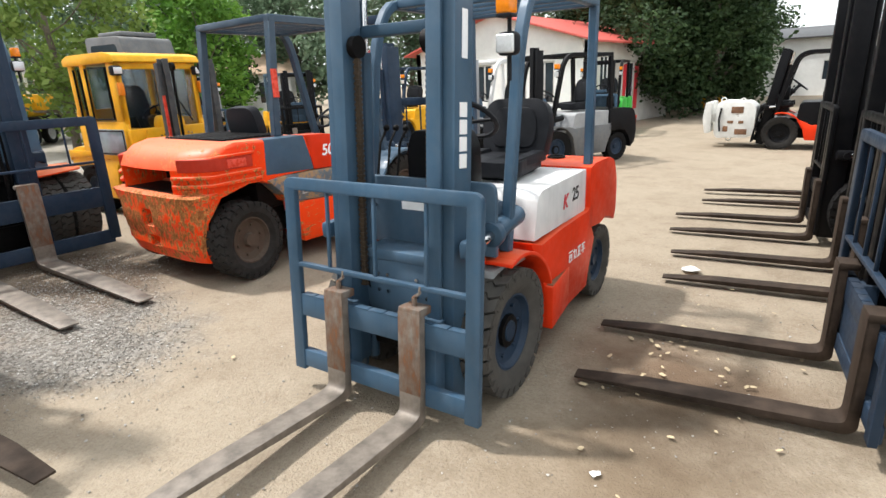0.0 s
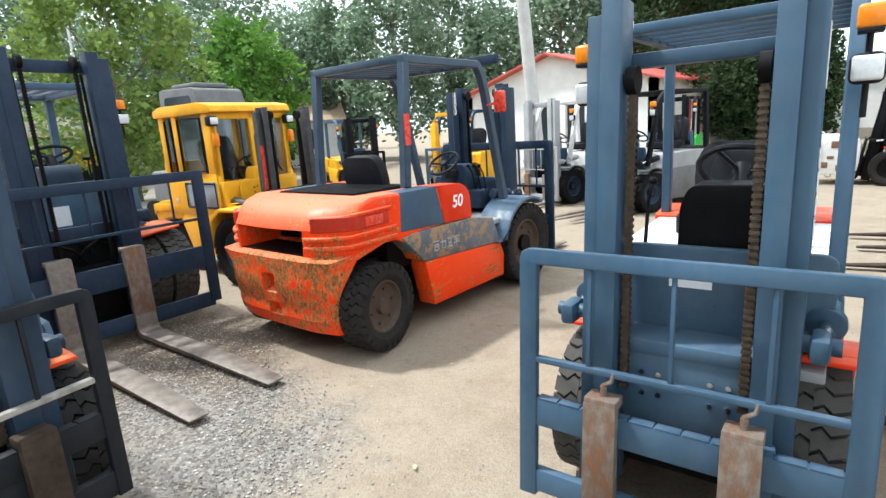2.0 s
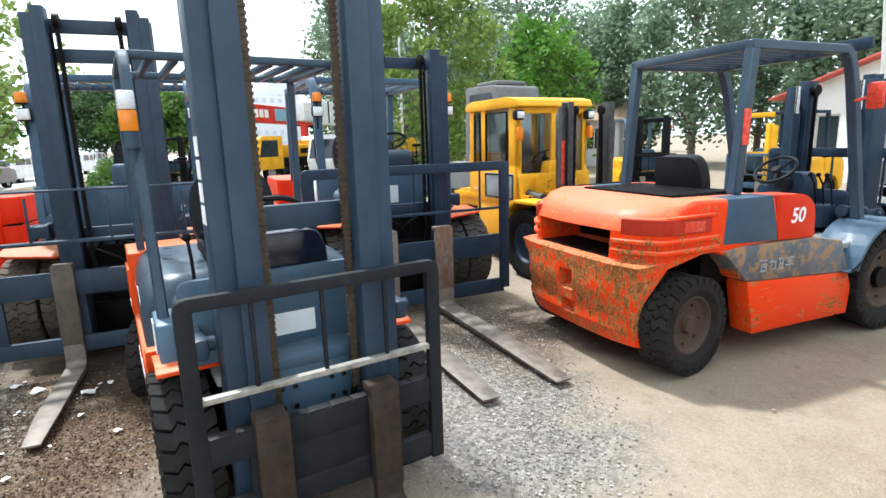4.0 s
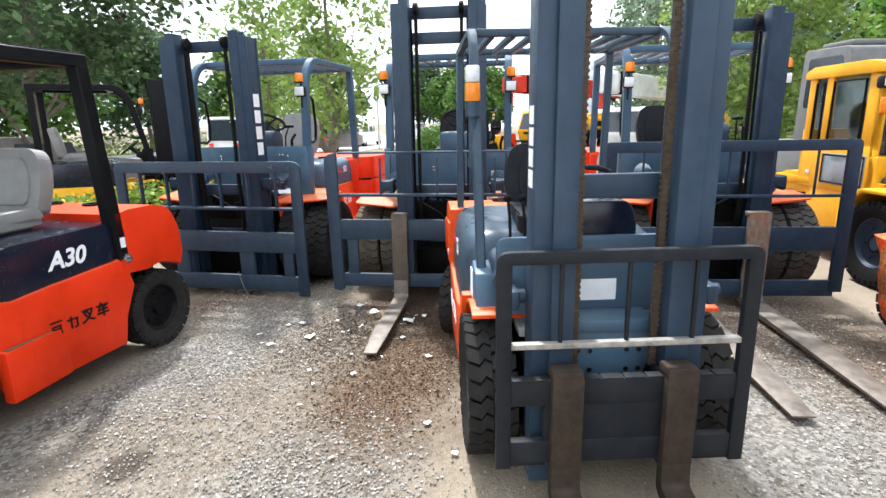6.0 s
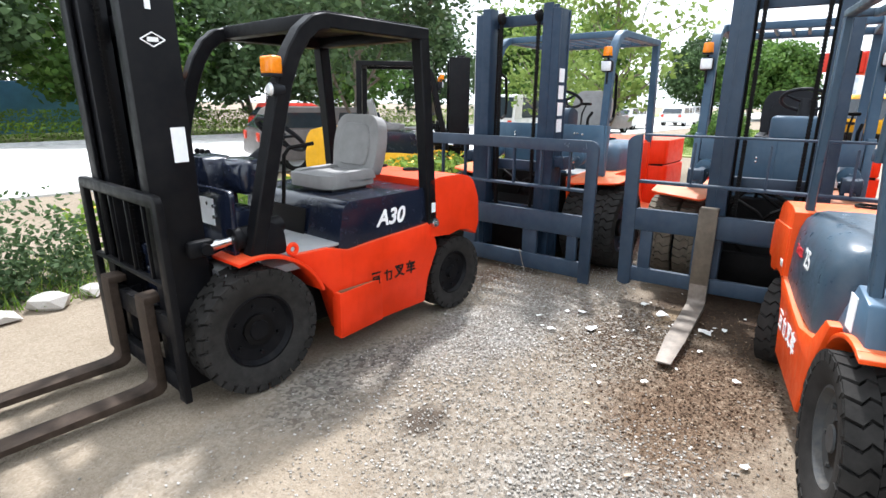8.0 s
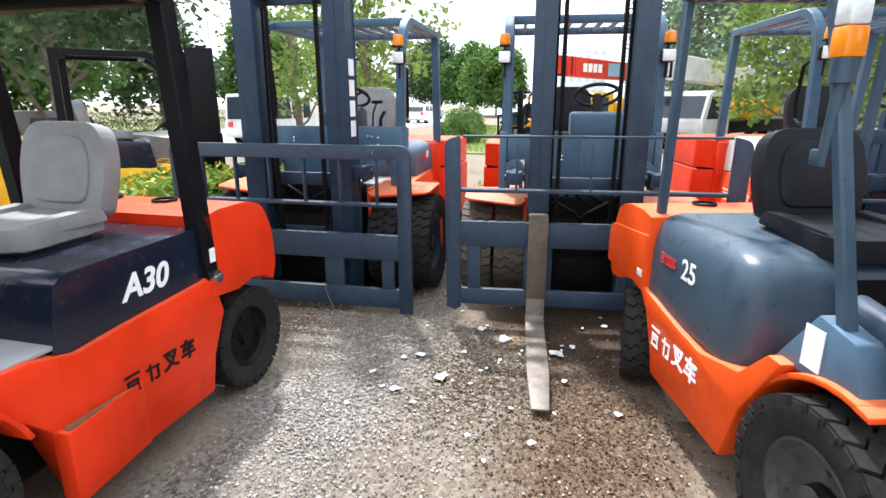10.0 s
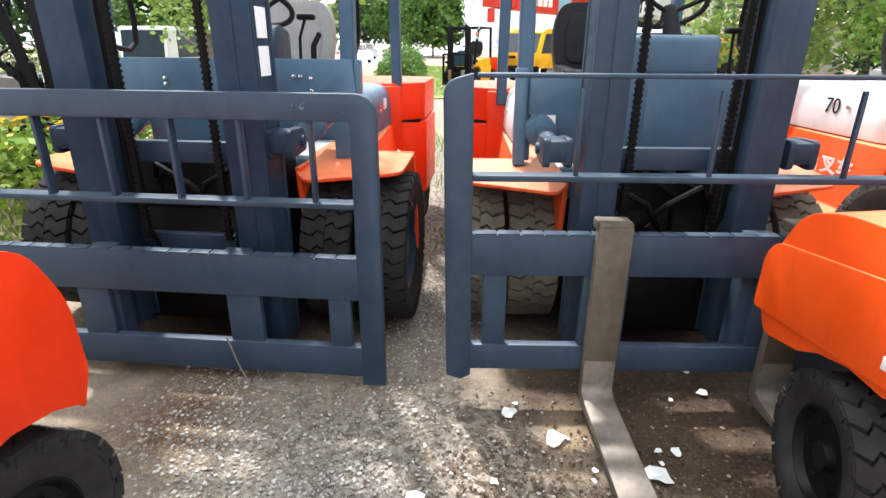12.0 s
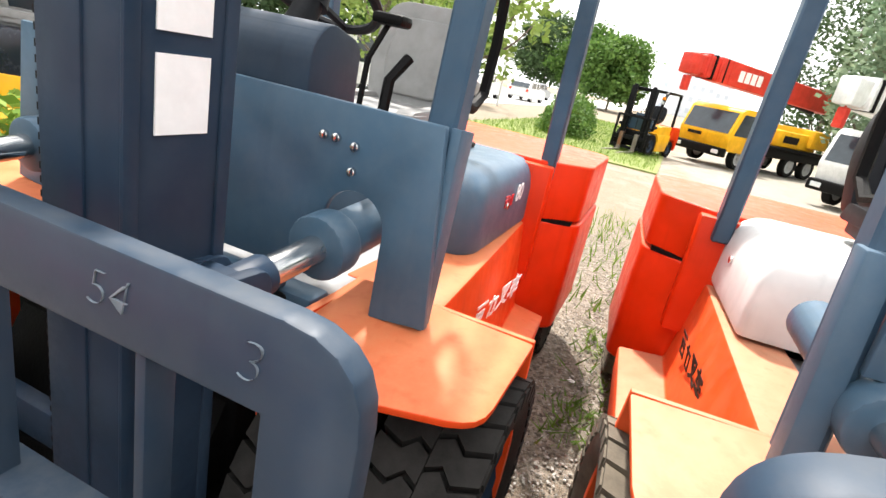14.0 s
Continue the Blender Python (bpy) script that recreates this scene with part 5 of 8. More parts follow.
# orange and steel-blue truck that the walk starts beside
main = forklift(at(-1.603, 2.919, -81), "steel-blue and orange forklift with white hood and long worn forks", hood="white", cowl="slate", mast="rail_blue", L=1.56, half=0.53, hood_half=0.47, cw_half=0.50, flank_half=0.50, rack_x=0.53, rack_half=0.592, rail=0.082, tilt=-4, verticals=3,
                hood_box=(-0.38, -1.18, 0.75, 1.02), gr_foot=(-1.27, 0.80), gr_top=(-1.27, 2.06), guard_top=2.09, gf_foot=(-0.02, 0.78), gf_knee=(-0.16, 1.72), gf_top=(-0.40, 2.07), g_half=0.45, cw_end=-1.84, cw_top=1.06,
                fork_pin=True, fork_len=1.25, forks=(0.24, -0.235), dusty="worn", rim="navy", lamp_r=0.051, amber=(0.04, 0.078), amber_gap=0.07, chain_top=1.80, cross=(0.45, 1.88), cross_tall=0.028, dash_mat="black", column_up=0.09, column_y=0.095, roof_across=True, pillar=0.055, back_h=0.8, mast_half=0.375, lights_at=(0.04, 1.775), cowl_x=0.10, cowl_top=1.15, cowl_half=0.46, zp=0.76, seat_x=-0.82, roof_bars=4, chain=0.213, fork_mat=FORK_STEEL)
tilt_main = Matrix.Translation((0.34, 0, 0.3)) @ Matrix.Rotation(radians(-4), 4, "Y") @ Matrix.Translation((-0.34, 0, -0.3))
blocks(main, 0.335, 0.3755, 1.24, 0.075, 4, 0.085, 0.088, WHITE_INK, m=tilt_main, side=True)
label_plate(main, (0.30, 0.3755, 1.72), (0.345, 0.378, 1.92), m=tilt_main)
label_plate(main, (0.113, -0.10, 0.98), (0.116, 0.06, 1.05))
writing("25", 0.12, BLACK_INK, main, on_side(-0.98, 0.472, 0.90, True), "model_number", bold=0.002)
writing("K", 0.12, RED_INK, main, on_side(-0.80, 0.472, 0.88, True), "model_letter", shear=0.2, bold=0.003)
glyph_bars(4, 0.075, WHITE_INK, main, on_side(-0.95, 0.503, 0.52, True), 1.05)

# blue truck with the low carriage plate
second = forklift(at(-3.67, 0.48, 14.5), "slate-blue and orange forklift with sooty black carriage plate", body="orange_light", cw="orange_light", style="plate", rack_half=0.52, rack_bot=0.22, rack_top=1.145, mid=0.76, L=1.56, half=0.61, hood_half=0.57, flank_half=0.60, cw_half=0.595,
                  hood_box=(-0.50, -1.36, 0.56, 1.035), hood="hood_slate", deck_top=[(-1.44, 0.64), (-1.36, 0.62), (-0.95, 0.56), (-0.74, 0.54), (-0.45, 0.60), (-0.30, 0.745)], front_edge=[(-0.22, 0.745), (-0.42, 0.45), (-0.50, 0.19)],
                  bars=((0.50, 0.61), (0.24, 0.34)), fork_top=0.64, fork_bot=0.08, pillar=0.046, rear_rim="black", rear_steer=-20, dash_mat="gloss_navy", mid_mat=BARE_STEEL, upright=0.06, axle_x=-0.04, fender_out=-0.03, floor_half=0.36, step_box=False, mast_half=0.36, cross=(0.45, 1.36, 2.3), mast_top=2.35, guard="slate_deep", mast="mast_blue", cowl="slate", rack="sooty", forks=(0.22, -0.24), cw_end=-1.94, cw_top=1.03, seam=0.62,
                  rr=0.268, lamps="stalk", lights_at=(-0.27, 1.70), guard_top=2.1, gf_foot=(-0.06, 0.84), gf_knee=(-0.36, 1.85), gf_top=(-0.56, 2.08), gr_foot=(-1.44, 0.98), g_half=0.515, rear_out=0.045, hood_soft=True, verticals=3, fork_mat=FORK_DARK, shank_mat=FORK_DARK, rim="gunmetal", tilt_z=0.90, chain=0.17, seat_x=-0.80, seat_z=0.97, back_h=0.88, dusty="used")
blocks(second, 0.33, -0.3635, 1.36, 0.082, 4, 0.10, 0.096, WHITE_INK, side=True)
writing("25", 0.14, WHITE_INK, second, on_side(-0.96, -0.573, 0.83, False), "model_number", bold=0.002)
glyph_bars(4, 0.055, RED_INK, second, on_side(-1.17, -0.573, 0.83, False), 0.75, "badge")
flank_words(0.105, WHITE_INK, second, on_side(-0.97, -0.603, 0.42, False), 1.2)
label_plate(second, (-0.20, -0.557, 0.765), (-0.115, -0.5525, 0.905))
label_plate(second, (0.115, -0.12, 0.82), (0.134, 0.08, 0.92))
s = Shape()
s.prism([(-0.34, 0.72), (0.06, 0.74), (0.0, 0.92), (-0.16, 0.95)], -0.553, -0.44, "y", 0.01)
part("pillar_base", s, PAINT["slate"], second)
s = Shape()
s.prism([(-0.34, 0.72), (0.06, 0.74), (0.0, 0.92), (-0.16, 0.95)], 0.44, 0.553, "y", 0.01)
part("pillar_base", s, PAINT["slate"], second)

# wide-backrest truck on the gravel
third = forklift(at(-6.72, 1.60, 7.5), "navy forklift with white hood and long rusty forks on gravel", **big(hood="white", L=2.25, cw_end=-2.95, hood_box=(-0.60, -1.65, 0.90, 1.25), cw_top=1.21, gr_foot=(-1.75, 1.1), gr_top=(-1.66, 2.3), seat=VINYL_BLACK, forks=(0.27, -0.29), fork_len=1.9,
                 deck_top=[(-1.72, 0.95), (-0.6, 0.94), (-0.2, 0.945)], rack_x=0.74, rack_half=1.02, rack_top=1.43, rack_bot=0.14, mid=0.97, bars=((0.50, 0.70), (0.10, 0.24)), style="frame", verticals=5, mast_half=0.43, fork_w=0.175, chain=0.19))
writing("70", 0.15, BLACK_INK, third, on_side(-1.15, -0.626, 1.08, False), "model_number")
flank_words(0.12, WHITE_INK, third, Matrix.Translation((-1.0, -0.724, 0.70)) @ Matrix.Rotation(radians(4), 4, "Z") @ Matrix.Rotation(radians(6), 4, "X") @ on_side(0, 0, 0, False), 1.2)
label_plate(third, (0.033, -0.05, 1.02), (0.036, 0.10, 1.20))

# two large trucks side by side
fourth = forklift(at(-6.40, -2.965, 0.5), "navy and orange forklift with dual tyres and wide backrest", **big(rack="rack_navy", dusty="used", rack_x=0.79, rack_half=0.98, rack_top=1.30))
blocks(fourth, 0.505, 0.446, 1.33, 0.150, 4, 0.14, 0.165, WHITE_INK, m=None, side=True)
writing("80", 0.11, WHITE_INK, fourth, on_side(-1.18, 0.624, 1.06, True), "model_number")
glyph_bars(3, 0.05, RED_INK, fourth, on_side(-1.02, 0.624, 1.05, True), 0.8, "badge")
flank_words(0.11, WHITE_INK, fourth, Matrix.Translation((-0.80, 0.728, 0.70)) @ Matrix.Rotation(radians(-4), 4, "Z") @ Matrix.Rotation(radians(-6), 4, "X") @ on_side(0, 0, 0, True), 1.15)
writing("54", 0.062, CHALK, fourth, pose(0.7975, 0.68, 1.25, 90, 0, 90), "chalk_number", 0.2, -0.003)
writing("3", 0.066, CHALK, fourth, pose(0.7975, 0.86, 1.245, 90, 0, 90), "chalk_number", 0.2, -0.003)
fifth = forklift(at(-6.58, -0.80, 5), "navy and orange forklift with two narrow worn forks", **big(style="thin_top", rack="rack_navy", forks=(-0.34, 0.40), fork_len=1.19, fork_w=0.13, verticals=3, rack_x=0.92, mast_x=0.58, hood_round=0.03, rack_half=0.985, rack_bot=0.13, mid=1.0, rack_top=1.38, bars=((0.60, 0.775), (0.16, 0.28)), mast_half=0.405, rail=0.088, mast_top=2.62, cross=(0.55, 1.0, 2.35, 2.56),
                 body="orange_dusted", zp=0.87, zf=0.885, wall_y=(0.62, 0.585), cw_top=1.165, seam=0.905, half=0.945, wr=0.38, hood="white", dusty=True, fender_x=(-0.03, 0.44), fender_in=0.42, cowl_notch=False, cowl="slate", top_box=True, dash=(-0.08, 0.36), cowl_x=0.10, cowl_top=1.345, cowl_half=0.60, tilt_y=0.53, hood_box=(-0.68, -1.30, 0.875, 1.19), hood_half=0.57, cw_half=0.86, gr_foot=(-1.28, 1.05), gr_top=(-1.20, 2.3), cw_end=-2.3, g_half=0.60, gf_foot=(0.06, 0.9), gf_knee=(-0.04, 2.0), lights_at=(0.08, 1.95), seat=VINYL_BLACK, deck_top=[(-1.15, 0.88), (-0.6, 0.87), (-0.2, 0.875)], front_edge=[(-0.28, 0.87), (-0.45, 0.58), (-0.50, 0.24)], shank_mat=SHANK_BROWN, mast="rack_navy", tilt_z=1.05))
flank_words(0.10, BLACK_INK, fifth, Matrix.Translation((-0.80, -0.640, 0.67)) @ Matrix.Rotation(radians(2), 4, "Z") @ Matrix.Rotation(radians(6), 4, "X") @ on_side(0, 0, 0, False), 1.15)

# black-hooded truck with the grey seat
a30 = forklift(at(-2.75, -3.22, -2.3), "orange and black forklift with grey seat and black mast", hood="gloss_navy", guard="black", mast="black", rack="black", cowl="gloss_navy", rim="black", L=1.73, half=0.59, wr=0.355, rr=0.29, hood_half=0.55, flank_half=0.575, cw_half=0.58,
               seat=VINYL_GREY, seat_front=0.21, dusty="used", hood_box=(-0.62, -1.38, 0.70, 1.0), hood_bev=0.055, gf_foot=(-0.01, 0.78), gf_knee=(-0.20, 1.52), gf_top=(-0.55, 2.05), gr_foot=(-1.42, 0.74), gr_top=(-1.33, 2.04), roof_bars=0, guard_top=2.08, pillar=0.09,
               deck_top=[(-1.45, 0.80), (-1.36, 0.75), (-0.87, 0.72), (-0.64, 0.70), (-0.47, 0.745), (-0.25, 0.75)], front_edge=[(-0.22, 0.75), (-0.50, 0.45), (-0.59, 0.15)],
               seat_z=0.99, back_h=0.9, cw_end=-1.98, cw_top=1.08, mast_top=2.25, tilt=1.5, mast_x=0.29, mast_depth=(-0.12, 0.12), fork_mat=FORK_DARK, shank_mat=FORK_DARK, zb=0.14, wheel_back=0.27, g_half=0.535, lights_at=(-0.16, 1.66), round_lamp=True, lamp_r=0.04, amber=(0.055, 0.09), chain_mat=GREASE, lamps="pair", cowl_top=1.14, cowl_half=0.48, mast_half=0.40, fork_bot=0.06, rack_bot=0.08, rack_half=0.54, rack_x=0.44, cowl_x=0.06, chain=0.2)
tilt_black = Matrix.Translation((0.29, 0, 0.3)) @ Matrix.Rotation(radians(1.5), 4, "Y") @ Matrix.Translation((-0.29, 0, -0.3))
writing("A30", 0.15, WHITE_INK, a30, on_side(-1.02, 0.553, 0.85, True), "model_number", 0.25, 0.004)
flank_words(0.088, BLACK_INK, a30, on_side(-1.02, 0.578, 0.46, True), 1.25)
label_plate(a30, (-1.44, 0.582, 0.83), (-1.40, 0.585, 0.90))
s = Shape()
s.box((-0.62, -0.50, 0.735), (-0.20, 0.545, 0.752), 0.004)
part("deck_plate", s, PAINT["grey"], a30, "bare grey steel deck plate")
s = Shape()
s.box((-0.29, 0.07, 1.08), (-0.06, 0.38, 1.28), 0.06, 3)
part("tank", s, PAINT["gloss_navy"], a30)
s = Shape()
s.tube([(-0.30, 0.40, 1.02), (-0.31, 0.42, 1.30), (-0.34, 0.43, 1.34), (-0.50, 0.44, 1.36)], 0.012, 7)
part("grab_handle", s, GREASE, a30)
label_plate(a30, (0.073, 0.15, 0.93), (0.078, 0.30, 1.08))
s = Shape()
s.cyl((-1.43, 0.57, 0.745), (-1.43, 0.60, 0.755), 0.036, 0.032, 16)
s.box((-1.455, 0.596, 0.748), (-1.405, 0.606, 0.762), 0.003)
part("fuel_cap", s, CHROME, a30, "chrome fuel cap")
s = Shape()
s.prism(rounded([(-0.02, 0.77), (-0.19, 0.78), (-0.18, 0.90), (-0.10, 0.97), (-0.06, 0.97)], 0.02), 0.50, 0.578, "y", 0.01)
part("pillar_gusset", s, PAINT["black"], a30)
s = Shape()
s.tube([(-0.22 + 0.028 * math.cos(t), 0.585, 0.79 + 0.028 * math.sin(t)) for t in (i * math.pi / 6 for i in range(12))], 0.014, 6, True)
part("lifting_eye", s, PAINT["orange"], a30)
label_plate(a30, (0.20, 0.401, 1.30), (0.27, 0.404, 1.47), m=tilt_black)
label_plate(a30, (0.28, 0.401, 2.0), (0.305, 0.404, 2.05), m=tilt_black)
s = Shape()
for k in (1, -1):
    s.tube([(0.29 - k * 0.055, 0.403, 1.87), (0.29, 0.403, 1.87 + k * 0.032), (0.29 + k * 0.055, 0.403, 1.87)], 0.0035, 5)
s.box((0.265, 0.401, 1.86), (0.315, 0.404, 1.88), 0)
part("badge", s, WHITE_INK, a30, "white diamond badge", tilt_black)

# long row of dark trucks
DARK = dict(mast="black", rack="navy", guard="black", hood="gloss_navy", cowl="black", rim="black", mast_top=2.5, rack_top=1.3, fork_mat=FORK_DARK, shank_mat=FORK_DARK, detail=False, lamps=None)
row = [(0.72, 4.11, 195), (0.44, 5.90, 195), (-0.04, 7.37, 195), (-0.22, 8.98, 195)]
for i, (x, y, h) in enumerate(row):
    r_ = forklift(at(x, y, h), "black and orange forklift with long dark forks", forks=(0.36, -0.36), fork_len=1.27, rack_half=0.6 if i == 0 else 0.44, style="plate" if i == 0 else "frame", rack_x=0.50 if i == 0 else 0.42, **dict(DARK, rack="navy" if i == 0 else "black"))
    label_plate(r_, (0.402, -0.36, 1.30), (0.405, -0.30, 1.45))


# old orange truck with the flaking counterweight
def peeling_paint(name, stretch, bare_bands, tail):
    """Orange paint flaking down to primer and rust; bare_bands say how bare it is by height."""
    m, n, l, b = nodes_of(name)
    tc = n.new("ShaderNodeTexCoord")
    mp = n.new("ShaderNodeMapping")
    mp.inputs["Scale"].default_value = stretch
    l.new(tc.outputs["Object"], mp.inputs[0])
    sep = n.new("ShaderNodeSeparateXYZ")
    l.new(tc.outputs["Object"], sep.inputs[0])
    t = n.new("ShaderNodeTexNoise")
    t.inputs["Scale"].default_value, t.inputs["Detail"].default_value, t.inputs["Roughness"].default_value = 34, 10, 0.68
    t.inputs["Distortion"].default_value = 0.6
    l.new(mp.outputs[0], t.inputs["Vector"])
    tail_ = n.new("ShaderNodeMath")
    tail_.operation = "ADD"
    l.new(t.outputs["Fac"], tail_.inputs[0])
    l.new(ramp(n, l, sep.outputs[0], -2.2, -2.55, 0.0, tail), tail_.inputs[1])
    bare = n.new("ShaderNodeMath")
    bare.operation = "ADD"
    l.new(tail_.outputs[0], bare.inputs[0])
    band = n.new("ShaderNodeValToRGB")
    for i_, (p_, v_) in enumerate(bare_bands):
        e_ = band.color_ramp.elements[i_] if i_ < 2 else band.color_ramp.elements.new(p_)
        e_.position, e_.color = p_, (v_, v_, v_, 1)
    l.new(sep.outputs[2], band.inputs[0])
    l.new(band.outputs[0], bare.inputs[1])
    broad = n.new("ShaderNodeMath")
    broad.operation = "ADD"
    l.new(bare.outputs[0], broad.inputs[0])
    l.new(ramp(n, l, noise_node(n, l, 4.5, 3), 0.32, 0.68, -0.09, 0.06), broad.inputs[1])
    bare = broad
    col = mix(n, l, ramp(n, l, noise_node(n, l, 3, 5), 0.3, 0.7), (0.80, 0.040, 0.002), (0.80, 0.066, 0.006))
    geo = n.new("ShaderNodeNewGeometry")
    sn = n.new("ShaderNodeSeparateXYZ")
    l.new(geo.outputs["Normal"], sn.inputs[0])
    # Upward faces are mixed toward a paler orange.
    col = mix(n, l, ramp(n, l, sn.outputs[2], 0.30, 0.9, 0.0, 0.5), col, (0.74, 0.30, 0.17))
    col = mix(n, l, ramp(n, l, noise_node(n, l, 26, 8, 0.75), 0.55, 0.70, 0.0, 0.45), col, (0.45, 0.10, 0.03))
    rim_ = ramp(n, l, bare.outputs[0], 0.592, 0.602)
    col = mix(n, l, rim_, col, (0.62, 0.28, 0.10))
    rust = mix(n, l, ramp(n, l, noise_node(n, l, 24, 6, 0.7), 0.35, 0.65), (0.17, 0.050, 0.013), (0.40, 0.165, 0.05))
    rust = mix(n, l, ramp(n, l, noise_node(n, l, 60, 3), 0.60, 0.68, 0.0, 0.8), rust, (0.72, 0.43, 0.16))
    col = mix(n, l, ramp(n, l, bare.outputs[0], 0.612, 0.625), col, rust)
    l.new(col, b.inputs["Base Color"])
    l.new(ramp(n, l, rim_, 0.0, 1.0, 0.42, 0.8), b.inputs["Roughness"])
    b.inputs["Specular IOR Level"].default_value = 0.18
    bump(n, l, b, rim_, 0.4, 0.006)
    return m


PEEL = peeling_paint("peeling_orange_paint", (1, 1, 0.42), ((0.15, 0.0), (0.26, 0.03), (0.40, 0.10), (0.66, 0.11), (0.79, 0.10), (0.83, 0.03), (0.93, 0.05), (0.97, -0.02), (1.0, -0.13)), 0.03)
PEEL_SIDE = peeling_paint("scraped_orange_paint", (0.25, 1, 1.2), ((0.15, 0.03), (0.30, 0.02), (0.42, 0.0), (0.60, 0.03), (1.0, -0.02)), 0.0)
STRIPE = paint("worn_slate_stripe_paint", (0.10, 0.125, 0.15), 0.5, 1.15, 0.3, (0.30, 0.19, 0.10))
old = forklift(at(-4.95, 5.15, 95.5), "large old orange forklift with peeling counterweight paint", **big(big_body=False, body="orange", dusty="used", seat=VINYL_BLACK, half=0.80, dual=False, ww=0.28, wr=0.42, rr=0.345, L=2.12, cw_half=0.76, hood_half=0.66, cw_top=1.2, guard_top=2.27, mast_top=2.05, mast_half=0.40, flank_half=0.74,
               solid_body=False, fender=False, rim="old_rim", back_h=0.8, guard="slate_deep", zp=0.80, rack_half=0.78, rack_top=1.46, rack_bot=0.18, style="frame", mid=0.95, forks=(0.3, -0.3), fork_len=1.15, rack_x=0.60, mast_x=0.36, cowl="navy", cowl_top=1.12, cowl_half=0.42, cowl_x=-0.02,
               gr_foot=(-1.58, 1.20), gr_top=(-1.50, 2.25), gf_foot=(-0.10, 0.88), gf_knee=(-0.36, 1.95), gf_top=(-0.52, 2.25), g_half=0.56, rear_out=0.05, rear_steer=9, seat_x=-1.22, seat_z=1.0, lamps=None, tilt_z=0.9, hood_box=(-0.9, -1.9, 0.7, 1.18)))


def old_body(root):
    hw = 0.75
    arch = [(-2.52, 0.36), (-2.49, 0.58), (-2.38, 0.76), (-2.18, 0.845), (-1.95, 0.845), (-1.77, 0.77), (-1.69, 0.62)]

    def profile(notch, slot):
        d, e = (0.44 if notch else 0.0), (0.10 if slot else 0.0)
        return [(-1.36, 1.19), (-2.28, 1.205), (-2.46, 1.17), (-2.56, 1.09), (-2.60, 1.01), (-2.60 + d, 1.01), (-2.60 + d, 0.81), (-2.60, 0.81), (-2.64, 0.79), (-2.63, 0.66), (-2.63 + e, 0.64), (-2.63 + e, 0.52), (-2.62, 0.50),
                (-2.61, 0.42), (-2.60 + e * 1.3, 0.41), (-2.60 + e * 1.3, 0.32), (-2.59, 0.31), (-2.55, 0.21), (-2.47, 0.19)] + arch + [(-1.70, 0.86), (-1.36, 0.87)]

    stations = []
    for y in (-0.75, -0.73, -0.66, -0.55, -0.48):
        stations.append((y, False, False))
    stations += [(-0.432, False, False), (-0.43, True, False), (-0.10, True, False), (-0.098, True, True), (0.098, True, True), (0.10, True, False), (0.43, True, False), (0.432, False, False)]
    for y in (0.48, 0.55, 0.66, 0.73, 0.75):
        stations.append((y, False, False))
    bm = bmesh.new()
    rings = []
    for y, nt, sl in stations:
        u = abs(y) / hw
        bow = 0.30 * max(0, u - 0.25) ** 2.6 * 1.6
        ring = []
        for x, z in profile(nt, sl):
            w = min(1, max(0, (-x - 1.9) / 0.6)) * (0.28 if z < 0.80 else 1)
            edge = 0.03 if u > 0.98 else 0.0
            skirt = 1 - 0.17 * min(1, max(0, (0.84 - z) / 0.16)) * min(1, max(0, (-x - 2.25) / 0.2))
            ring.append(bm.verts.new((x + bow * w + edge * w, y * skirt, z - (edge * 0.6 if z > 1.1 else 0))))
        rings.append(ring)
    k = len(rings[0])
    for a_, b_ in zip(rings, rings[1:]):
        for i in range(k):
            bm.faces.new((a_[i], a_[(i + 1) % k], b_[(i + 1) % k], b_[i]))
    bm.faces.new(rings[0][::-1]), bm.faces.new(rings[-1])
    bmesh.ops.recalc_face_normals(bm, faces=bm.faces[:])
    s = Shape()
    s.bm.free()
    s.bm = bm
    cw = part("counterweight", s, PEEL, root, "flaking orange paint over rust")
    for z in (0.875, 0.945):
        for sd in (1, -1):
            s = Shape()
            pts = []
            for y in (0.445, 0.50, 0.55, 0.64, 0.70, 0.735):
                u = y / hw
                pts.append((-2.61 + 0.48 * max(0, u - 0.25) ** 2.6, sd * y, z))
            pts += [(-2.2, sd * 0.755, z + 0.005), (-1.93, sd * 0.757, z + 0.008)]
            s.bar(pts, 0.03, 0.035, 0.006, flat=Vector((0, 0, 1)))
            part("rib", s, PEEL, cw)
    s = Shape()
    s.box((-2.19, -0.41, 0.815), (-2.162, 0.41, 1.005), 0.0)
    part("radiator_grille", s, GREASE, cw)
    # Black sheet laid over the duct floor in place of its shade.
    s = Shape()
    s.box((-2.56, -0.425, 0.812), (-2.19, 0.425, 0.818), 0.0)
    part("duct_shade", s, GREASE, cw, "black sheet for the shade on the air duct floor")
    for sd in (1, -1):
        # Raised band; the lamp recess's shade is put into its dark red.
        s = Shape()
        corner = [(-2.60 + 0.48 * max(0, y / hw - 0.25) ** 2.6, sd * y) for y in (0.50, 0.57, 0.63, 0.68, 0.72)] + [(-2.33, sd * 0.745), (-2.02, sd * 0.747)]
        s.bar([(x + 0.012, y, 1.045) for x, y in corner], 0.105, 0.034, 0.004, flat=Vector((0, 0, 1)))
        part("lamp_recess", s, PAINT["recess_red"], cw, "shaded red lamp recess")
        s = Shape()
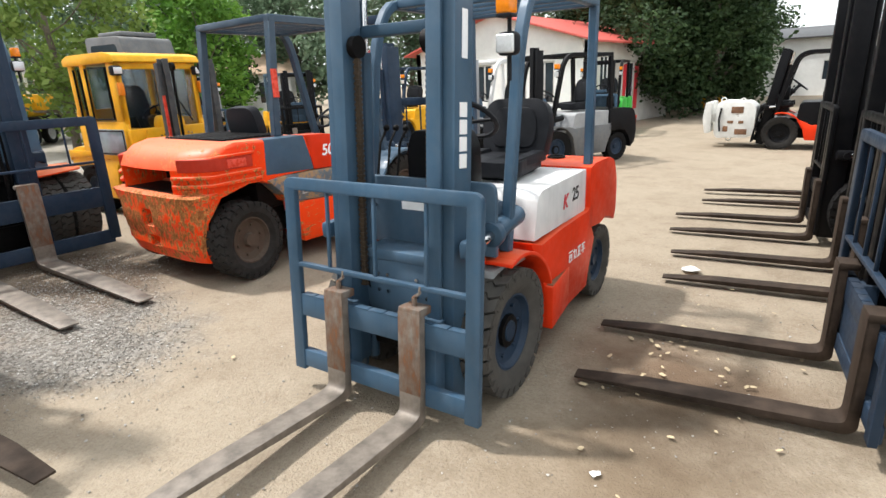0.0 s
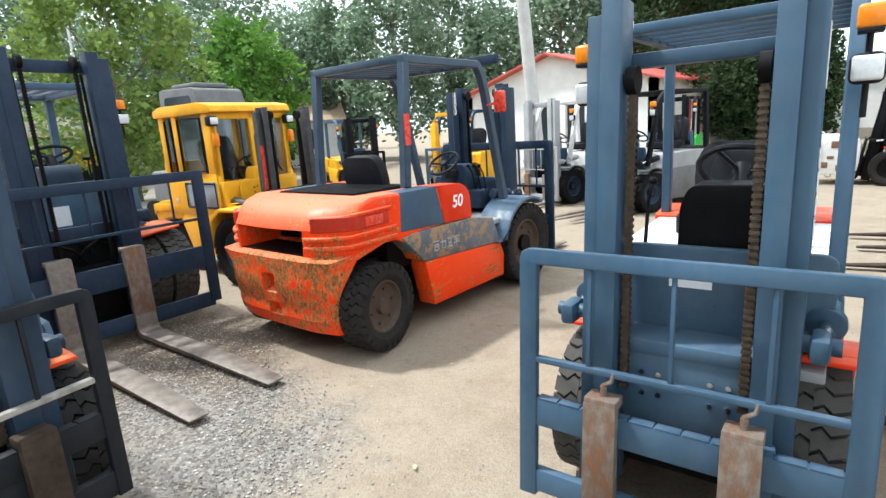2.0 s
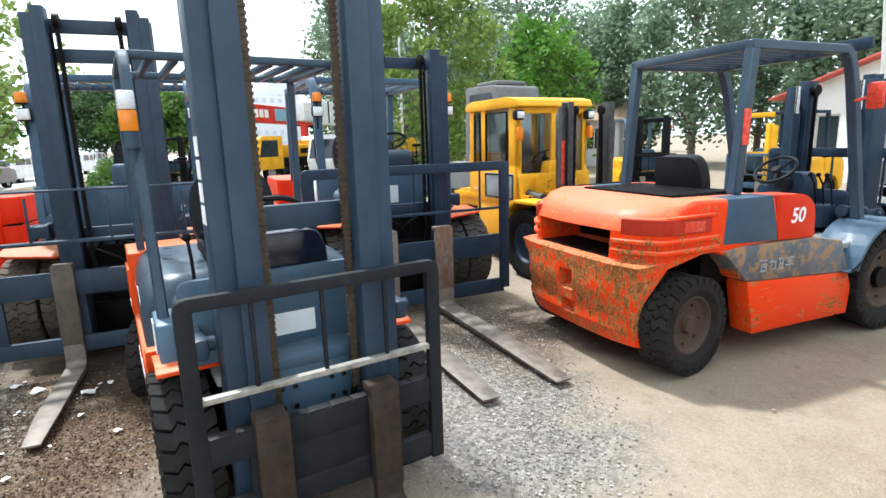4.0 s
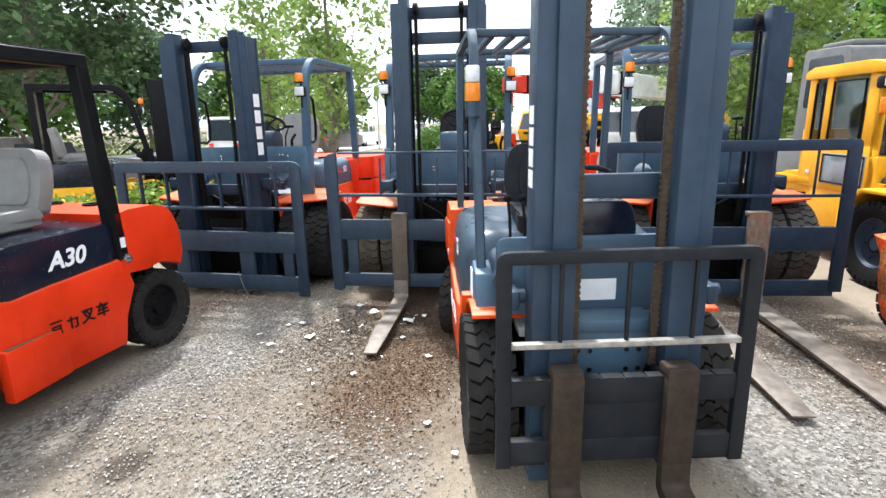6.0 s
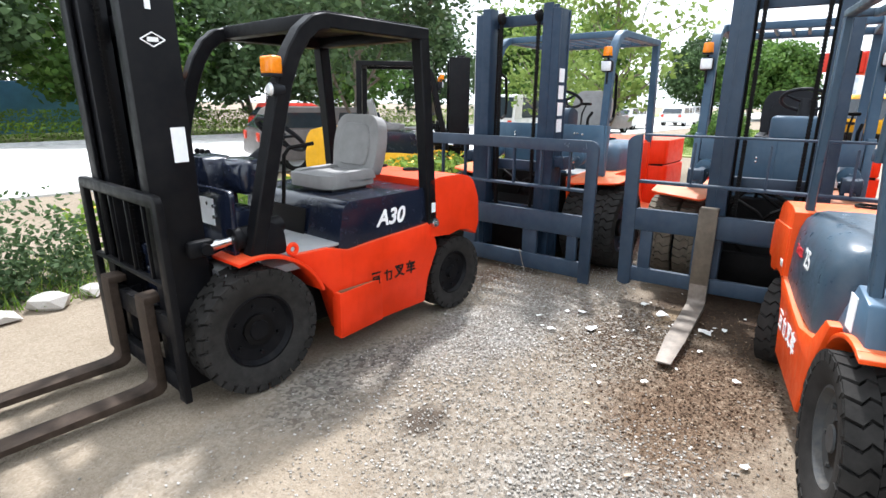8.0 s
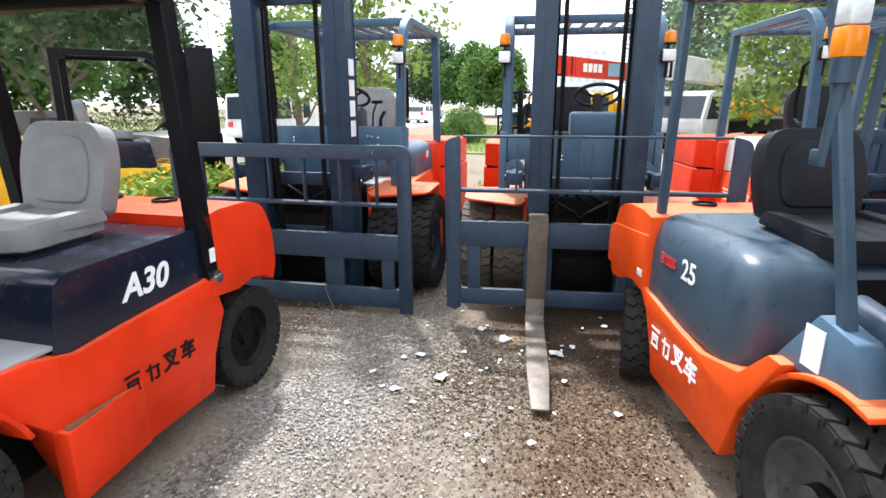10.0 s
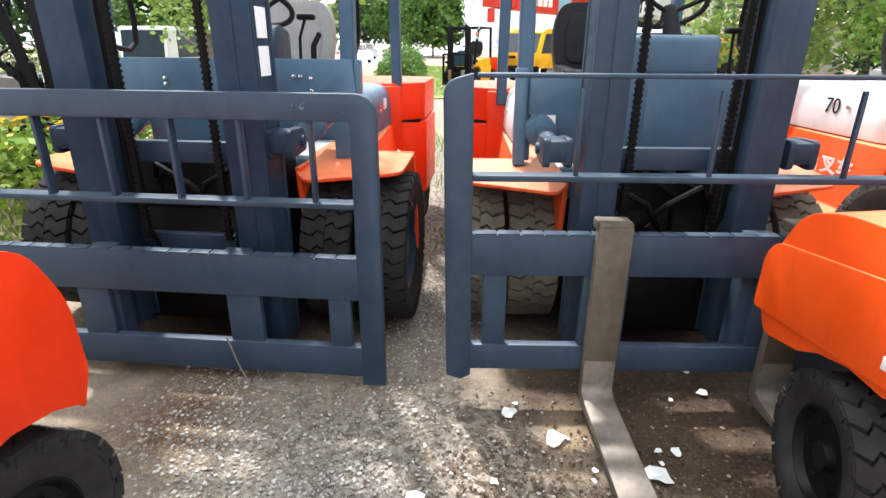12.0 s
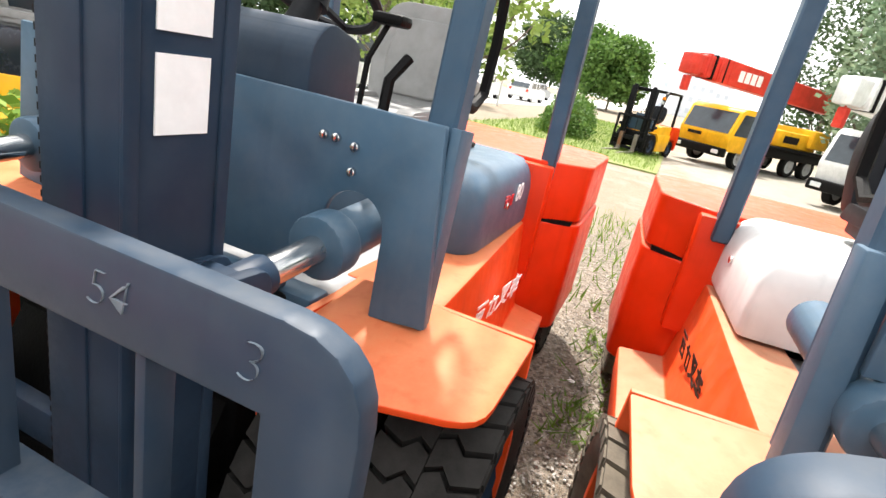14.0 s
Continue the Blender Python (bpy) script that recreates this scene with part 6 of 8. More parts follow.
        s.bar([(-2.60 + 0.48 * max(0, y / hw - 0.25) ** 2.6 + 0.055, sd * (y + 0.015), 1.09) for y in (0.48, 0.57, 0.66)] + [(-2.30, sd * 0.757, 1.105), (-1.98, sd * 0.759, 1.11)], 0.024, 0.034, 0.005, flat=Vector((0, 0, 1)))
        part("recess_brow", s, PEEL, cw)
        s = Shape()
        s.box((-2.25, sd * 0.762 - 0.004, 1.005), (-2.07, sd * 0.762 + 0.004, 1.075), 0.003)
        part("tail_lamp", s, RED_LENS, cw)
    vent = Shape()
    vent.box((-2.10, -0.5, 1.195), (-1.45, 0.5, 1.207), 0.003)
    v = part("top_vent", vent, GREASE, root)
    q = Shape()
    q.box((-0.012, -0.49, 0), (0.012, 0.49, 0.012), 0.003)
    slat = q.mesh("slat", GREASE)
    for i in range(15):
        part("slat", slat, None, v, "", pose(-2.08 + i * 0.043, 0, 1.206))
    for sd in (1, -1):
        s = Shape()
        s.prism([(-1.88, 0.885), (-1.33, 0.865), (-1.36, 1.0), (-1.42, 1.20), (-1.86, 1.20)], sd * 0.56, sd * 0.755, "y", 0.012)
        part("hood_side", s, PAINT["rail_blue"], root)
        s = Shape()
        s.prism(rounded([(-1.325, 0.866), (-0.93, 0.855), (-0.95, 1.10), (-1.06, 1.185), (-1.41, 1.198), (-1.355, 1.0)], [0, 0.03, 0.08, 0.10, 0, 0]), sd * 0.54, sd * 0.75, "y", 0.02, 3)
        part("hood_nose", s, PAINT["orange"], root)
        s = Shape()
        s.prism([(-1.70, 0.86), (-1.88, 0.84), (-1.64, 0.60), (-0.50, 0.54), (-0.62, 0.80), (-0.92, 0.85)], sd * 0.58, sd * 0.77, "y", 0.012)
        part("stripe_panel", s, STRIPE, root, "worn grey stripe with flaked paint")
        s = Shape()
        s.prism([(-1.63, 0.595), (-1.56, 0.30), (-1.54, 0.19), (-0.46, 0.19), (-0.44, 0.40), (-0.50, 0.535)], sd * 0.58, sd * 0.765, "y", 0.012)
        part("side_panel", s, PEEL_SIDE, root)
        s = Shape()
        pts = [(-0.62, 0.56)] + [(0.50 * math.cos(radians(d)), 0.42 + 0.50 * math.sin(radians(d))) for d in range(165, 55, -12)]
        inner_pts = [(0.47 * math.cos(radians(d)), 0.42 + 0.47 * math.sin(radians(d))) for d in range(57, 168, 12)]
        s.prism(pts + inner_pts + [(-0.58, 0.54)], sd * 0.44, sd * 0.82, "y", 0.008)
        part("fender", s, PAINT["slate"], root)
    s = Shape()
    s.box((-0.92, -0.56, 0.50), (-0.30, 0.56, 0.62), 0.01)
    part("footwell", s, GREASE, root)
    s = Shape()
    s.box((-1.9, -0.60, 0.55), (-1.0, 0.60, 0.98), 0.03)
    part("engine_cover", s, GREASE, root)
    writing("50", 0.15, WHITE_INK, root, on_side(-1.14, -0.753, 1.03, False), "model_number", 0.15, 0.003)
    glyph_bars(4, 0.09, FADED_INK, root, on_side(-1.35, -0.773, 0.70, False), 1.0)
    s = Shape()
    s.tube([(-0.42, -0.62, 1.85), (-0.36, -0.72, 1.88)], 0.012, 6)
    s.box((-0.40, -0.80, 1.78), (-0.35, -0.68, 1.98), 0.02)
    part("mirror", s, RED_LENS, root, "orange-red backed mirror")
    s = Shape()
    s.box((-1.585, -0.605, 1.55), (-1.52, -0.600, 1.80), 0)
    part("reflector_tape", s, RED_LENS, root)


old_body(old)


# yellow truck with the glazed cab
yellow = forklift(at(-7.0, 4.02, 10), "yellow forklift with enclosed glazed cab", **big(cw_end=-2.12, cw_top=0.95, L=1.72, hood_box=(-0.7, -1.4, 0.7, 0.92), big_body=False, seat=VINYL_BLACK, body="yellow", cw="yellow", hood="yellow", half=0.80, flank_half=0.55, guard_on=False, mast="gunmetal", rack="black", mast_top=1.98, rail=0.075, mast_depth=(-0.04, 0.03), cross=(0.5, 1.0), mast_x=0.15, mast_half=0.40, style="frame", rack_x=0.36, rack_half=0.5, rack_bot=0.1, rack_top=1.1, hood_half=0.5, cw_half=0.55, g_half=0.4, lamps=None, dusty=False, column=True, cowl="yellow", cowl_half=0.4, cowl_top=1.2, cowl_x=-0.3, fender=False, tilt_z=0.9))


def cab(root):
    x0, x1, w, z0, z1 = -0.50, -1.64, 0.56, 0.80, 2.02
    pa = PAINT["yellow"]
    s = Shape()
    s.prism(rounded([(x1 - 0.05, z1), (x0 + 0.10, z1), (x0 + 0.06, z1 + 0.09), (x0 - 0.15, z1 + 0.13), (x1 + 0.1, z1 + 0.13), (x1 - 0.05, z1 + 0.08)], 0.03), -w - 0.03, w + 0.03, "y", 0.03, 3)
    part("cab_roof", s, pa, root)
    for sd in (1, -1):
        side = part("cab_side", Shape().prism([(x1, z0), (x0 + 0.16, z0), (x0 + 0.02, 1.30), (x1, 1.30)], sd * (w - 0.05), sd * w, "y", 0.008), pa, root)
        for a_, b_ in ((x1, x1 + 0.12), (x1 + 0.31, x1 + 0.42), (x0 - 0.17, x0 + 0.03)):
            part("cab_post", Shape().box((a_, sd * (w - 0.05), 1.29), (b_, sd * w, z1 + 0.01), 0.012) if sd > 0 else Shape().box((a_, -w, 1.29), (b_, -w + 0.05, z1 + 0.01), 0.012), pa, side)
        for a_, b_ in ((x1 + 0.12, x1 + 0.31), (x1 + 0.42, x0 - 0.17)):
            part("cab_window", Shape().box((a_, sd * (w - 0.03) - 0.004, 1.30), (b_, sd * (w - 0.03) + 0.004, z1), 0), GLASS, side)
            f = Shape()
            f.tube([(a_ + 0.02, sd * (w + 0.002), 1.33), (b_ - 0.02, sd * (w + 0.002), 1.33), (b_ - 0.03, sd * (w + 0.002), z1 - 0.05), (a_ + 0.03, sd * (w + 0.002), z1 - 0.05)], 0.014, 6, True)
            part("window_seal", f, GREASE, side)
        f = Shape()
        f.box((x1 + 0.40, sd * w - 0.004, 0.86), (x0 - 0.05, sd * w + 0.004, 1.20), 0.002)
        part("lower_pane", f, SKY_PANE, side)
        f = Shape()
        f.tube([(x1 + 0.42, sd * (w + 0.004), 0.88), (x0 - 0.07, sd * (w + 0.004), 0.88), (x0 - 0.07, sd * (w + 0.004), 1.18), (x1 + 0.42, sd * (w + 0.004), 1.18)], 0.012, 6, True)
        part("window_seal", f, GREASE, side)
    f = Shape()
    for y in (-w, -0.03, w - 0.07):
        f.box((x0 - 0.03, y, 1.18), (x0 + 0.03, y + 0.07, z1 + 0.01), 0.012)
    f.box((x0 - 0.03, -w, z0), (x0 + 0.10, w, 1.20), 0.02)
    f.box((x0 - 0.03, -w, z1 - 0.08), (x0 + 0.03, w, z1 + 0.01), 0.01)
    front = part("cab_front", f, pa, root)
    for a_, b_ in ((-w + 0.07, -0.03), (0.04, w - 0.07)):
        part("windscreen", Shape().box((x0 - 0.006, a_, 1.20), (x0 + 0.006, b_, z1 - 0.08), 0), GLASS, front)
    f = Shape()
    f.tube([(x0 + 0.02, 0.40, 1.25), (x0 + 0.03, 0.22, 1.55), (x0 + 0.02, 0.12, 1.75)], 0.010, 6)
    part("wiper", f, GREASE, front)
    part("cab_rear", Shape().box((x1 - 0.02, -w, z0), (x1 + 0.02, w, 1.45), 0.01), pa, root)
    part("rear_window", Shape().box((x1 - 0.01, -w + 0.05, 1.45), (x1 + 0.0, w - 0.05, z1), 0), GLASS, root)
    for sd in (1, -1):
        f = Shape()
        f.box((x0 + 0.02, sd * w - 0.08, 1.86), (x0 + 0.12, sd * w + 0.06, 1.98), 0.03)
        lamp = part("head_lamp", f, VINYL_BLACK, root)
        f = Shape()
        f.box((x0 + 0.115, sd * w - 0.06, 1.88), (x0 + 0.13, sd * w + 0.04, 1.96), 0.02)
        part("lamp_lens", f, CLEAR_LENS, lamp)
        f = Shape()
        f.box((x0 + 0.03, sd * w - 0.02, 1.62), (x0 + 0.10, sd * w + 0.05, 1.78), 0.02)
        part("turn_signal", f, AMBER, root, "amber turn signal")
        f = Shape()
        f.prism([(-0.46, 0.42), (-0.40, 0.80), (-0.2, 0.92), (0.35, 0.92), (0.35, 0.89), (-0.18, 0.88), (-0.36, 0.76)], sd * 0.50, sd * 0.82, "y", 0.006)
        part("fender", f, pa, root)


cab(yellow)
s = Shape()
s.box((0.181, -0.40, 1.10), (0.185, -0.36, 1.60), 0)
part("reflector_tape", s, RED_LENS, yellow, "red reflective tape")


def excavator_cab(m):
    root = thing("excavator", m, "grey excavator with dark windows behind the yellow truck", "excavator")
    part("base", Shape().box((-0.9, -0.7, 0.12), (0.9, 0.7, 0.95), 0.06), PAINT["dull_grey"], root)
    for y in (-0.55, 0.55):
        q = Shape()
        q.prism(rounded([(-1.1, 0.0), (1.1, 0.0), (1.25, 0.2), (1.1, 0.42), (-1.1, 0.42), (-1.25, 0.2)], 0.1), y - 0.17, y + 0.17, "y", 0.02)
        part("track", q, GREASE, root)
    q = Shape()
    q.prism(rounded([(-0.6, 0.9), (0.55, 0.9), (0.62, 1.5), (0.40, 2.32), (-0.55, 2.34)], 0.08), -0.5, 0.5, "y", 0.05, 3)
    cab_ = part("cab", q, PAINT["dull_grey"], root)
    q = Shape()
    q.box((-0.40, -0.35, 2.34), (0.25, 0.35, 2.42), 0.03)
    part("roof_hatch", q, PAINT["dull_grey"], cab_)
    for y in (-0.503, 0.497):
        q = Shape()
        q.prism(rounded([(-0.45, 1.45), (0.42, 1.45), (0.28, 2.2), (-0.42, 2.2)], 0.06), y, y + 0.006, "y", 0)
        part("side_window", q, DARK_GLASS, cab_)
    q = Shape()
    q.prism([(0.612, 1.5), (0.43, 2.2), (0.418, 2.2), (0.598, 1.5)], -0.42, 0.42, "y", 0)
    part("windscreen", q, DARK_GLASS, cab_)


excavator_cab(at(-12.9, 5.65, 15) @ Matrix.Scale(1.2, 4))


# ---- plants ----
def leaf_material(name, dark, lite, trans=0.25):
    m, n, l, b = nodes_of(name)
    geo = n.new("ShaderNodeNewGeometry")
    col = mix(n, l, geo.outputs["Random Per Island"], dark, lite)
    col = mix(n, l, ramp(n, l, noise_node(n, l, 0.6, 4), 0.35, 0.7), col, tuple(c * 0.72 for c in dark))
    l.new(col, b.inputs["Base Color"])
    b.inputs["Roughness"].default_value = 0.6
    b.inputs["Specular IOR Level"].default_value = 0.2
    tr = n.new("ShaderNodeBsdfTranslucent")
    l.new(col, tr.inputs[0])
    mx = n.new("ShaderNodeMixShader")
    mx.inputs[0].default_value = trans
    l.new(b.outputs[0], mx.inputs[1]), l.new(tr.outputs[0], mx.inputs[2])
    l.new(mx.outputs[0], n["Material Output"].inputs[0])
    return m


LEAF = {
    "poplar": leaf_material("poplar_leaves", (0.15, 0.235, 0.14), (0.38, 0.48, 0.33), 0.5),
    "dark": leaf_material("dark_leaves", (0.048, 0.088, 0.036), (0.13, 0.20, 0.085), 0.35),
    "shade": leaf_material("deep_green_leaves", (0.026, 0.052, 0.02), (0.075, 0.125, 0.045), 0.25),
    "bright": leaf_material("bright_green_leaves", (0.09, 0.22, 0.03), (0.23, 0.41, 0.07), 0.38),
    "willow": leaf_material("willow_leaves", (0.17, 0.26, 0.055), (0.33, 0.43, 0.125), 0.4),
    "hedge": leaf_material("hedge_leaves", (0.10, 0.19, 0.025), (0.27, 0.38, 0.06), 0.3),
    "street": leaf_material("street_tree_leaves", (0.06, 0.135, 0.025), (0.18, 0.29, 0.07), 0.35),
}
BARK = plain("grey_bark", (0.17, 0.14, 0.11), 0.9, 0, 0.4, 9, 0.6)
FLOWER = plain("yellow_flower_petals", (0.75, 0.42, 0.02), 0.6, 0, 0.2, 20, 0.1)


def leaf_mesh(name, centres, size, material, rng, droop=0.0):
    """Many small pointed leaves, each two triangles, about the given centres."""
    n_ = len(centres)
    d = rng.normal(size=(n_, 3))
    d[:, 2] = d[:, 2] * 0.6 - droop
    d /= np.linalg.norm(d, axis=1, keepdims=True)
    o = np.cross(d, rng.normal(size=(n_, 3)))
    o /= np.linalg.norm(o, axis=1, keepdims=True) + 1e-9
    s = size * rng.uniform(0.6, 1.35, size=(n_, 1))
    v = np.stack([centres - d * s * 0.5, centres + o * s * 0.30, centres + d * s * 0.5, centres - o * s * 0.30], 1).reshape(-1, 3)
    me = bpy.data.meshes.new(name)
    me.vertices.add(len(v))
    me.vertices.foreach_set("co", v.astype(np.float32).ravel())
    me.loops.add(n_ * 4)
    me.loops.foreach_set("vertex_index", np.arange(n_ * 4, dtype=np.int32))
    me.polygons.add(n_)
    me.polygons.foreach_set("loop_start", np.arange(0, n_ * 4, 4, dtype=np.int32))
    me.update(calc_edges=True)
    me.materials.append(material)
    return me


def limb(s, p, q, r0, r1, rng, steps=5, wob=0.06):
    p, q = Vector(p), Vector(q)
    ln = (q - p).length
    pts = [p.lerp(q, i / steps) + Vector(rng.normal(size=3)) * wob * ln * (0 < i < steps) for i in range(steps + 1)]
    for i in range(steps):
        a, b = r0 + (r1 - r0) * i / steps, r0 + (r1 - r0) * (i + 1) / steps
        s.cyl(pts[i], pts[i] + (pts[i + 1] - pts[i]) * 1.06, a, b, 8)
    return pts


def tree(x, y, height, spread, kind, seed, leaves=5000, size=0.2, low=0.3, tall=False, trunk=0.14, lean=(0, 0), label="", name="tree", lumps=26):
    rng = np.random.default_rng(seed)
    root = thing(name, pose(x, y, fall(x)), label or "leafy green tree at the edge of the yard", "tree", "trees round the yard")
    s = Shape()
    top = Vector((lean[0], lean[1], height * 0.82))
    line = limb(s, (0, 0, -0.05), top, trunk, trunk * 0.25, rng, 7, 0.012)
    cents = []
    for i in range(lumps):
        u = low + (1 - low) * ((i + 0.5) / lumps)
        width = spread * (math.sin(math.pi * min(1, (u - low) / (1 - low) * 0.86 + 0.14)) ** 0.6)
        if tall:
            width = spread * (0.55 + 0.45 * math.sin(math.pi * ((u - low) / (1 - low) * 0.8 + 0.1)))
        q = i * 2.4 + rng.uniform(-0.5, 0.5)
        rad = width * rng.uniform(0.35, 0.95)
        foot = line[min(7, int(u * 7 * 0.9))]
        c = Vector((foot.x + rad * math.cos(q), foot.y + rad * math.sin(q), height * u))
        cents.append((c, spread * rng.uniform(0.24, 0.42)))
        if i % 2 == 0:
            limb(s, line[max(1, min(6, int((u - 0.12) * 7)))], c, trunk * 0.42 * (1.15 - u), trunk * 0.08, rng, 4, 0.05)
    part("trunk", s, BARK, root)
    per = leaves // lumps
    pts = []
    for c, r in cents:
        d = rng.normal(size=(per, 3))
        d /= np.linalg.norm(d, axis=1, keepdims=True)
        rr = r * rng.uniform(0.25, 1.0, size=(per, 1)) ** 0.55 * (1 + 0.35 * rng.normal(size=(per, 1)) * 0.6)
        pts.append(np.array(c) + d * rr * np.array([1, 1, 1.25 if tall else 0.8]))
    part("crown", leaf_mesh("crown", np.concatenate(pts), size, LEAF[kind], rng, 0.5 if kind == "willow" else 0.1), None, root)
    return root


def hedge(name, boxes, kind, seed, density, size, label, flowers=0, category="hedge"):
    """Clipped or wild bushes; boxes are (x, y, half length x, half length y, height)."""
    rng = np.random.default_rng(seed)
    pts = []
    for x, y, hx, hy, h in boxes:
        k = int(density * 4 * hx * hy + density * h * (hx + hy) * 2)
        p = rng.uniform(-1, 1, size=(k, 3))
        p[:, 2] = np.abs(p[:, 2]) ** 0.55
        if category == "bush":
            d_ = rng.normal(size=(k, 3))
            d_ /= np.linalg.norm(d_, axis=1, keepdims=True)
            p = d_ * rng.uniform(0.55, 1.1, size=(k, 1)) * (1 + 0.18 * np.sin(d_[:, :1] * 6 + x) * np.cos(d_[:, 1:2] * 5))
            p[:, 2] = np.abs(p[:, 2])
        wob = 1 + 0.12 * np.sin(p[:, 0] * 5 + x) + 0.1 * np.cos(p[:, 1] * 4 + y)
        pts.append(np.stack([x + p[:, 0] * hx * wob, y + p[:, 1] * hy * wob, p[:, 2] * h * (0.86 + 0.14 * wob) + np.array([fall(v) for v in x + p[:, 0] * hx * wob])], 1))
    pts = np.concatenate(pts)
    root = thing(name, pose(0, 0, 0), label, category, "", "")
    s = Shape()
    for x, y, hx, hy, h in boxes:
        for _ in range(int(3 + 3 * hx * hy)):
            a, b = rng.uniform(-0.8, 0.8, 2)
            s.tube([(x + a * hx, y + b * hy, -0.03 + fall(x + a * hx)), (x + a * hx + rng.normal() * 0.05, y + b * hy + rng.normal() * 0.05, h * 0.6 + fall(x + a * hx))], 0.012, 5)
    part("stems", s, BARK, root)
    part("foliage", leaf_mesh("foliage", pts, size, LEAF[kind], rng, -0.2), None, root)
    if flowers:
        f = pts[pts[:, 2] > np.quantile(pts[:, 2], 0.7)]
        f = f[rng.choice(len(f), min(flowers, len(f)), replace=False)] + np.array([0, 0, 0.04])
        part("flowers", leaf_mesh("flowers", f, 0.07, FLOWER, rng), None, root, "small yellow flowers")
    return root


for i in range(2, 15):
    q = radians(184 - i * 5.6)
    d = 33 + 3.5 * math.sin(i * 2.2)
    tree(-1 + d * math.cos(q), 1 + d * math.sin(q), 10.6 + 2.9 * math.sin(i * 1.7), 2.5 if i < 8 else 3.1, "poplar", 20 + i, 4300 if i < 7 else 9000, 0.30, 0.16, True, 0.2, label="tall poplar with grey-green leaves", lumps=40)
tree(-20.3, 10.4, 5.6, 2.5, "bright", 51, 6500, 0.22, 0.16, label="round bright green tree")
tree(-20.0, 6.0, 7.2, 2.6, "willow", 52, 8000, 0.22, 0.16, label="pale green willow with drooping leaves")
for k, (x, y, hgt, sp) in enumerate(((-8.5, 22.6, 8.5, 2.8), (-6.5, 24.2, 7.8, 2.3))):
    tree(x, y, hgt, sp, "shade", 240 + k, 32000, 0.17, 0.10, label="dark broadleaf tree hanging over the yard's end", trunk=0.22, lumps=36)
tree(-27.0, 13.5, 6.0, 3.0, "shade", 53, 5000, 0.3, 0.1)
for i, (x, y, hgt, sp) in enumerate([(-12.5, 30, 10, 4.2), (-10.5, 34, 11, 4.2), (-13.2, 38, 11, 4.5), (-15.5, 33, 10, 4), (3.5, 34, 10, 4.2), (-16.0, 62, 9, 4.5), (-1.0, 64, 7, 4.5)]):
    tree(x, y, hgt, sp, "shade", 60 + i, 22000, 0.33, 0.06, label="dark shady broadleaf tree", trunk=0.25, lumps=34)
ROADSIDE = [(-10.6, -10.2, 7.5, 3.4, "dark", 1), (-4.5, -24.5, 8, 4.0, "dark", 2), (-10.5, -26, 8.5, 4.4, "street", 3), (-17, -25, 8, 4.2, "dark", 4), (2, -25, 9, 4.4, "street", 5), 
            (-16.2, -6.2, 6.0, 1.9, "willow", 7), (-19.5, -10.0, 6.5, 2.0, "willow", 8), (-23, -24.5, 7.5, 3.8, "street", 6), (-30, -24, 7, 3.4, "dark", 9), (-38, -22, 7, 3.6, "street", 10), (-70, -9.5, 7.2, 4.6, "street", 11), (-78, -13.5, 8.4, 5.0, "street", 12), (-82, -20, 9.5, 5.5, "dark", 13), (-1.5, -26.0, 8, 4.0, "dark", 15),
            (-30, -12.5, 6.0, 2.2, "street", 14)]
for x, y, hgt, sp, kind, k in ROADSIDE:
    tree(x, y, hgt, sp, kind, 100 + k, 16000 if k == 1 else 2600 if kind == "willow" else (10500 if sp > 3.5 else 6500), 0.17 if k == 1 else 0.2 if kind == "willow" else (0.5 if x < -60 else (0.36 if y < -20 else 0.26)), 0.36 if k == 1 else 0.26, label="roadside tree with open green crown", trunk=0.15, lumps=30)
for i in range(6):
    tree(-52 - 3 * math.sin(i * 2), 7.5 + 5.0 * i, 12.5 + 2.5 * math.sin(i * 3), 3.6, "poplar" if i % 2 else "dark", 140 + i, 6500, 0.34, 0.08, True, 0.2, label="tall roadside poplar behind the cranes", lumps=36)
for k, x in enumerate((2.5, -4.5, -11, -18)):
    tree(x, -34 - 2 * (k % 2), 10 + (k % 3), 4.8, "dark", 180 + k, 8000, 0.36, 0.06, label="tall broadleaf tree far across the road", trunk=0.2, lumps=34)
hedge("hedge", [(-12, -23.6, 24, 0.6, 0.75)], "hedge", 7, 170, 0.10, "clipped yellow-green hedge along the road")
hedge("hedge", [(-12, -25.4, 24, 0.9, 1.15)], "hedge", 8, 130, 0.11, "second clipped hedge behind the road")
hedge("bush", [(-1.4, -5.6, 1.5, 0.5, 0.80), (0.8, -5.7, 1.2, 0.55, 0.85), (2.6, -5.4, 1.4, 0.6, 0.8)], "dark", 9, 1500, 0.06, "small-leaved green bush beside the road", 0, "bush")
hedge("flower_bed", [(-4.6, -5.9, 1.6, 0.55, 0.62), (-7.2, -5.6, 1.3, 0.55, 0.78), (-9.2, -5.2, 0.9, 0.5, 0.72)], "hedge", 10, 330, 0.10, "wild green plants with yellow flowers", 260, "flowers")
hedge("bush", [(-24.5, -5.3, 1.3, 0.9, 1.2), (-27.5, -5.8, 1.8, 1.0, 1.3), (-32, -6.2, 2.4, 1, 1.2)], "street", 11, 330, 0.12, "dense green bush on the roadside verge", 0, "bush")


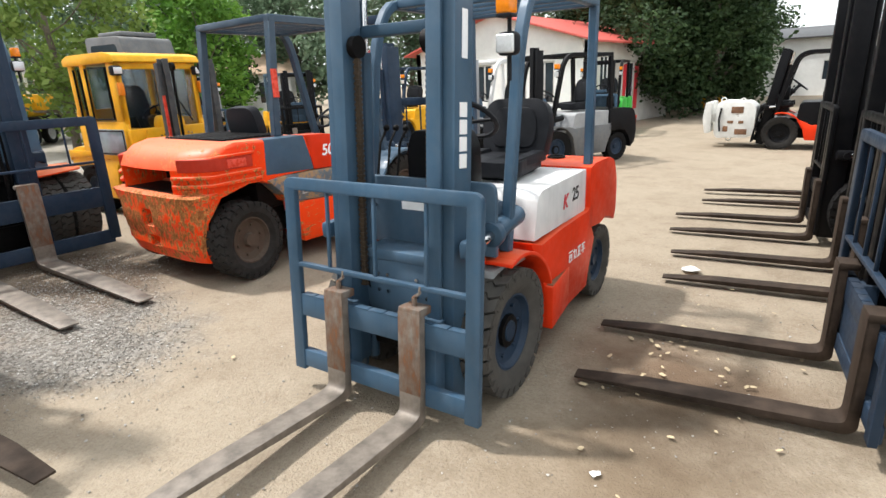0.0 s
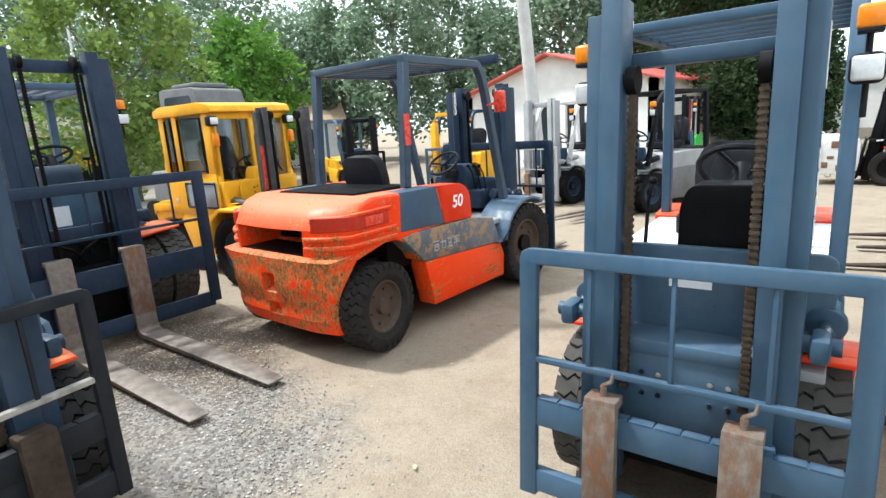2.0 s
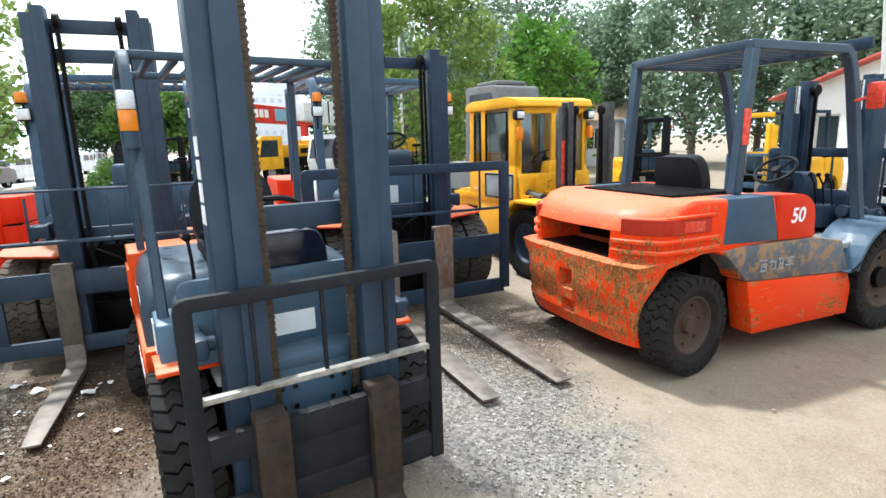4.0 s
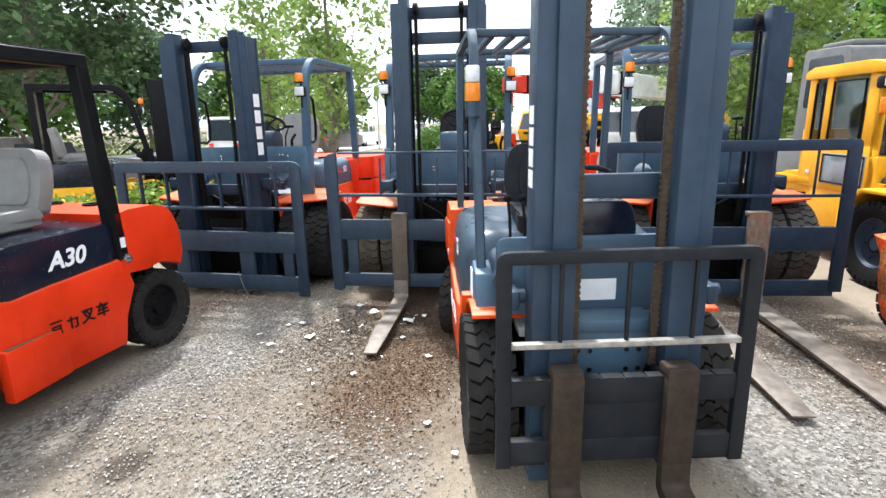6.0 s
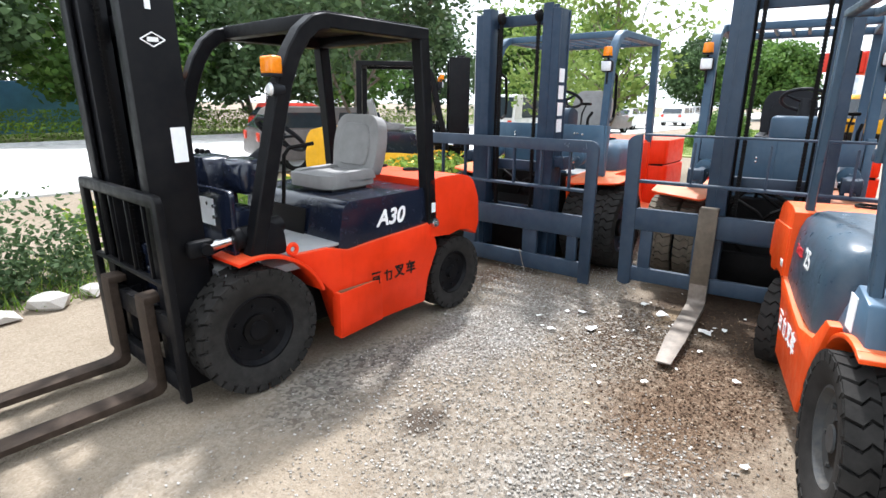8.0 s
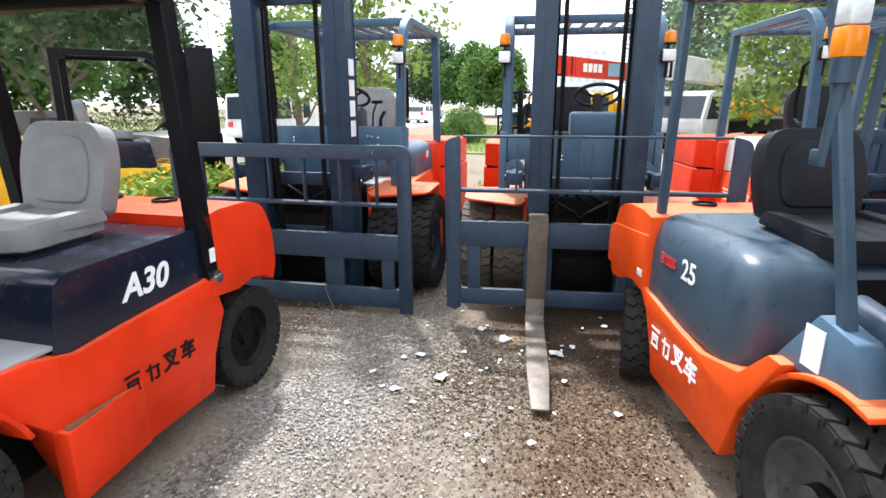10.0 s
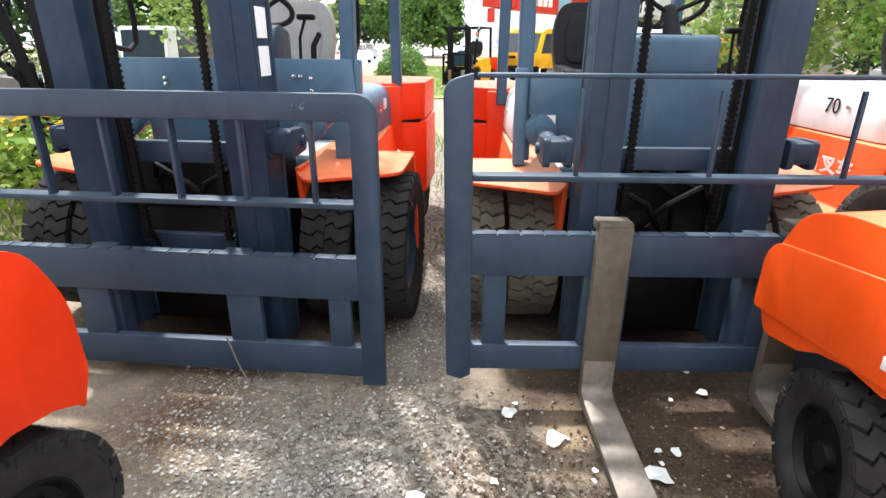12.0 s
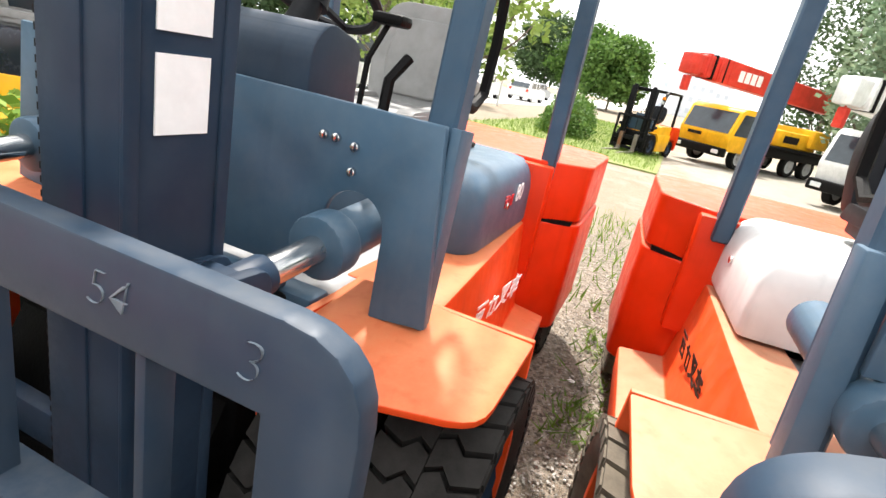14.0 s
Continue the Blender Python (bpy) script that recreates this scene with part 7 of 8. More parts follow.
def strip(name, x0, x1, y0, y1, z, material, label, category, thick=0.06):
    """A band of paving along x that follows the fall of the land."""
    xs_ = sorted({x0, x1, *[v for v in (-90, -10) if x0 < v < x1]})
    q = Shape()
    q.prism([(v, fall(v) + z) for v in xs_] + [(v, fall(v) + z - thick) for v in reversed(xs_)], y0, y1, "y", 0)
    return solid(name, q, material, label, category, "", "structure")


ROAD = plain("pale_concrete_road", (0.52, 0.51, 0.49), 0.85, 0, 0.12, 3, 0.2)
KERB = plain("kerb_stone", (0.42, 0.42, 0.41), 0.85, 0, 0.2, 6, 0.3)
GRASS_SOIL = plain("grassy_verge_soil", (0.20, 0.23, 0.07), 0.95, 0, 0.4, 5, 0.6)
strip("road", -300, 200, -22.4, -11.0, 0.03, ROAD, "wide pale concrete road", "road")
strip("kerb", -300, 200, -22.7, -22.4, 0.15, KERB, "grey kerb stones along the road", "kerb", 0.2)
strip("verge", -120, 60, -30, -22.7, 0.045, GRASS_SOIL, "grassy verge behind the kerb", "verge")
strip("verge_near", -42, -19.5, -7.6, -1.9, 0.03, GRASS_SOIL, "patch of grass beside the yard entrance", "verge")


def grass(name, boxes, seed, label, scale=1.0):
    rng = np.random.default_rng(seed)
    pts = np.concatenate([np.stack([rng.uniform(a, b, k), rng.uniform(c, d, k), np.zeros(k)], 1) for a, b, c, d, k in boxes])
    pts[:, 2] = [fall(v) for v in pts[:, 0]]
    n_ = len(pts)
    hgt = rng.uniform(0.05, 0.2, n_) * scale
    q = rng.uniform(0, 6.28, n_)
    w = 0.008
    off = np.stack([np.cos(q) * w, np.sin(q) * w, np.zeros(n_)], 1)
    bend = np.stack([rng.normal(size=n_) * 0.05, rng.normal(size=n_) * 0.05, hgt], 1)
    v = np.stack([pts - off, pts + off, pts + bend], 1).reshape(-1, 3)
    me = bpy.data.meshes.new(name)
    me.from_pydata(v.tolist(), [], [(3 * i, 3 * i + 1, 3 * i + 2) for i in range(n_)])
    me.materials.append(LEAF["hedge"])
    return tagged(new(name, me), label, "grass", "", "stuff")


grass("grass", [(-42, -19.6, -7.5, -2.0, 24000), (-13, -9, -2.6, -1.2, 500), (-9, -2, -6.6, -5.0, 3500)], 3, "thin green grass and weeds on the verge")
grass("weeds", [(-9.6, -7.4, -2.02, -1.62, 170), (-7.9, -7.5, -1.95, -1.7, 80), (-8.9, -8.5, -1.95, -1.6, 90)], 4, "low green weeds between the parked trucks", 0.45)


# ---- buildings ----
WALL = plain("whitewashed_wall", (0.74, 0.74, 0.72), 0.85, 0, 0.10, 1.5, 0.2)
WALL_GREY = plain("stained_plaster", (0.52, 0.50, 0.46), 0.9, 0, 0.18, 1.2, 0.3)
ROOF_RED = plain("faded_red_roof_sheet", (0.50, 0.09, 0.07), 0.6, 0, 0.2, 4, 0.2)
ROOF_TAN = plain("tan_roof_tiles", (0.45, 0.32, 0.22), 0.85, 0, 0.2, 4, 0.4)
# Distance haze is put into the towers' pale colours.
HAZY_WALL = plain("hazy_far_wall", (0.58, 0.61, 0.65), 0.9, 0, 0.05, 0.1, 0.0)
HAZY_PANE = plain("hazy_far_pane", (0.44, 0.48, 0.54), 0.6, 0, 0.08, 0.2, 0.0)
ROOF_DARK = plain("dark_grey_roof_sheet", (0.055, 0.056, 0.058), 0.6, 0, 0.2, 4, 0.2)
CONCRETE = plain("pale_concrete", (0.50, 0.49, 0.47), 0.85, 0, 0.15, 3, 0.3)


def far_at(x, y, heading):
    return pose(x, y, fall(x), 0, 0, heading)


def wall_run(root, p, q, height, thick, holes, material, frame_material):
    """A wall from p to q with openings (from, to, sill, head) cut through it, each glazed."""
    p, q = Vector((*p, 0)), Vector((*q, 0))
    ln = (q - p).length
    m = Matrix.Translation(p) @ Matrix.Rotation(math.atan2(q.y - p.y, q.x - p.x), 4, "Z")
    s = Shape()
    x = 0.0
    for a, b, z0, z1 in sorted(holes):
        s.box((x, 0, -0.05), (a, thick, height), 0)
        if z0 > 0:
            s.box((a, 0, -0.05), (b, thick, z0), 0)
        s.box((a, 0, z1), (b, thick, height), 0)
        x = b
    s.box((x, 0, -0.05), (ln, thick, height), 0)
    wall = part("wall", s, material, root, "", m)
    for a, b, z0, z1 in holes:
        s = Shape()
        for lo, hi in (((a, 0.03, z0), (a + 0.06, 0.09, z1)), ((b - 0.06, 0.03, z0), (b, 0.09, z1)), ((a, 0.03, z1 - 0.06), (b, 0.09, z1)), ((a, 0.03, z0), (b, 0.09, z0 + 0.06)), (((a + b) / 2 - 0.03, 0.03, z0), ((a + b) / 2 + 0.03, 0.09, z1))):
            s.box(lo, hi, 0.004)
        win = part("window", s, frame_material, wall)
        s = Shape()
        s.box((a + 0.05, 0.05, z0 + 0.05), (b - 0.05, 0.06, z1 - 0.05), 0)
        part("pane", s, DARK_GLASS, win)
    return m


def red_roof_house():
    x0, x1, y0, y1, eave, ridge, xr = -15.9, -8.2, 17.45, 24.2, 2.75, 3.85, -12.0
    root = thing("house", pose(0, 0, 0), "low whitewashed house with faded red sheet roof", "house")
    wall_run(root, (x0, y0), (x1, y0), eave, 0.24, [(1.2, 2.0, 0.9, 2.1), (3.1, 3.8, 0.9, 2.2), (4.5, 5.3, 0.8, 2.2), (5.6, 6.4, 0.8, 2.2)], WALL, CONCRETE)
    wall_run(root, (x1, y0), (x1, y1), eave, 0.24, [(0.7, 1.3, 0.9, 2.3), (2.6, 3.4, 0.0, 2.1), (4.9, 5.7, 0.9, 2.2)], WALL_GREY, WALL)
    wall_run(root, (x1, y1), (x0, y1), eave, 0.24, [], WALL, WALL)
    wall_run(root, (x0, y1), (x0, y0), eave, 0.24, [], WALL, WALL)
    for ya in (y0, y1 - 0.24):
        s = Shape()
        s.prism([(x0, eave), (x1, eave), (xr, ridge)], ya, ya + 0.24, "y", 0)
        part("gable", s, WALL, root)
    for a, b in ((x0 - 0.35, xr), (x1 + 0.35, xr)):
        s = Shape()
        za = eave - 0.1
        s.prism([(a, za), (b, ridge + 0.02), (b, ridge + 0.10), (a, za + 0.07)], y0 - 0.35, y1 + 0.35, "y", 0.01)
        part("roof", s, ROOF_RED, root)
    for yy, zz in ((20.05, 1.15), (21.0, 1.2)):
        s = Shape()
        s.box((x1 + 0.004, yy - 0.16, zz - 0.75), (x1 + 0.014, yy + 0.16, zz + 0.85), 0.002)
        part("banner", s, RED_INK, root, "faded red paper banner")


red_roof_house()


def small_house(x, y, turn, w, d, eave, ridge, label, roof, wall):
    root = thing("house", pose(x, y, fall(x), 0, 0, turn), label, "house")
    wall_run(root, (-w / 2, -d / 2), (w / 2, -d / 2), eave, 0.24, [(w * 0.25, w * 0.25 + 0.9, 0.9, 2.1), (w * 0.6, w * 0.6 + 0.9, 0.9, 2.1)], wall, WALL)
    wall_run(root, (w / 2, -d / 2), (w / 2, d / 2), eave, 0.24, [(d * 0.4, d * 0.4 + 1.0, 0.9, 2.1)], wall, WALL)
    wall_run(root, (w / 2, d / 2), (-w / 2, d / 2), eave, 0.24, [], wall, WALL)
    wall_run(root, (-w / 2, d / 2), (-w / 2, -d / 2), eave, 0.24, [], wall, WALL)
    for xx in (-w / 2, w / 2 - 0.24):
        s = Shape()
        s.prism([(-d / 2, eave), (d / 2, eave), (0, ridge)], xx, xx + 0.24, "x", 0)
        part("gable", s, wall, root)
    for sd in (1, -1):
        s = Shape()
        s.prism([(sd * (d / 2 + 0.3), eave - 0.1), (0, ridge + 0.02), (0, ridge + 0.12), (sd * (d / 2 + 0.3), eave)], -w / 2 - 0.3, w / 2 + 0.3, "x", 0.01)
        part("roof", s, roof, root)


small_house(-30, 17.8, 60, 5.0, 4.5, 2.5, 3.5, "small white house with tan roof under the trees", ROOF_TAN, WALL)
small_house(-2.2, 47, 4, 15, 8, 3.5, 4.2, "long pale warehouse with dark roof edge", ROOF_DARK, WALL)
small_house(-40, 13, 80, 9, 5, 2.6, 3.4, "low grey workshop behind the parked cranes", ROOF_TAN, WALL_GREY)


def tower(x, y, w, h):
    root = thing("tower_block", pose(x, y, fall(x), 0, 0, 20), "distant grey apartment tower in haze", "tower", "far towers")
    s = Shape()
    s.box((-w / 2, -w / 2, 0), (w / 2, w / 2, h), 0.1)
    s.box((-w / 4, -w / 4, h), (w / 4, w / 4, h + 2.5), 0.1)
    wall = part("wall", s, HAZY_WALL, root)
    q = Shape()
    q.box((-0.7, -0.06, -0.8), (0.7, 0.06, 0.8), 0)
    me = q.mesh("window", HAZY_PANE)
    for i in range(int(h / 4)):
        for j in range(4):
            part("window", me, None, wall, "", pose((j - 1.5) * w / 4.2, -w / 2, 2.5 + i * 4))
            part("window", me, None, wall, "", pose(w / 2, (j - 1.5) * w / 4.2, 2.5 + i * 4, 0, 0, 90))


tower(-230, -1.0, 13, 20)
tower(-260, 5.5, 14, 26)
tower(-250, -9.0, 9, 15)


# ---- posts ----
def leaning_post(x, y, dx, dy, h):
    s = Shape()
    s.cyl((0, 0, -0.1), (dx, dy, h), 0.17, 0.12, 16)
    solid("utility_pole", s, CONCRETE, "leaning pale concrete utility pole", "pole", m=pose(x, y, 0))


leaning_post(-8.6, 11.9, -0.35, -0.5, 7.5)
for x, y in ((-21.5, -14.5), (-33, -10.5), (-24.5, 6.0)):
    s = Shape()
    s.cyl((0, 0, 0), (0, 0, 6.5), 0.06, 0.04, 10)
    s.tube([(0, 0, 6.4), (0.5, 0.1, 6.7), (1.2, 0.2, 6.75)], 0.03, 6)
    s.box((1.0, 0.1, 6.68), (1.6, 0.32, 6.78), 0.02)
    solid("street_lamp", s, PAINT["white"], "slim white street lamp post", "street lamp", "street lamps", m=pose(x, y, fall(x)))


# ---- vehicles ----
def car(m, label, paint_key, length=4.5, width=1.8, height=1.6, van=False):
    root = thing("car", m, label, "car", "parked cars")
    l2, w2 = length / 2, width / 2
    s = Shape()
    s.prism(rounded([(-l2, 0.35), (-l2 + 0.05, 0.95), (l2 - 0.9, 0.98), (l2 - 0.05, 0.85), (l2, 0.35), (l2 - 0.3, 0.28), (-l2 + 0.3, 0.28)], 0.1), -w2, w2, "y", 0.08, 2)
    part("body", s, PAINT[paint_key], root)
    s = Shape()
    if van:
        cab = [(-l2 + 0.03, 0.9), (-l2 + 0.15, height), (l2 - 1.6, height), (l2 - 0.85, 0.95)]
    else:
        cab = [(-l2 + 0.1, 0.9), (-l2 + 0.5, height), (l2 - 2.1, height), (l2 - 1.1, 0.95)]
    s.prism(rounded(cab, [0, 0.12, 0.12, 0]), -w2 + 0.08, w2 - 0.08, "y", 0.07, 2)
    cabin = part("cabin", s, PAINT[paint_key], root)
    zt = height - 0.12
    for sd in (1, -1):
        for a, b in ((-l2 + 0.55, -0.55), (-0.45, 0.25), (0.33, l2 - 1.55)):
            if b - a < 0.2:
                continue
            s = Shape()
            lo, hi = sorted((sd * (w2 - 0.10), sd * (w2 - 0.072)))
            s.prism([(a, 1.0), (a + 0.06, zt), (b - 0.12, zt), (b, 1.0)], lo, hi, "y", 0)
            part("side_window", s, DARK_GLASS, cabin)
    x_top, x_low = cab[2][0], cab[3][0]
    s = Shape()
    s.prism([(x_low + 0.02, 1.0), (x_top + 0.10, height - 0.08), (x_top + 0.06, height - 0.08), (x_low - 0.03, 1.0)], -w2 + 0.2, w2 - 0.2, "y", 0)
    part("windscreen", s, DARK_GLASS, cabin)
    s = Shape()
    s.prism([(cab[0][0] - 0.03, 1.0), (cab[1][0] - 0.06, height - 0.12), (cab[1][0] + 0.02, height - 0.12), (cab[0][0] + 0.05, 1.0)], -w2 + 0.2, w2 - 0.2, "y", 0)
    part("rear_window", s, DARK_GLASS, cabin)
    for x in (-l2 + 0.8, l2 - 0.85):
        for sd in (1, -1):
            wheel(root, x, sd * (w2 - 0.11), 0.33, 0.22, False, True, "grey")
    for sd in (1, -1):
        s = Shape()
        s.box((l2 - 0.06, sd * 0.55 - 0.18, 0.62), (l2 + 0.005, sd * 0.55 + 0.18, 0.76), 0.02)
        part("headlight", s, CLEAR_LENS, root)
        s = Shape()
        s.box((-l2 - 0.005, sd * 0.65 - 0.1, 0.7), (-l2 + 0.06, sd * 0.65 + 0.1, 0.9), 0.02)
        part("tail_light", s, RED_LENS, root)


PAINT["plum"] = paint("taupe_grey_paint", (0.155, 0.138, 0.135), 0.3, 0, 0.2)
car(at(-10.6, -10.9, 160), "taupe-grey estate car parked by the road", "plum", 4.6, 1.8, 1.46)
car(far_at(-23.5, -12.8, 175), "white van parked on the road", "white", 5.0, 1.9, 1.95, True)
car(far_at(-38, -13.5, 178), "white car parked along the road", "white", 4.4, 1.75, 1.45)
car(far_at(-47, -12.8, 178), "white car parked along the road", "white", 4.4, 1.75, 1.5)
car(far_at(-31, -12.6, 176), "dark car parked along the road", "plum", 4.4, 1.75, 1.5)
car(at(-16.7, -20.5, 170), "red car across the road", "red", 4.4, 1.75, 1.5)
car(far_at(-58, -14.8, 178), "silver car parked far along the road", "grey", 4.4, 1.75, 1.5)
s = Shape()
s.box((-16, -30.6, 0), (6, -30.4, 2.3), 0.02)
solid("site_fence", s, plain("faded_blue_sheet", (0.10, 0.26, 0.46), 0.6, 0, 0.15, 2, 0.1), "faded blue sheet fence across the road", "fence")


def truck_crane(m, label, cab_paint, boom_paint, boom_line, mark=True):
    """A mobile crane seen from its cab: x forward, y left."""
    root = thing("truck_crane", m, label, "crane", "parked truck cranes")
    s = Shape()
    s.box((-7.5, -1.15, 0.75), (1.0, 1.15, 1.15), 0.05)
    s.box((-7.0, -1.2, 1.12), (-1.2, 1.2, 1.25), 0.03)
    part("deck", s, GREASE, root)
    s = Shape()
    s.prism(rounded([(-0.9, 0.7), (1.05, 0.7), (1.2, 1.3), (0.85, 2.3), (0.6, 2.42), (-0.9, 2.42)], [0.05, 0.1, 0.1, 0.1, 0.1, 0.1]), -1.2, 1.2, "y", 0.06, 2)
    cabin = part("cab", s, PAINT[cab_paint], root)
    s = Shape()
    s.prism([(1.19, 1.38), (0.90, 2.22), (0.86, 2.22), (1.13, 1.38)], -1.08, 1.08, "y", 0)
    part("windscreen", s, DARK_GLASS, cabin)
    for sd in (-1.21, 1.195):
        s = Shape()
        s.prism(rounded([(-0.5, 1.35), (0.95, 1.35), (0.68, 2.2), (-0.5, 2.2)], 0.06), sd, sd + 0.015, "y", 0)
        part("side_window", s, DARK_GLASS, cabin)
    s = Shape()
    s.box((1.0, -1.25, 0.45), (1.35, 1.2, 0.80), 0.05)
    part("bumper", s, GREASE, root)
    for yy in (-0.95, 0.9):
        s = Shape()
        s.box((1.3, yy - 0.16, 0.55), (1.37, yy + 0.16, 0.70), 0.02)
        part("headlight", s, CLEAR_LENS, root)
    if mark:
        s = Shape()
        s.box((1.17, -0.75, 1.12), (1.215, -0.1, 1.24), 0)
        part("brand_mark", s, BLACK_INK, cabin)
        s = Shape()
        s.box((-3.9, 0.905, 1.45), (-2.8, 0.915, 1.75), 0)
        part("brand_mark", s, BLACK_INK, root)
    for x in (0.0, -3.6, -5.0):
        for sd in (1, -1):
            wheel(root, x, sd * 1.0, 0.5, 0.3, False, True, "grey")
    s = Shape()
    s.box((-5.4, -0.9, 1.25), (-2.4, 0.9, 1.95), 0.1)
    s.box((-5.9, -1.1, 1.4), (-4.6, 1.1, 2.2), 0.1)
    part("turntable", s, PAINT["yellow"], root)
    a, b = Vector(boom_line[0]), Vector(boom_line[1])
    s = Shape()
    d = (b - a).normalized()
    for k, (u, v, w) in enumerate(((0, 0.86, 0.95), (0.3, 0.95, 0.82), (0.5, 1.0, 0.70))):
        s.bar([a.lerp(b, u), a.lerp(b, v)], w * 0.8, w, 0.03)
    s.box((b.x - 0.3, b.y - 0.3, b.z - 0.45), (b.x + 0.35, b.y + 0.3, b.z + 0.35), 0.08)
    boom = part("boom", s, PAINT[boom_paint], root)
    for i in range(5):
        s = Shape()
        c = a.lerp(b, 0.80 + 0.035 * i)
        s.box((c.x - 0.04, c.y - 0.40, c.z - 0.47), (c.x + 0.04, c.y + 0.40, c.z + 0.47), 0.01)
        part("boom_collar", s, GREASE if i % 2 else PAINT[boom_paint], boom)
    if mark:
        s = Shape()
        c = a.lerp(b, 0.66)
        for i in range(4):
            s.box((c.x - 0.75 + i * 0.42, c.y + 0.38, c.z - 0.22), (c.x - 0.43 + i * 0.42, c.y + 0.395, c.z + 0.22), 0.0)
        part("brand_mark", s, WHITE_INK, boom)
        s = Shape()
        c = a.lerp(b, 0.48)
        s.box((c.x - 0.6, c.y + 0.38, c.z - 0.34), (c.x + 0.5, c.y + 0.395, c.z + 0.34), 0)
        part("blue_plate", s, plain("pale_blue_plate", (0.25, 0.45, 0.62), 0.5, 0, 0.1, 5, 0), boom)
    s = Shape()
    s.tube([a + Vector((0.8, 0, -0.5)), a.lerp(b, 0.45) - Vector((0, 0, 0.3))], 0.13, 10)
    part("luffing_ram", s, GREASE, root)
    s = Shape()
    s.box((b.x - 0.12, b.y - 0.14, b.z - 1.1), (b.x + 0.14, b.y + 0.14, b.z - 0.5), 0.05)
    s.tube([(b.x, b.y, b.z - 0.5), (b.x, b.y, b.z - 0.2)], 0.03, 6)
    part("hook_block", s, PAINT["red"], root)


truck_crane(at(-27.4, -0.26, -40) @ Matrix.Scale(0.85, 4), "yellow and red truck crane with folded boom", "yellow", "red", ((-7.9, -0.9, 3.54), (2.1, -0.9, 3.77)))
truck_crane(at(-21.95, 3.1, -40) @ Matrix.Scale(0.82, 4), "white truck crane with pale boom", "white", "white", ((-6.5, -0.9, 3.1), (1.6, -0.9, 3.45)), False)

forklift(at(-24.0, -2.9, -20), "small orange forklift far off by the cranes", detail=False, mast="black", guard="black", rack="black", body="yellow", hood="yellow", cw="orange")
far_yellow = forklift(at(-9.2, -6.6, 131), "yellow forklift with black mast, guard and dark hood", mast="black", guard="black", rack="black", cowl="black", rim="black", body="yellow", hood="gloss_navy", cw="yellow", cw_end=-2.4, L=1.75, cw_top=1.15, hood_box=(-0.45, -1.45, 0.7, 1.08), guard_top=2.28, gf_knee=(-0.14, 1.95), gf_top=(-0.42, 2.25), gr_top=(-1.42, 2.25), pillar=0.09, mast_top=2.36, mast_depth=(-0.20, 0.16), rail=0.15, seat=VINYL_GREY, seat_z=1.08, fork_mat=FORK_DARK, shank_mat=FORK_DARK)
glyph_bars(4, 0.13, WHITE_INK, far_yellow, on_side(-0.95, 0.535, 0.92, True), 1.0, "model_mark")
clamp_truck = forklift(at(-2.2, 14.75, 188), "dark and orange forklift with white paper-roll clamp", detail=False, mast="black", mast_top=2.0, tilt=-9, mast_half=0.36, guard_top=1.98, guard="black", hood="black", cowl="black", forks=(), rack_half=0.45, rack_top=0.9, rack="black", lamps=None, wr=0.335, rr=0.28, L=1.8, roof_bars=4, rim="black", dusty="used",
                       hood_box=(-0.30, -1.36, 0.45, 0.96), hood_half=0.555, flank_half=0.575, deck_top=[(-1.45, 0.94), (-1.20, 0.78), (-0.80, 0.54), (-0.55, 0.50), (-0.36, 0.60)], front_edge=[(-0.28, 0.60), (-0.40, 0.42), (-0.46, 0.2)])
CLAMP_WHITE = paint("scraped_white_clamp_paint", (0.70, 0.70, 0.67), 0.5, 0.55, 0.25, (0.20, 0.13, 0.08))
s = Shape()
s.prism(rounded([(0.48, 0.30), (0.60, 0.22), (1.22, 0.20), (1.28, 0.30), (1.26, 0.92), (1.18, 1.00), (0.62, 0.98), (0.48, 0.86)], 0.05), -0.50, 0.42, "y", 0.03, 3)
frame_ = part("clamp_frame", s, CLAMP_WHITE, clamp_truck, "white clamp frame with scraped paint")
# Raised brown patches stand for the shade inside the slots.
for x0, z0, x1, z1 in ((0.72, 0.74, 0.96, 0.88), (0.62, 0.28, 0.86, 0.40), (1.00, 0.34, 1.10, 0.46), (0.70, 0.52, 0.80, 0.58), (0.90, 0.52, 1.02, 0.58)):
    for y0 in (0.418, -0.508):
        s = Shape()
        s.box((x0, y0, z0), (x1, y0 + 0.01, z1), 0.003)
        part("slot", s, RUST, frame_, "brown patch for the shade in a slot")
for x0, z0 in ((1.14, 1.02), (0.76, 1.0), (0.98, 0.19)):
    s = Shape()
    s.tube([(x0 + 0.05 * math.cos(t), 0.30, z0 + 0.05 * math.sin(t)) for t in (i * math.pi / 6 for i in range(12))], 0.014, 6, True)
    part("lifting_ring", s, CLAMP_WHITE, frame_)
s = Shape()
s.tube([(1.16, 0.43, 0.35), (1.19, 0.45, 0.6), (1.16, 0.43, 0.85)], 0.02, 7)
part("hydraulic_hose", s, GREASE, frame_)
for sd in (1, -1):
    s = Shape()
    s.prism(rounded([(1.34, 0.32), (1.46, 0.30), (1.52, 0.62), (1.48, 0.98), (1.36, 0.98)], 0.04), sd * 0.30 - 0.17, sd * 0.30 + 0.17, "y", 0.04, 3)
    s.box((1.22, sd * 0.30 - 0.06, 0.55), (1.38, sd * 0.30 + 0.06, 0.72), 0.02)
    part("clamp_arm", s, CLAMP_WHITE, clamp_truck, "white clamp pad with worn paint")
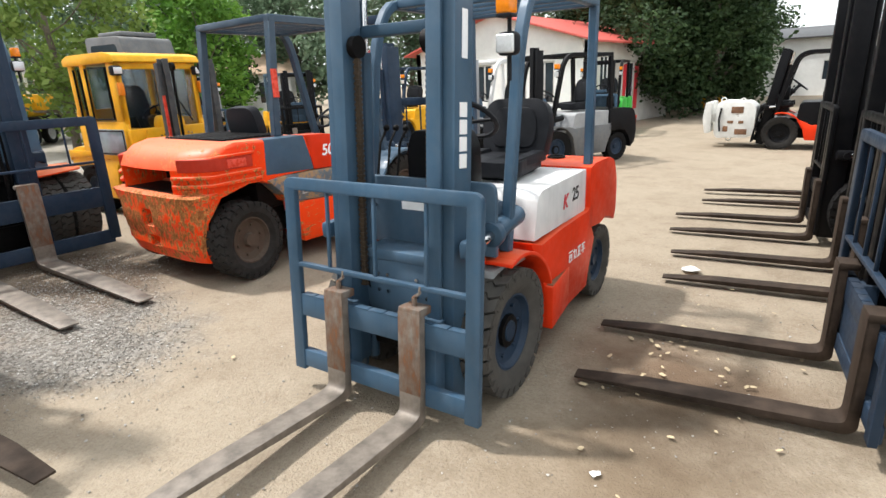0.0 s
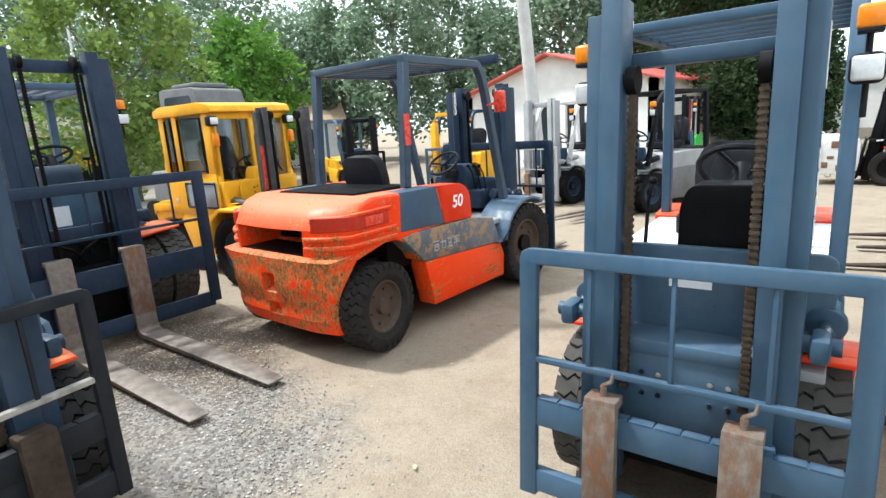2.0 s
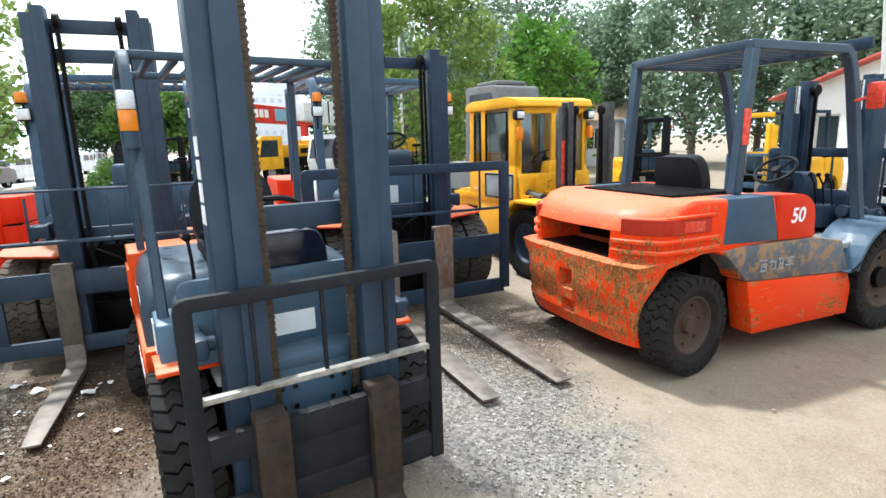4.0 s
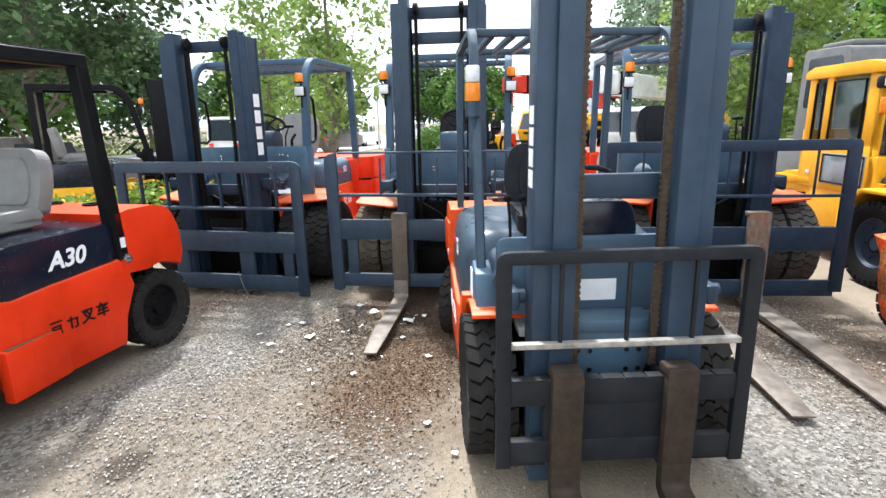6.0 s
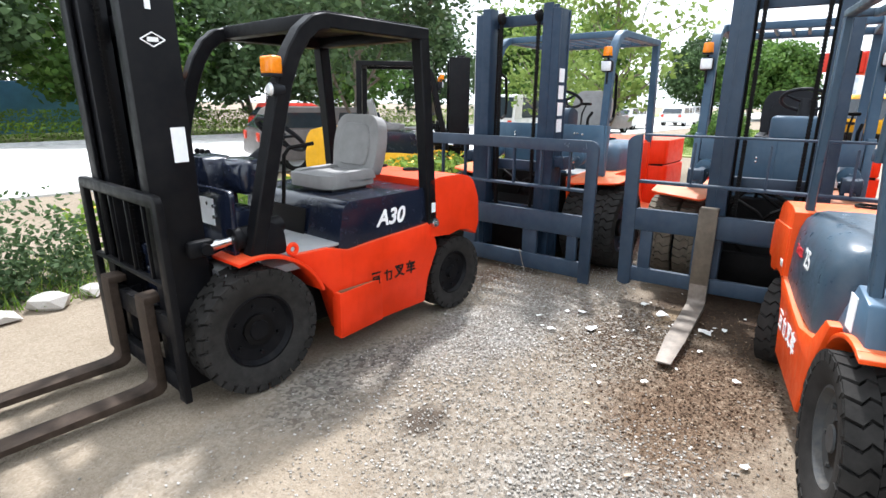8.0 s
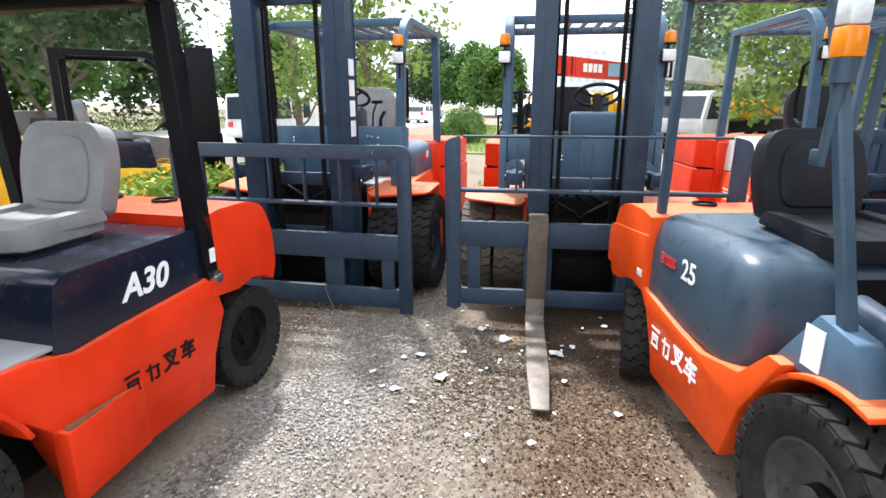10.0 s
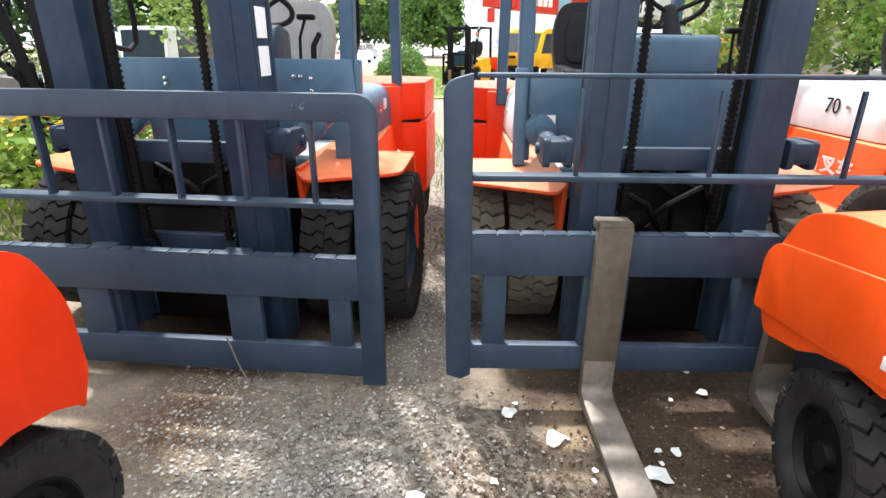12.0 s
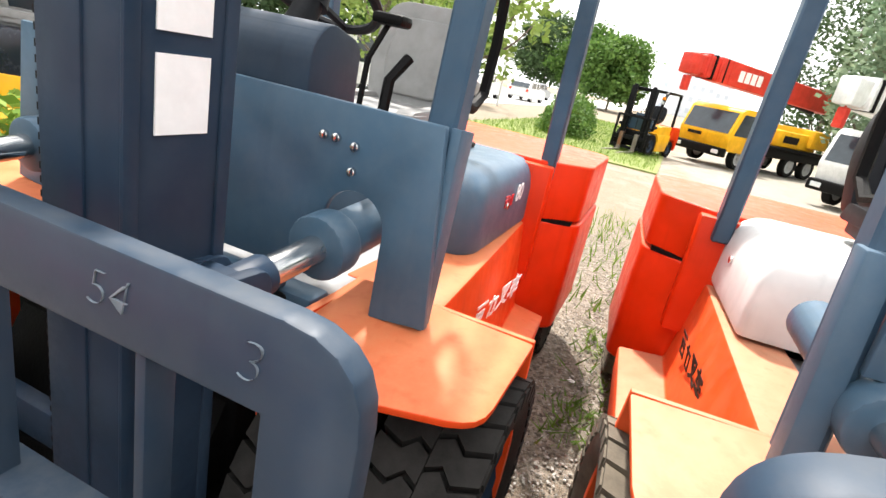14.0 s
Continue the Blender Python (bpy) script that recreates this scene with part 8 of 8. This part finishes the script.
forklift(at(-5.35, 9.9, -106), "black forklift with pale worn forks by the house", detail=False, mast="black", guard="black", rack="black", hood="grey", body="dull_grey", cw="black", fork_len=1.1, mast_top=2.1)
forklift(at(-7.2, 10.3, -98), "silver-grey forklift parked by the white house", detail=False, mast="grey", guard="white", rack="grey", hood="white", body="grey", cw="grey")
forklift(at(-6.9, 15.6, -75), "green forklift in front of the house", detail=False, body="green", cw="green", hood="green", mast="black", guard="black")
forklift(at(-12.9, 9.6, -20), "yellow forklift with blue guard in the back row", detail=False, body="yellow", cw="yellow", hood="yellow", mast="black", rack="black", guard="slate")
forklift(at(-10.6, 10.9, -80), "yellow and navy forklift in the back row", detail=False, body="yellow", cw="yellow", hood="yellow", mast="yellow", mast_top=1.75, guard="navy")
forklift(at(-15.2, 8.0, -15), "yellow forklift in the back row with black seat", detail=False, body="yellow", cw="yellow", hood="yellow", mast="black", guard="grey")

# junk by the far gate
s = Shape()
s.box((-1.2, -1.0, 0.5), (1.2, 1.0, 2.5), 0.04)
trailer = thing("box_trailer", at(-8.3, 26.5, 8), "grey box trailer under dark trees", "trailer")
part("box", s, PAINT["grey"], trailer)
for x in (-0.7, 0.7):
    for y in (-0.85, 0.85):
        wheel(trailer, x, y, 0.36, 0.2, False, True, "grey")
s = Shape()
s.box((-0.5, -0.3, 0.2), (0.5, 0.3, 0.75), 0.05), s.box((-0.3, -0.25, 0.7), (0.2, 0.25, 1.15), 0.05)
solid("scrap_machine", s, PAINT["yellow"], "yellow scrap machine among the trees", "machine", m=at(-6.9, 26.0, 30))
s = Shape()
s.cyl((0, 0, 0), (0, 0, 0.30), 0.17, 0.20, 16)
solid("bucket", s, PAINT["orange"], "orange plastic bucket by the house wall", "bucket", m=at(-7.7, 19.6, 0))
s = Shape()
s.tube([(0, 0, 0), (0.05, 0.02, 1.4)], 0.014, 6)
s.box((-0.12, -0.02, 0), (0.12, 0.02, 0.12), 0.01)
solid("broom", s, PAINT["white"], "broom leaning by the house wall", "broom", m=at(-7.85, 19.3, 0))


# ---- loose things on the ground ----
def stone_mesh(name, material, seed):
    rng = np.random.default_rng(seed)
    bm = bmesh.new()
    bmesh.ops.create_icosphere(bm, subdivisions=1, radius=0.5)
    for v in bm.verts:
        v.co *= 1 + rng.uniform(-0.3, 0.25)
        v.co.z *= 0.62
    me = bpy.data.meshes.new(name)
    bm.to_mesh(me)
    bm.free()
    me.materials.append(material)
    return me


def gravel(name, patches, seed, material, label, small, large):
    """Joined broken stones strewn over blotches (x, y, rx, ry, count)."""
    rng = np.random.default_rng(seed)
    bm = bmesh.new()
    bmesh.ops.create_icosphere(bm, subdivisions=1, radius=0.5)
    base = np.array([v.co[:] for v in bm.verts])
    base[:, 2] *= 0.5
    faces = np.array([[v.index for v in f.verts] for f in bm.faces])
    bm.free()
    tetra = np.array([(0.5, 0, -0.3), (-0.3, 0.45, -0.3), (-0.3, -0.45, -0.3), (0.05, 0.1, 0.24), (0.3, 0.35, 0.05)])
    tf = np.array([(0, 4, 3), (4, 1, 3), (1, 2, 3), (2, 0, 3), (0, 1, 4), (0, 2, 1)])
    vs, fs, off = [], [], 0
    for x, y, rx, ry, k in patches:
        q, r = rng.uniform(0, 6.283, k), np.sqrt(rng.uniform(0, 1, k)) * (1 + 0.25 * rng.normal(size=k))
        px_, py_ = x + rx * r * np.cos(q), y + ry * r * np.sin(q)
        for i in range(k):
            s_ = small + (large - small) * rng.uniform() ** 3
            b_, f_ = (base, faces) if s_ > (small + large) / 2 else (tetra, tf)
            v = b_ * (1 + rng.uniform(-0.28, 0.28, size=(len(b_), 1))) * s_ * np.array([1, rng.uniform(0.6, 1), 1])
            c, s2 = math.cos(q[i] * 3), math.sin(q[i] * 3)
            vs.append(np.stack([v[:, 0] * c - v[:, 1] * s2 + px_[i], v[:, 0] * s2 + v[:, 1] * c + py_[i], v[:, 2] + s_ * 0.12 - 0.008], 1))
            fs.append(f_ + off)
            off += len(v)
    me = bpy.data.meshes.new(name)
    me.from_pydata(np.concatenate(vs).tolist(), [], [tuple(f) for f in np.concatenate(fs).tolist()])
    me.materials.append(material)
    return tagged(new(name, me), label, "gravel", "", "stuff")


def stone_material():
    m, n, l, b = nodes_of("broken_gravel_stone")
    geo = n.new("ShaderNodeNewGeometry")
    r_ = n.new("ShaderNodeValToRGB")
    for i, (p_, c_) in enumerate(((0.0, (0.13, 0.118, 0.10)), (0.35, (0.24, 0.222, 0.195)), (0.7, (0.36, 0.34, 0.305)), (1.0, (0.56, 0.54, 0.51)))):
        e_ = r_.color_ramp.elements[i] if i < 2 else r_.color_ramp.elements.new(p_)
        e_.position, e_.color = p_, (*c_, 1)
    l.new(geo.outputs["Random Per Island"], r_.inputs[0])
    l.new(mix(n, l, ramp(n, l, noise_node(n, l, 40, 4), 0.3, 0.7, 0, 0.5), r_.outputs[0], (0.22, 0.18, 0.14)), b.inputs["Base Color"])
    b.inputs["Roughness"].default_value = 0.9
    return m


STONE = stone_material()


def clod_material():
    m, n, l, b = nodes_of("brown_earth_clods")
    geo = n.new("ShaderNodeNewGeometry")
    col = mix(n, l, ramp(n, l, geo.outputs["Random Per Island"], 0.0, 0.85), (0.045, 0.029, 0.019), (0.145, 0.096, 0.060))
    l.new(mix(n, l, ramp(n, l, geo.outputs["Random Per Island"], 0.93, 0.96), col, (0.30, 0.235, 0.17)), b.inputs["Base Color"])
    b.inputs["Roughness"].default_value = 0.95
    b.inputs["Specular IOR Level"].default_value = 0.2
    return m


CLOD = clod_material()
gravel("gravel", [(-4.3, 1.65, 1.25, 0.65, 9000), (-5.5, 2.1, 0.9, 0.7, 3500), (-3.0, -0.75, 0.72, 0.5, 7500), (-4.35, -2.1, 0.85, 0.36, 7500), (-5.1, -2.1, 0.6, 0.5, 4500), (-5.2, -2.7, 0.6, 0.35, 3000), (-8.0, -1.85, 2.4, 0.30, 4500), (-6.4, -1.85, 0.9, 0.25, 4000), (-3.7, -1.9, 0.9, 0.6, 3500)], 5, STONE, "loose grey broken gravel", 0.005, 0.021)
gravel("gravel", [(-2.5, 2.6, 2.2, 1.6, 700), (-1.2, 1.6, 1.5, 1.0, 300), (-2.0, -1.5, 1.2, 1.2, 2400), (-3.2, -1.6, 1.0, 0.7, 3500), (-0.6, 4.5, 1.2, 2.0, 600), (-4.7, -1.4, 0.7, 0.4, 3000), (-3.6, 0.2, 1.2, 1.0, 1500)], 6, STONE, "thinly strewn small stones on dirt", 0.005, 0.018)
gravel("soil_clods", [(-4.3, -0.75, 1.0, 0.5, 5000), (-5.3, -0.9, 0.5, 0.6, 1800), (-4.7, -1.3, 0.6, 0.4, 2600)], 7, CLOD, "crumbled brown soil", 0.005, 0.02)

SCRAP = plain("crumpled_white_plastic", (0.78, 0.78, 0.75), 0.6, 0, 0.1, 20, 0.3)
DRY_LEAF = plain("dry_tan_leaf", (0.54, 0.43, 0.27), 0.8, 0, 0.3, 25, 0.2)


def scrap_mesh(name, material, seed, n_=9):
    """A crumpled flake with lifted, uneven edges."""
    rng = np.random.default_rng(seed)
    bm = bmesh.new()
    mid = bm.verts.new((0, 0, 0.12))
    ring = [bm.verts.new((math.cos(6.283 * i / n_) * rng.uniform(0.3, 0.55), math.sin(6.283 * i / n_) * rng.uniform(0.25, 0.5), rng.uniform(0.0, 0.16))) for i in range(n_)]
    for i in range(n_):
        bm.faces.new((mid, ring[i], ring[(i + 1) % n_]))
    ex = bmesh.ops.extrude_face_region(bm, geom=bm.faces[:])
    for v in ex["geom"]:
        if isinstance(v, bmesh.types.BMVert):
            v.co.z -= 0.05
    bmesh.ops.recalc_face_normals(bm, faces=bm.faces[:])
    me = bpy.data.meshes.new(name)
    bm.to_mesh(me)
    bm.free()
    me.materials.append(material)
    return me


scraps = [scrap_mesh("plastic_scrap", SCRAP, 30 + i) for i in range(3)]
rng_ = np.random.default_rng(17)
SPOTS = [(-5.51, -1.42, 0.10), (-5.36, -1.24, 0.13), (-5.2, -0.88, 0.14), (-5.34, -0.78, 0.07), (-4.75, -1.55, 0.13), (-4.55, -1.78, 0.09), (-4.95, -1.85, 0.06), (-4.85, -0.83, 0.06), (-4.55, -0.55, 0.07), (-4.2, -0.98, 0.06), (-5.0, -1.75, 0.11), (-4.72, -1.98, 0.07),
         (-3.7, -0.35, 0.07), (-3.45, -0.15, 0.06), (-5.75, -0.55, 0.08), (-4.35, -2.0, 0.05), (-1.0, 5.47, 0.24), (-0.45, 2.66, 0.07), (-6.9, -1.78, 0.06), (-8.1, -1.92, 0.07)]
SPOTS += [(-4.95 + rng_.normal() * 0.42, -1.22 + rng_.normal() * 0.32, rng_.uniform(0.022, 0.055)) for _ in range(34)]
for x, y, s_ in SPOTS:
    ob = new("plastic_scrap", scraps[int(rng_.integers(3))])
    ob.matrix_basis = pose(x, y, 0.004, rng_.uniform(-8, 8), rng_.uniform(-8, 8), rng_.uniform(0, 360)) @ Matrix.Diagonal((s_ * 0.8, s_ * 0.8, s_ * 0.6, 1))
    tagged(ob, "crumpled white plastic scrap on the ground", "litter", "litter on the ground")
leaf_ = scrap_mesh("dry_leaf", DRY_LEAF, 50, 6)
LEAVES = [(-0.83, 3.27), (-0.52, 3.4), (-0.12, 3.79), (-0.3, 3.1), (-0.62, 3.55), (0.05, 4.15), (-0.5, 4.4), (-0.25, 4.9), (-0.8, 4.3), (-0.35, 5.6), (-0.6, 5.2), (-0.1, 3.45), (0.1, 3.3), (-0.7, 4.75), (-0.4, 2.9), (-3.3, -0.75), (-3.05, -0.35), (-3.75, -1.15), (-3.9, 0.05), (-2.7, 2.2), (-3.4, 3.2)]
LEAVES += [(rng_.uniform(-1.0, 0.15), 3.95 + rng_.normal() * 0.5) for _ in range(36)]
for x, y in LEAVES:
    ob = new("dry_leaf", leaf_)
    s_ = rng_.uniform(0.025, 0.062)
    ob.matrix_basis = pose(x, y, 0.006, rng_.uniform(-15, 15), rng_.uniform(-15, 15), rng_.uniform(0, 360)) @ Matrix.Diagonal((s_, s_ * 0.7, s_ * 0.5, 1))
    tagged(ob, "dry tan leaf lying on the dirt", "leaf", "fallen leaves")
s = Shape()
s.tube([(-5.575, -2.68, 0.25), (-5.565, -2.64, 0.13), (-5.55, -2.59, 0.03), (-5.55, -2.49, 0.012), (-5.52, -2.37, 0.012), (-5.41, -2.28, 0.012)], 0.004, 5)
solid("wire", s, FORK_STEEL, "thin bent rusty wire on the gravel", "wire")
for x, y, r_, h_ in ((-2.35, -5.05, 0.16, 0.14), (-2.0, -5.0, 0.2, 0.1), (-2.7, -5.15, 0.13, 0.1)):
    ob = new("rock", stone_mesh("rock", STONE, int(x * 10 + 90)))
    ob.matrix_basis = pose(x, y, h_ * 0.35, 0, 0, x * 90) @ Matrix.Diagonal((r_ * 2, r_ * 1.5, h_ * 2, 1))
    tagged(ob, "rough grey rock at the foot of the bush", "rock", "rocks by the bush")
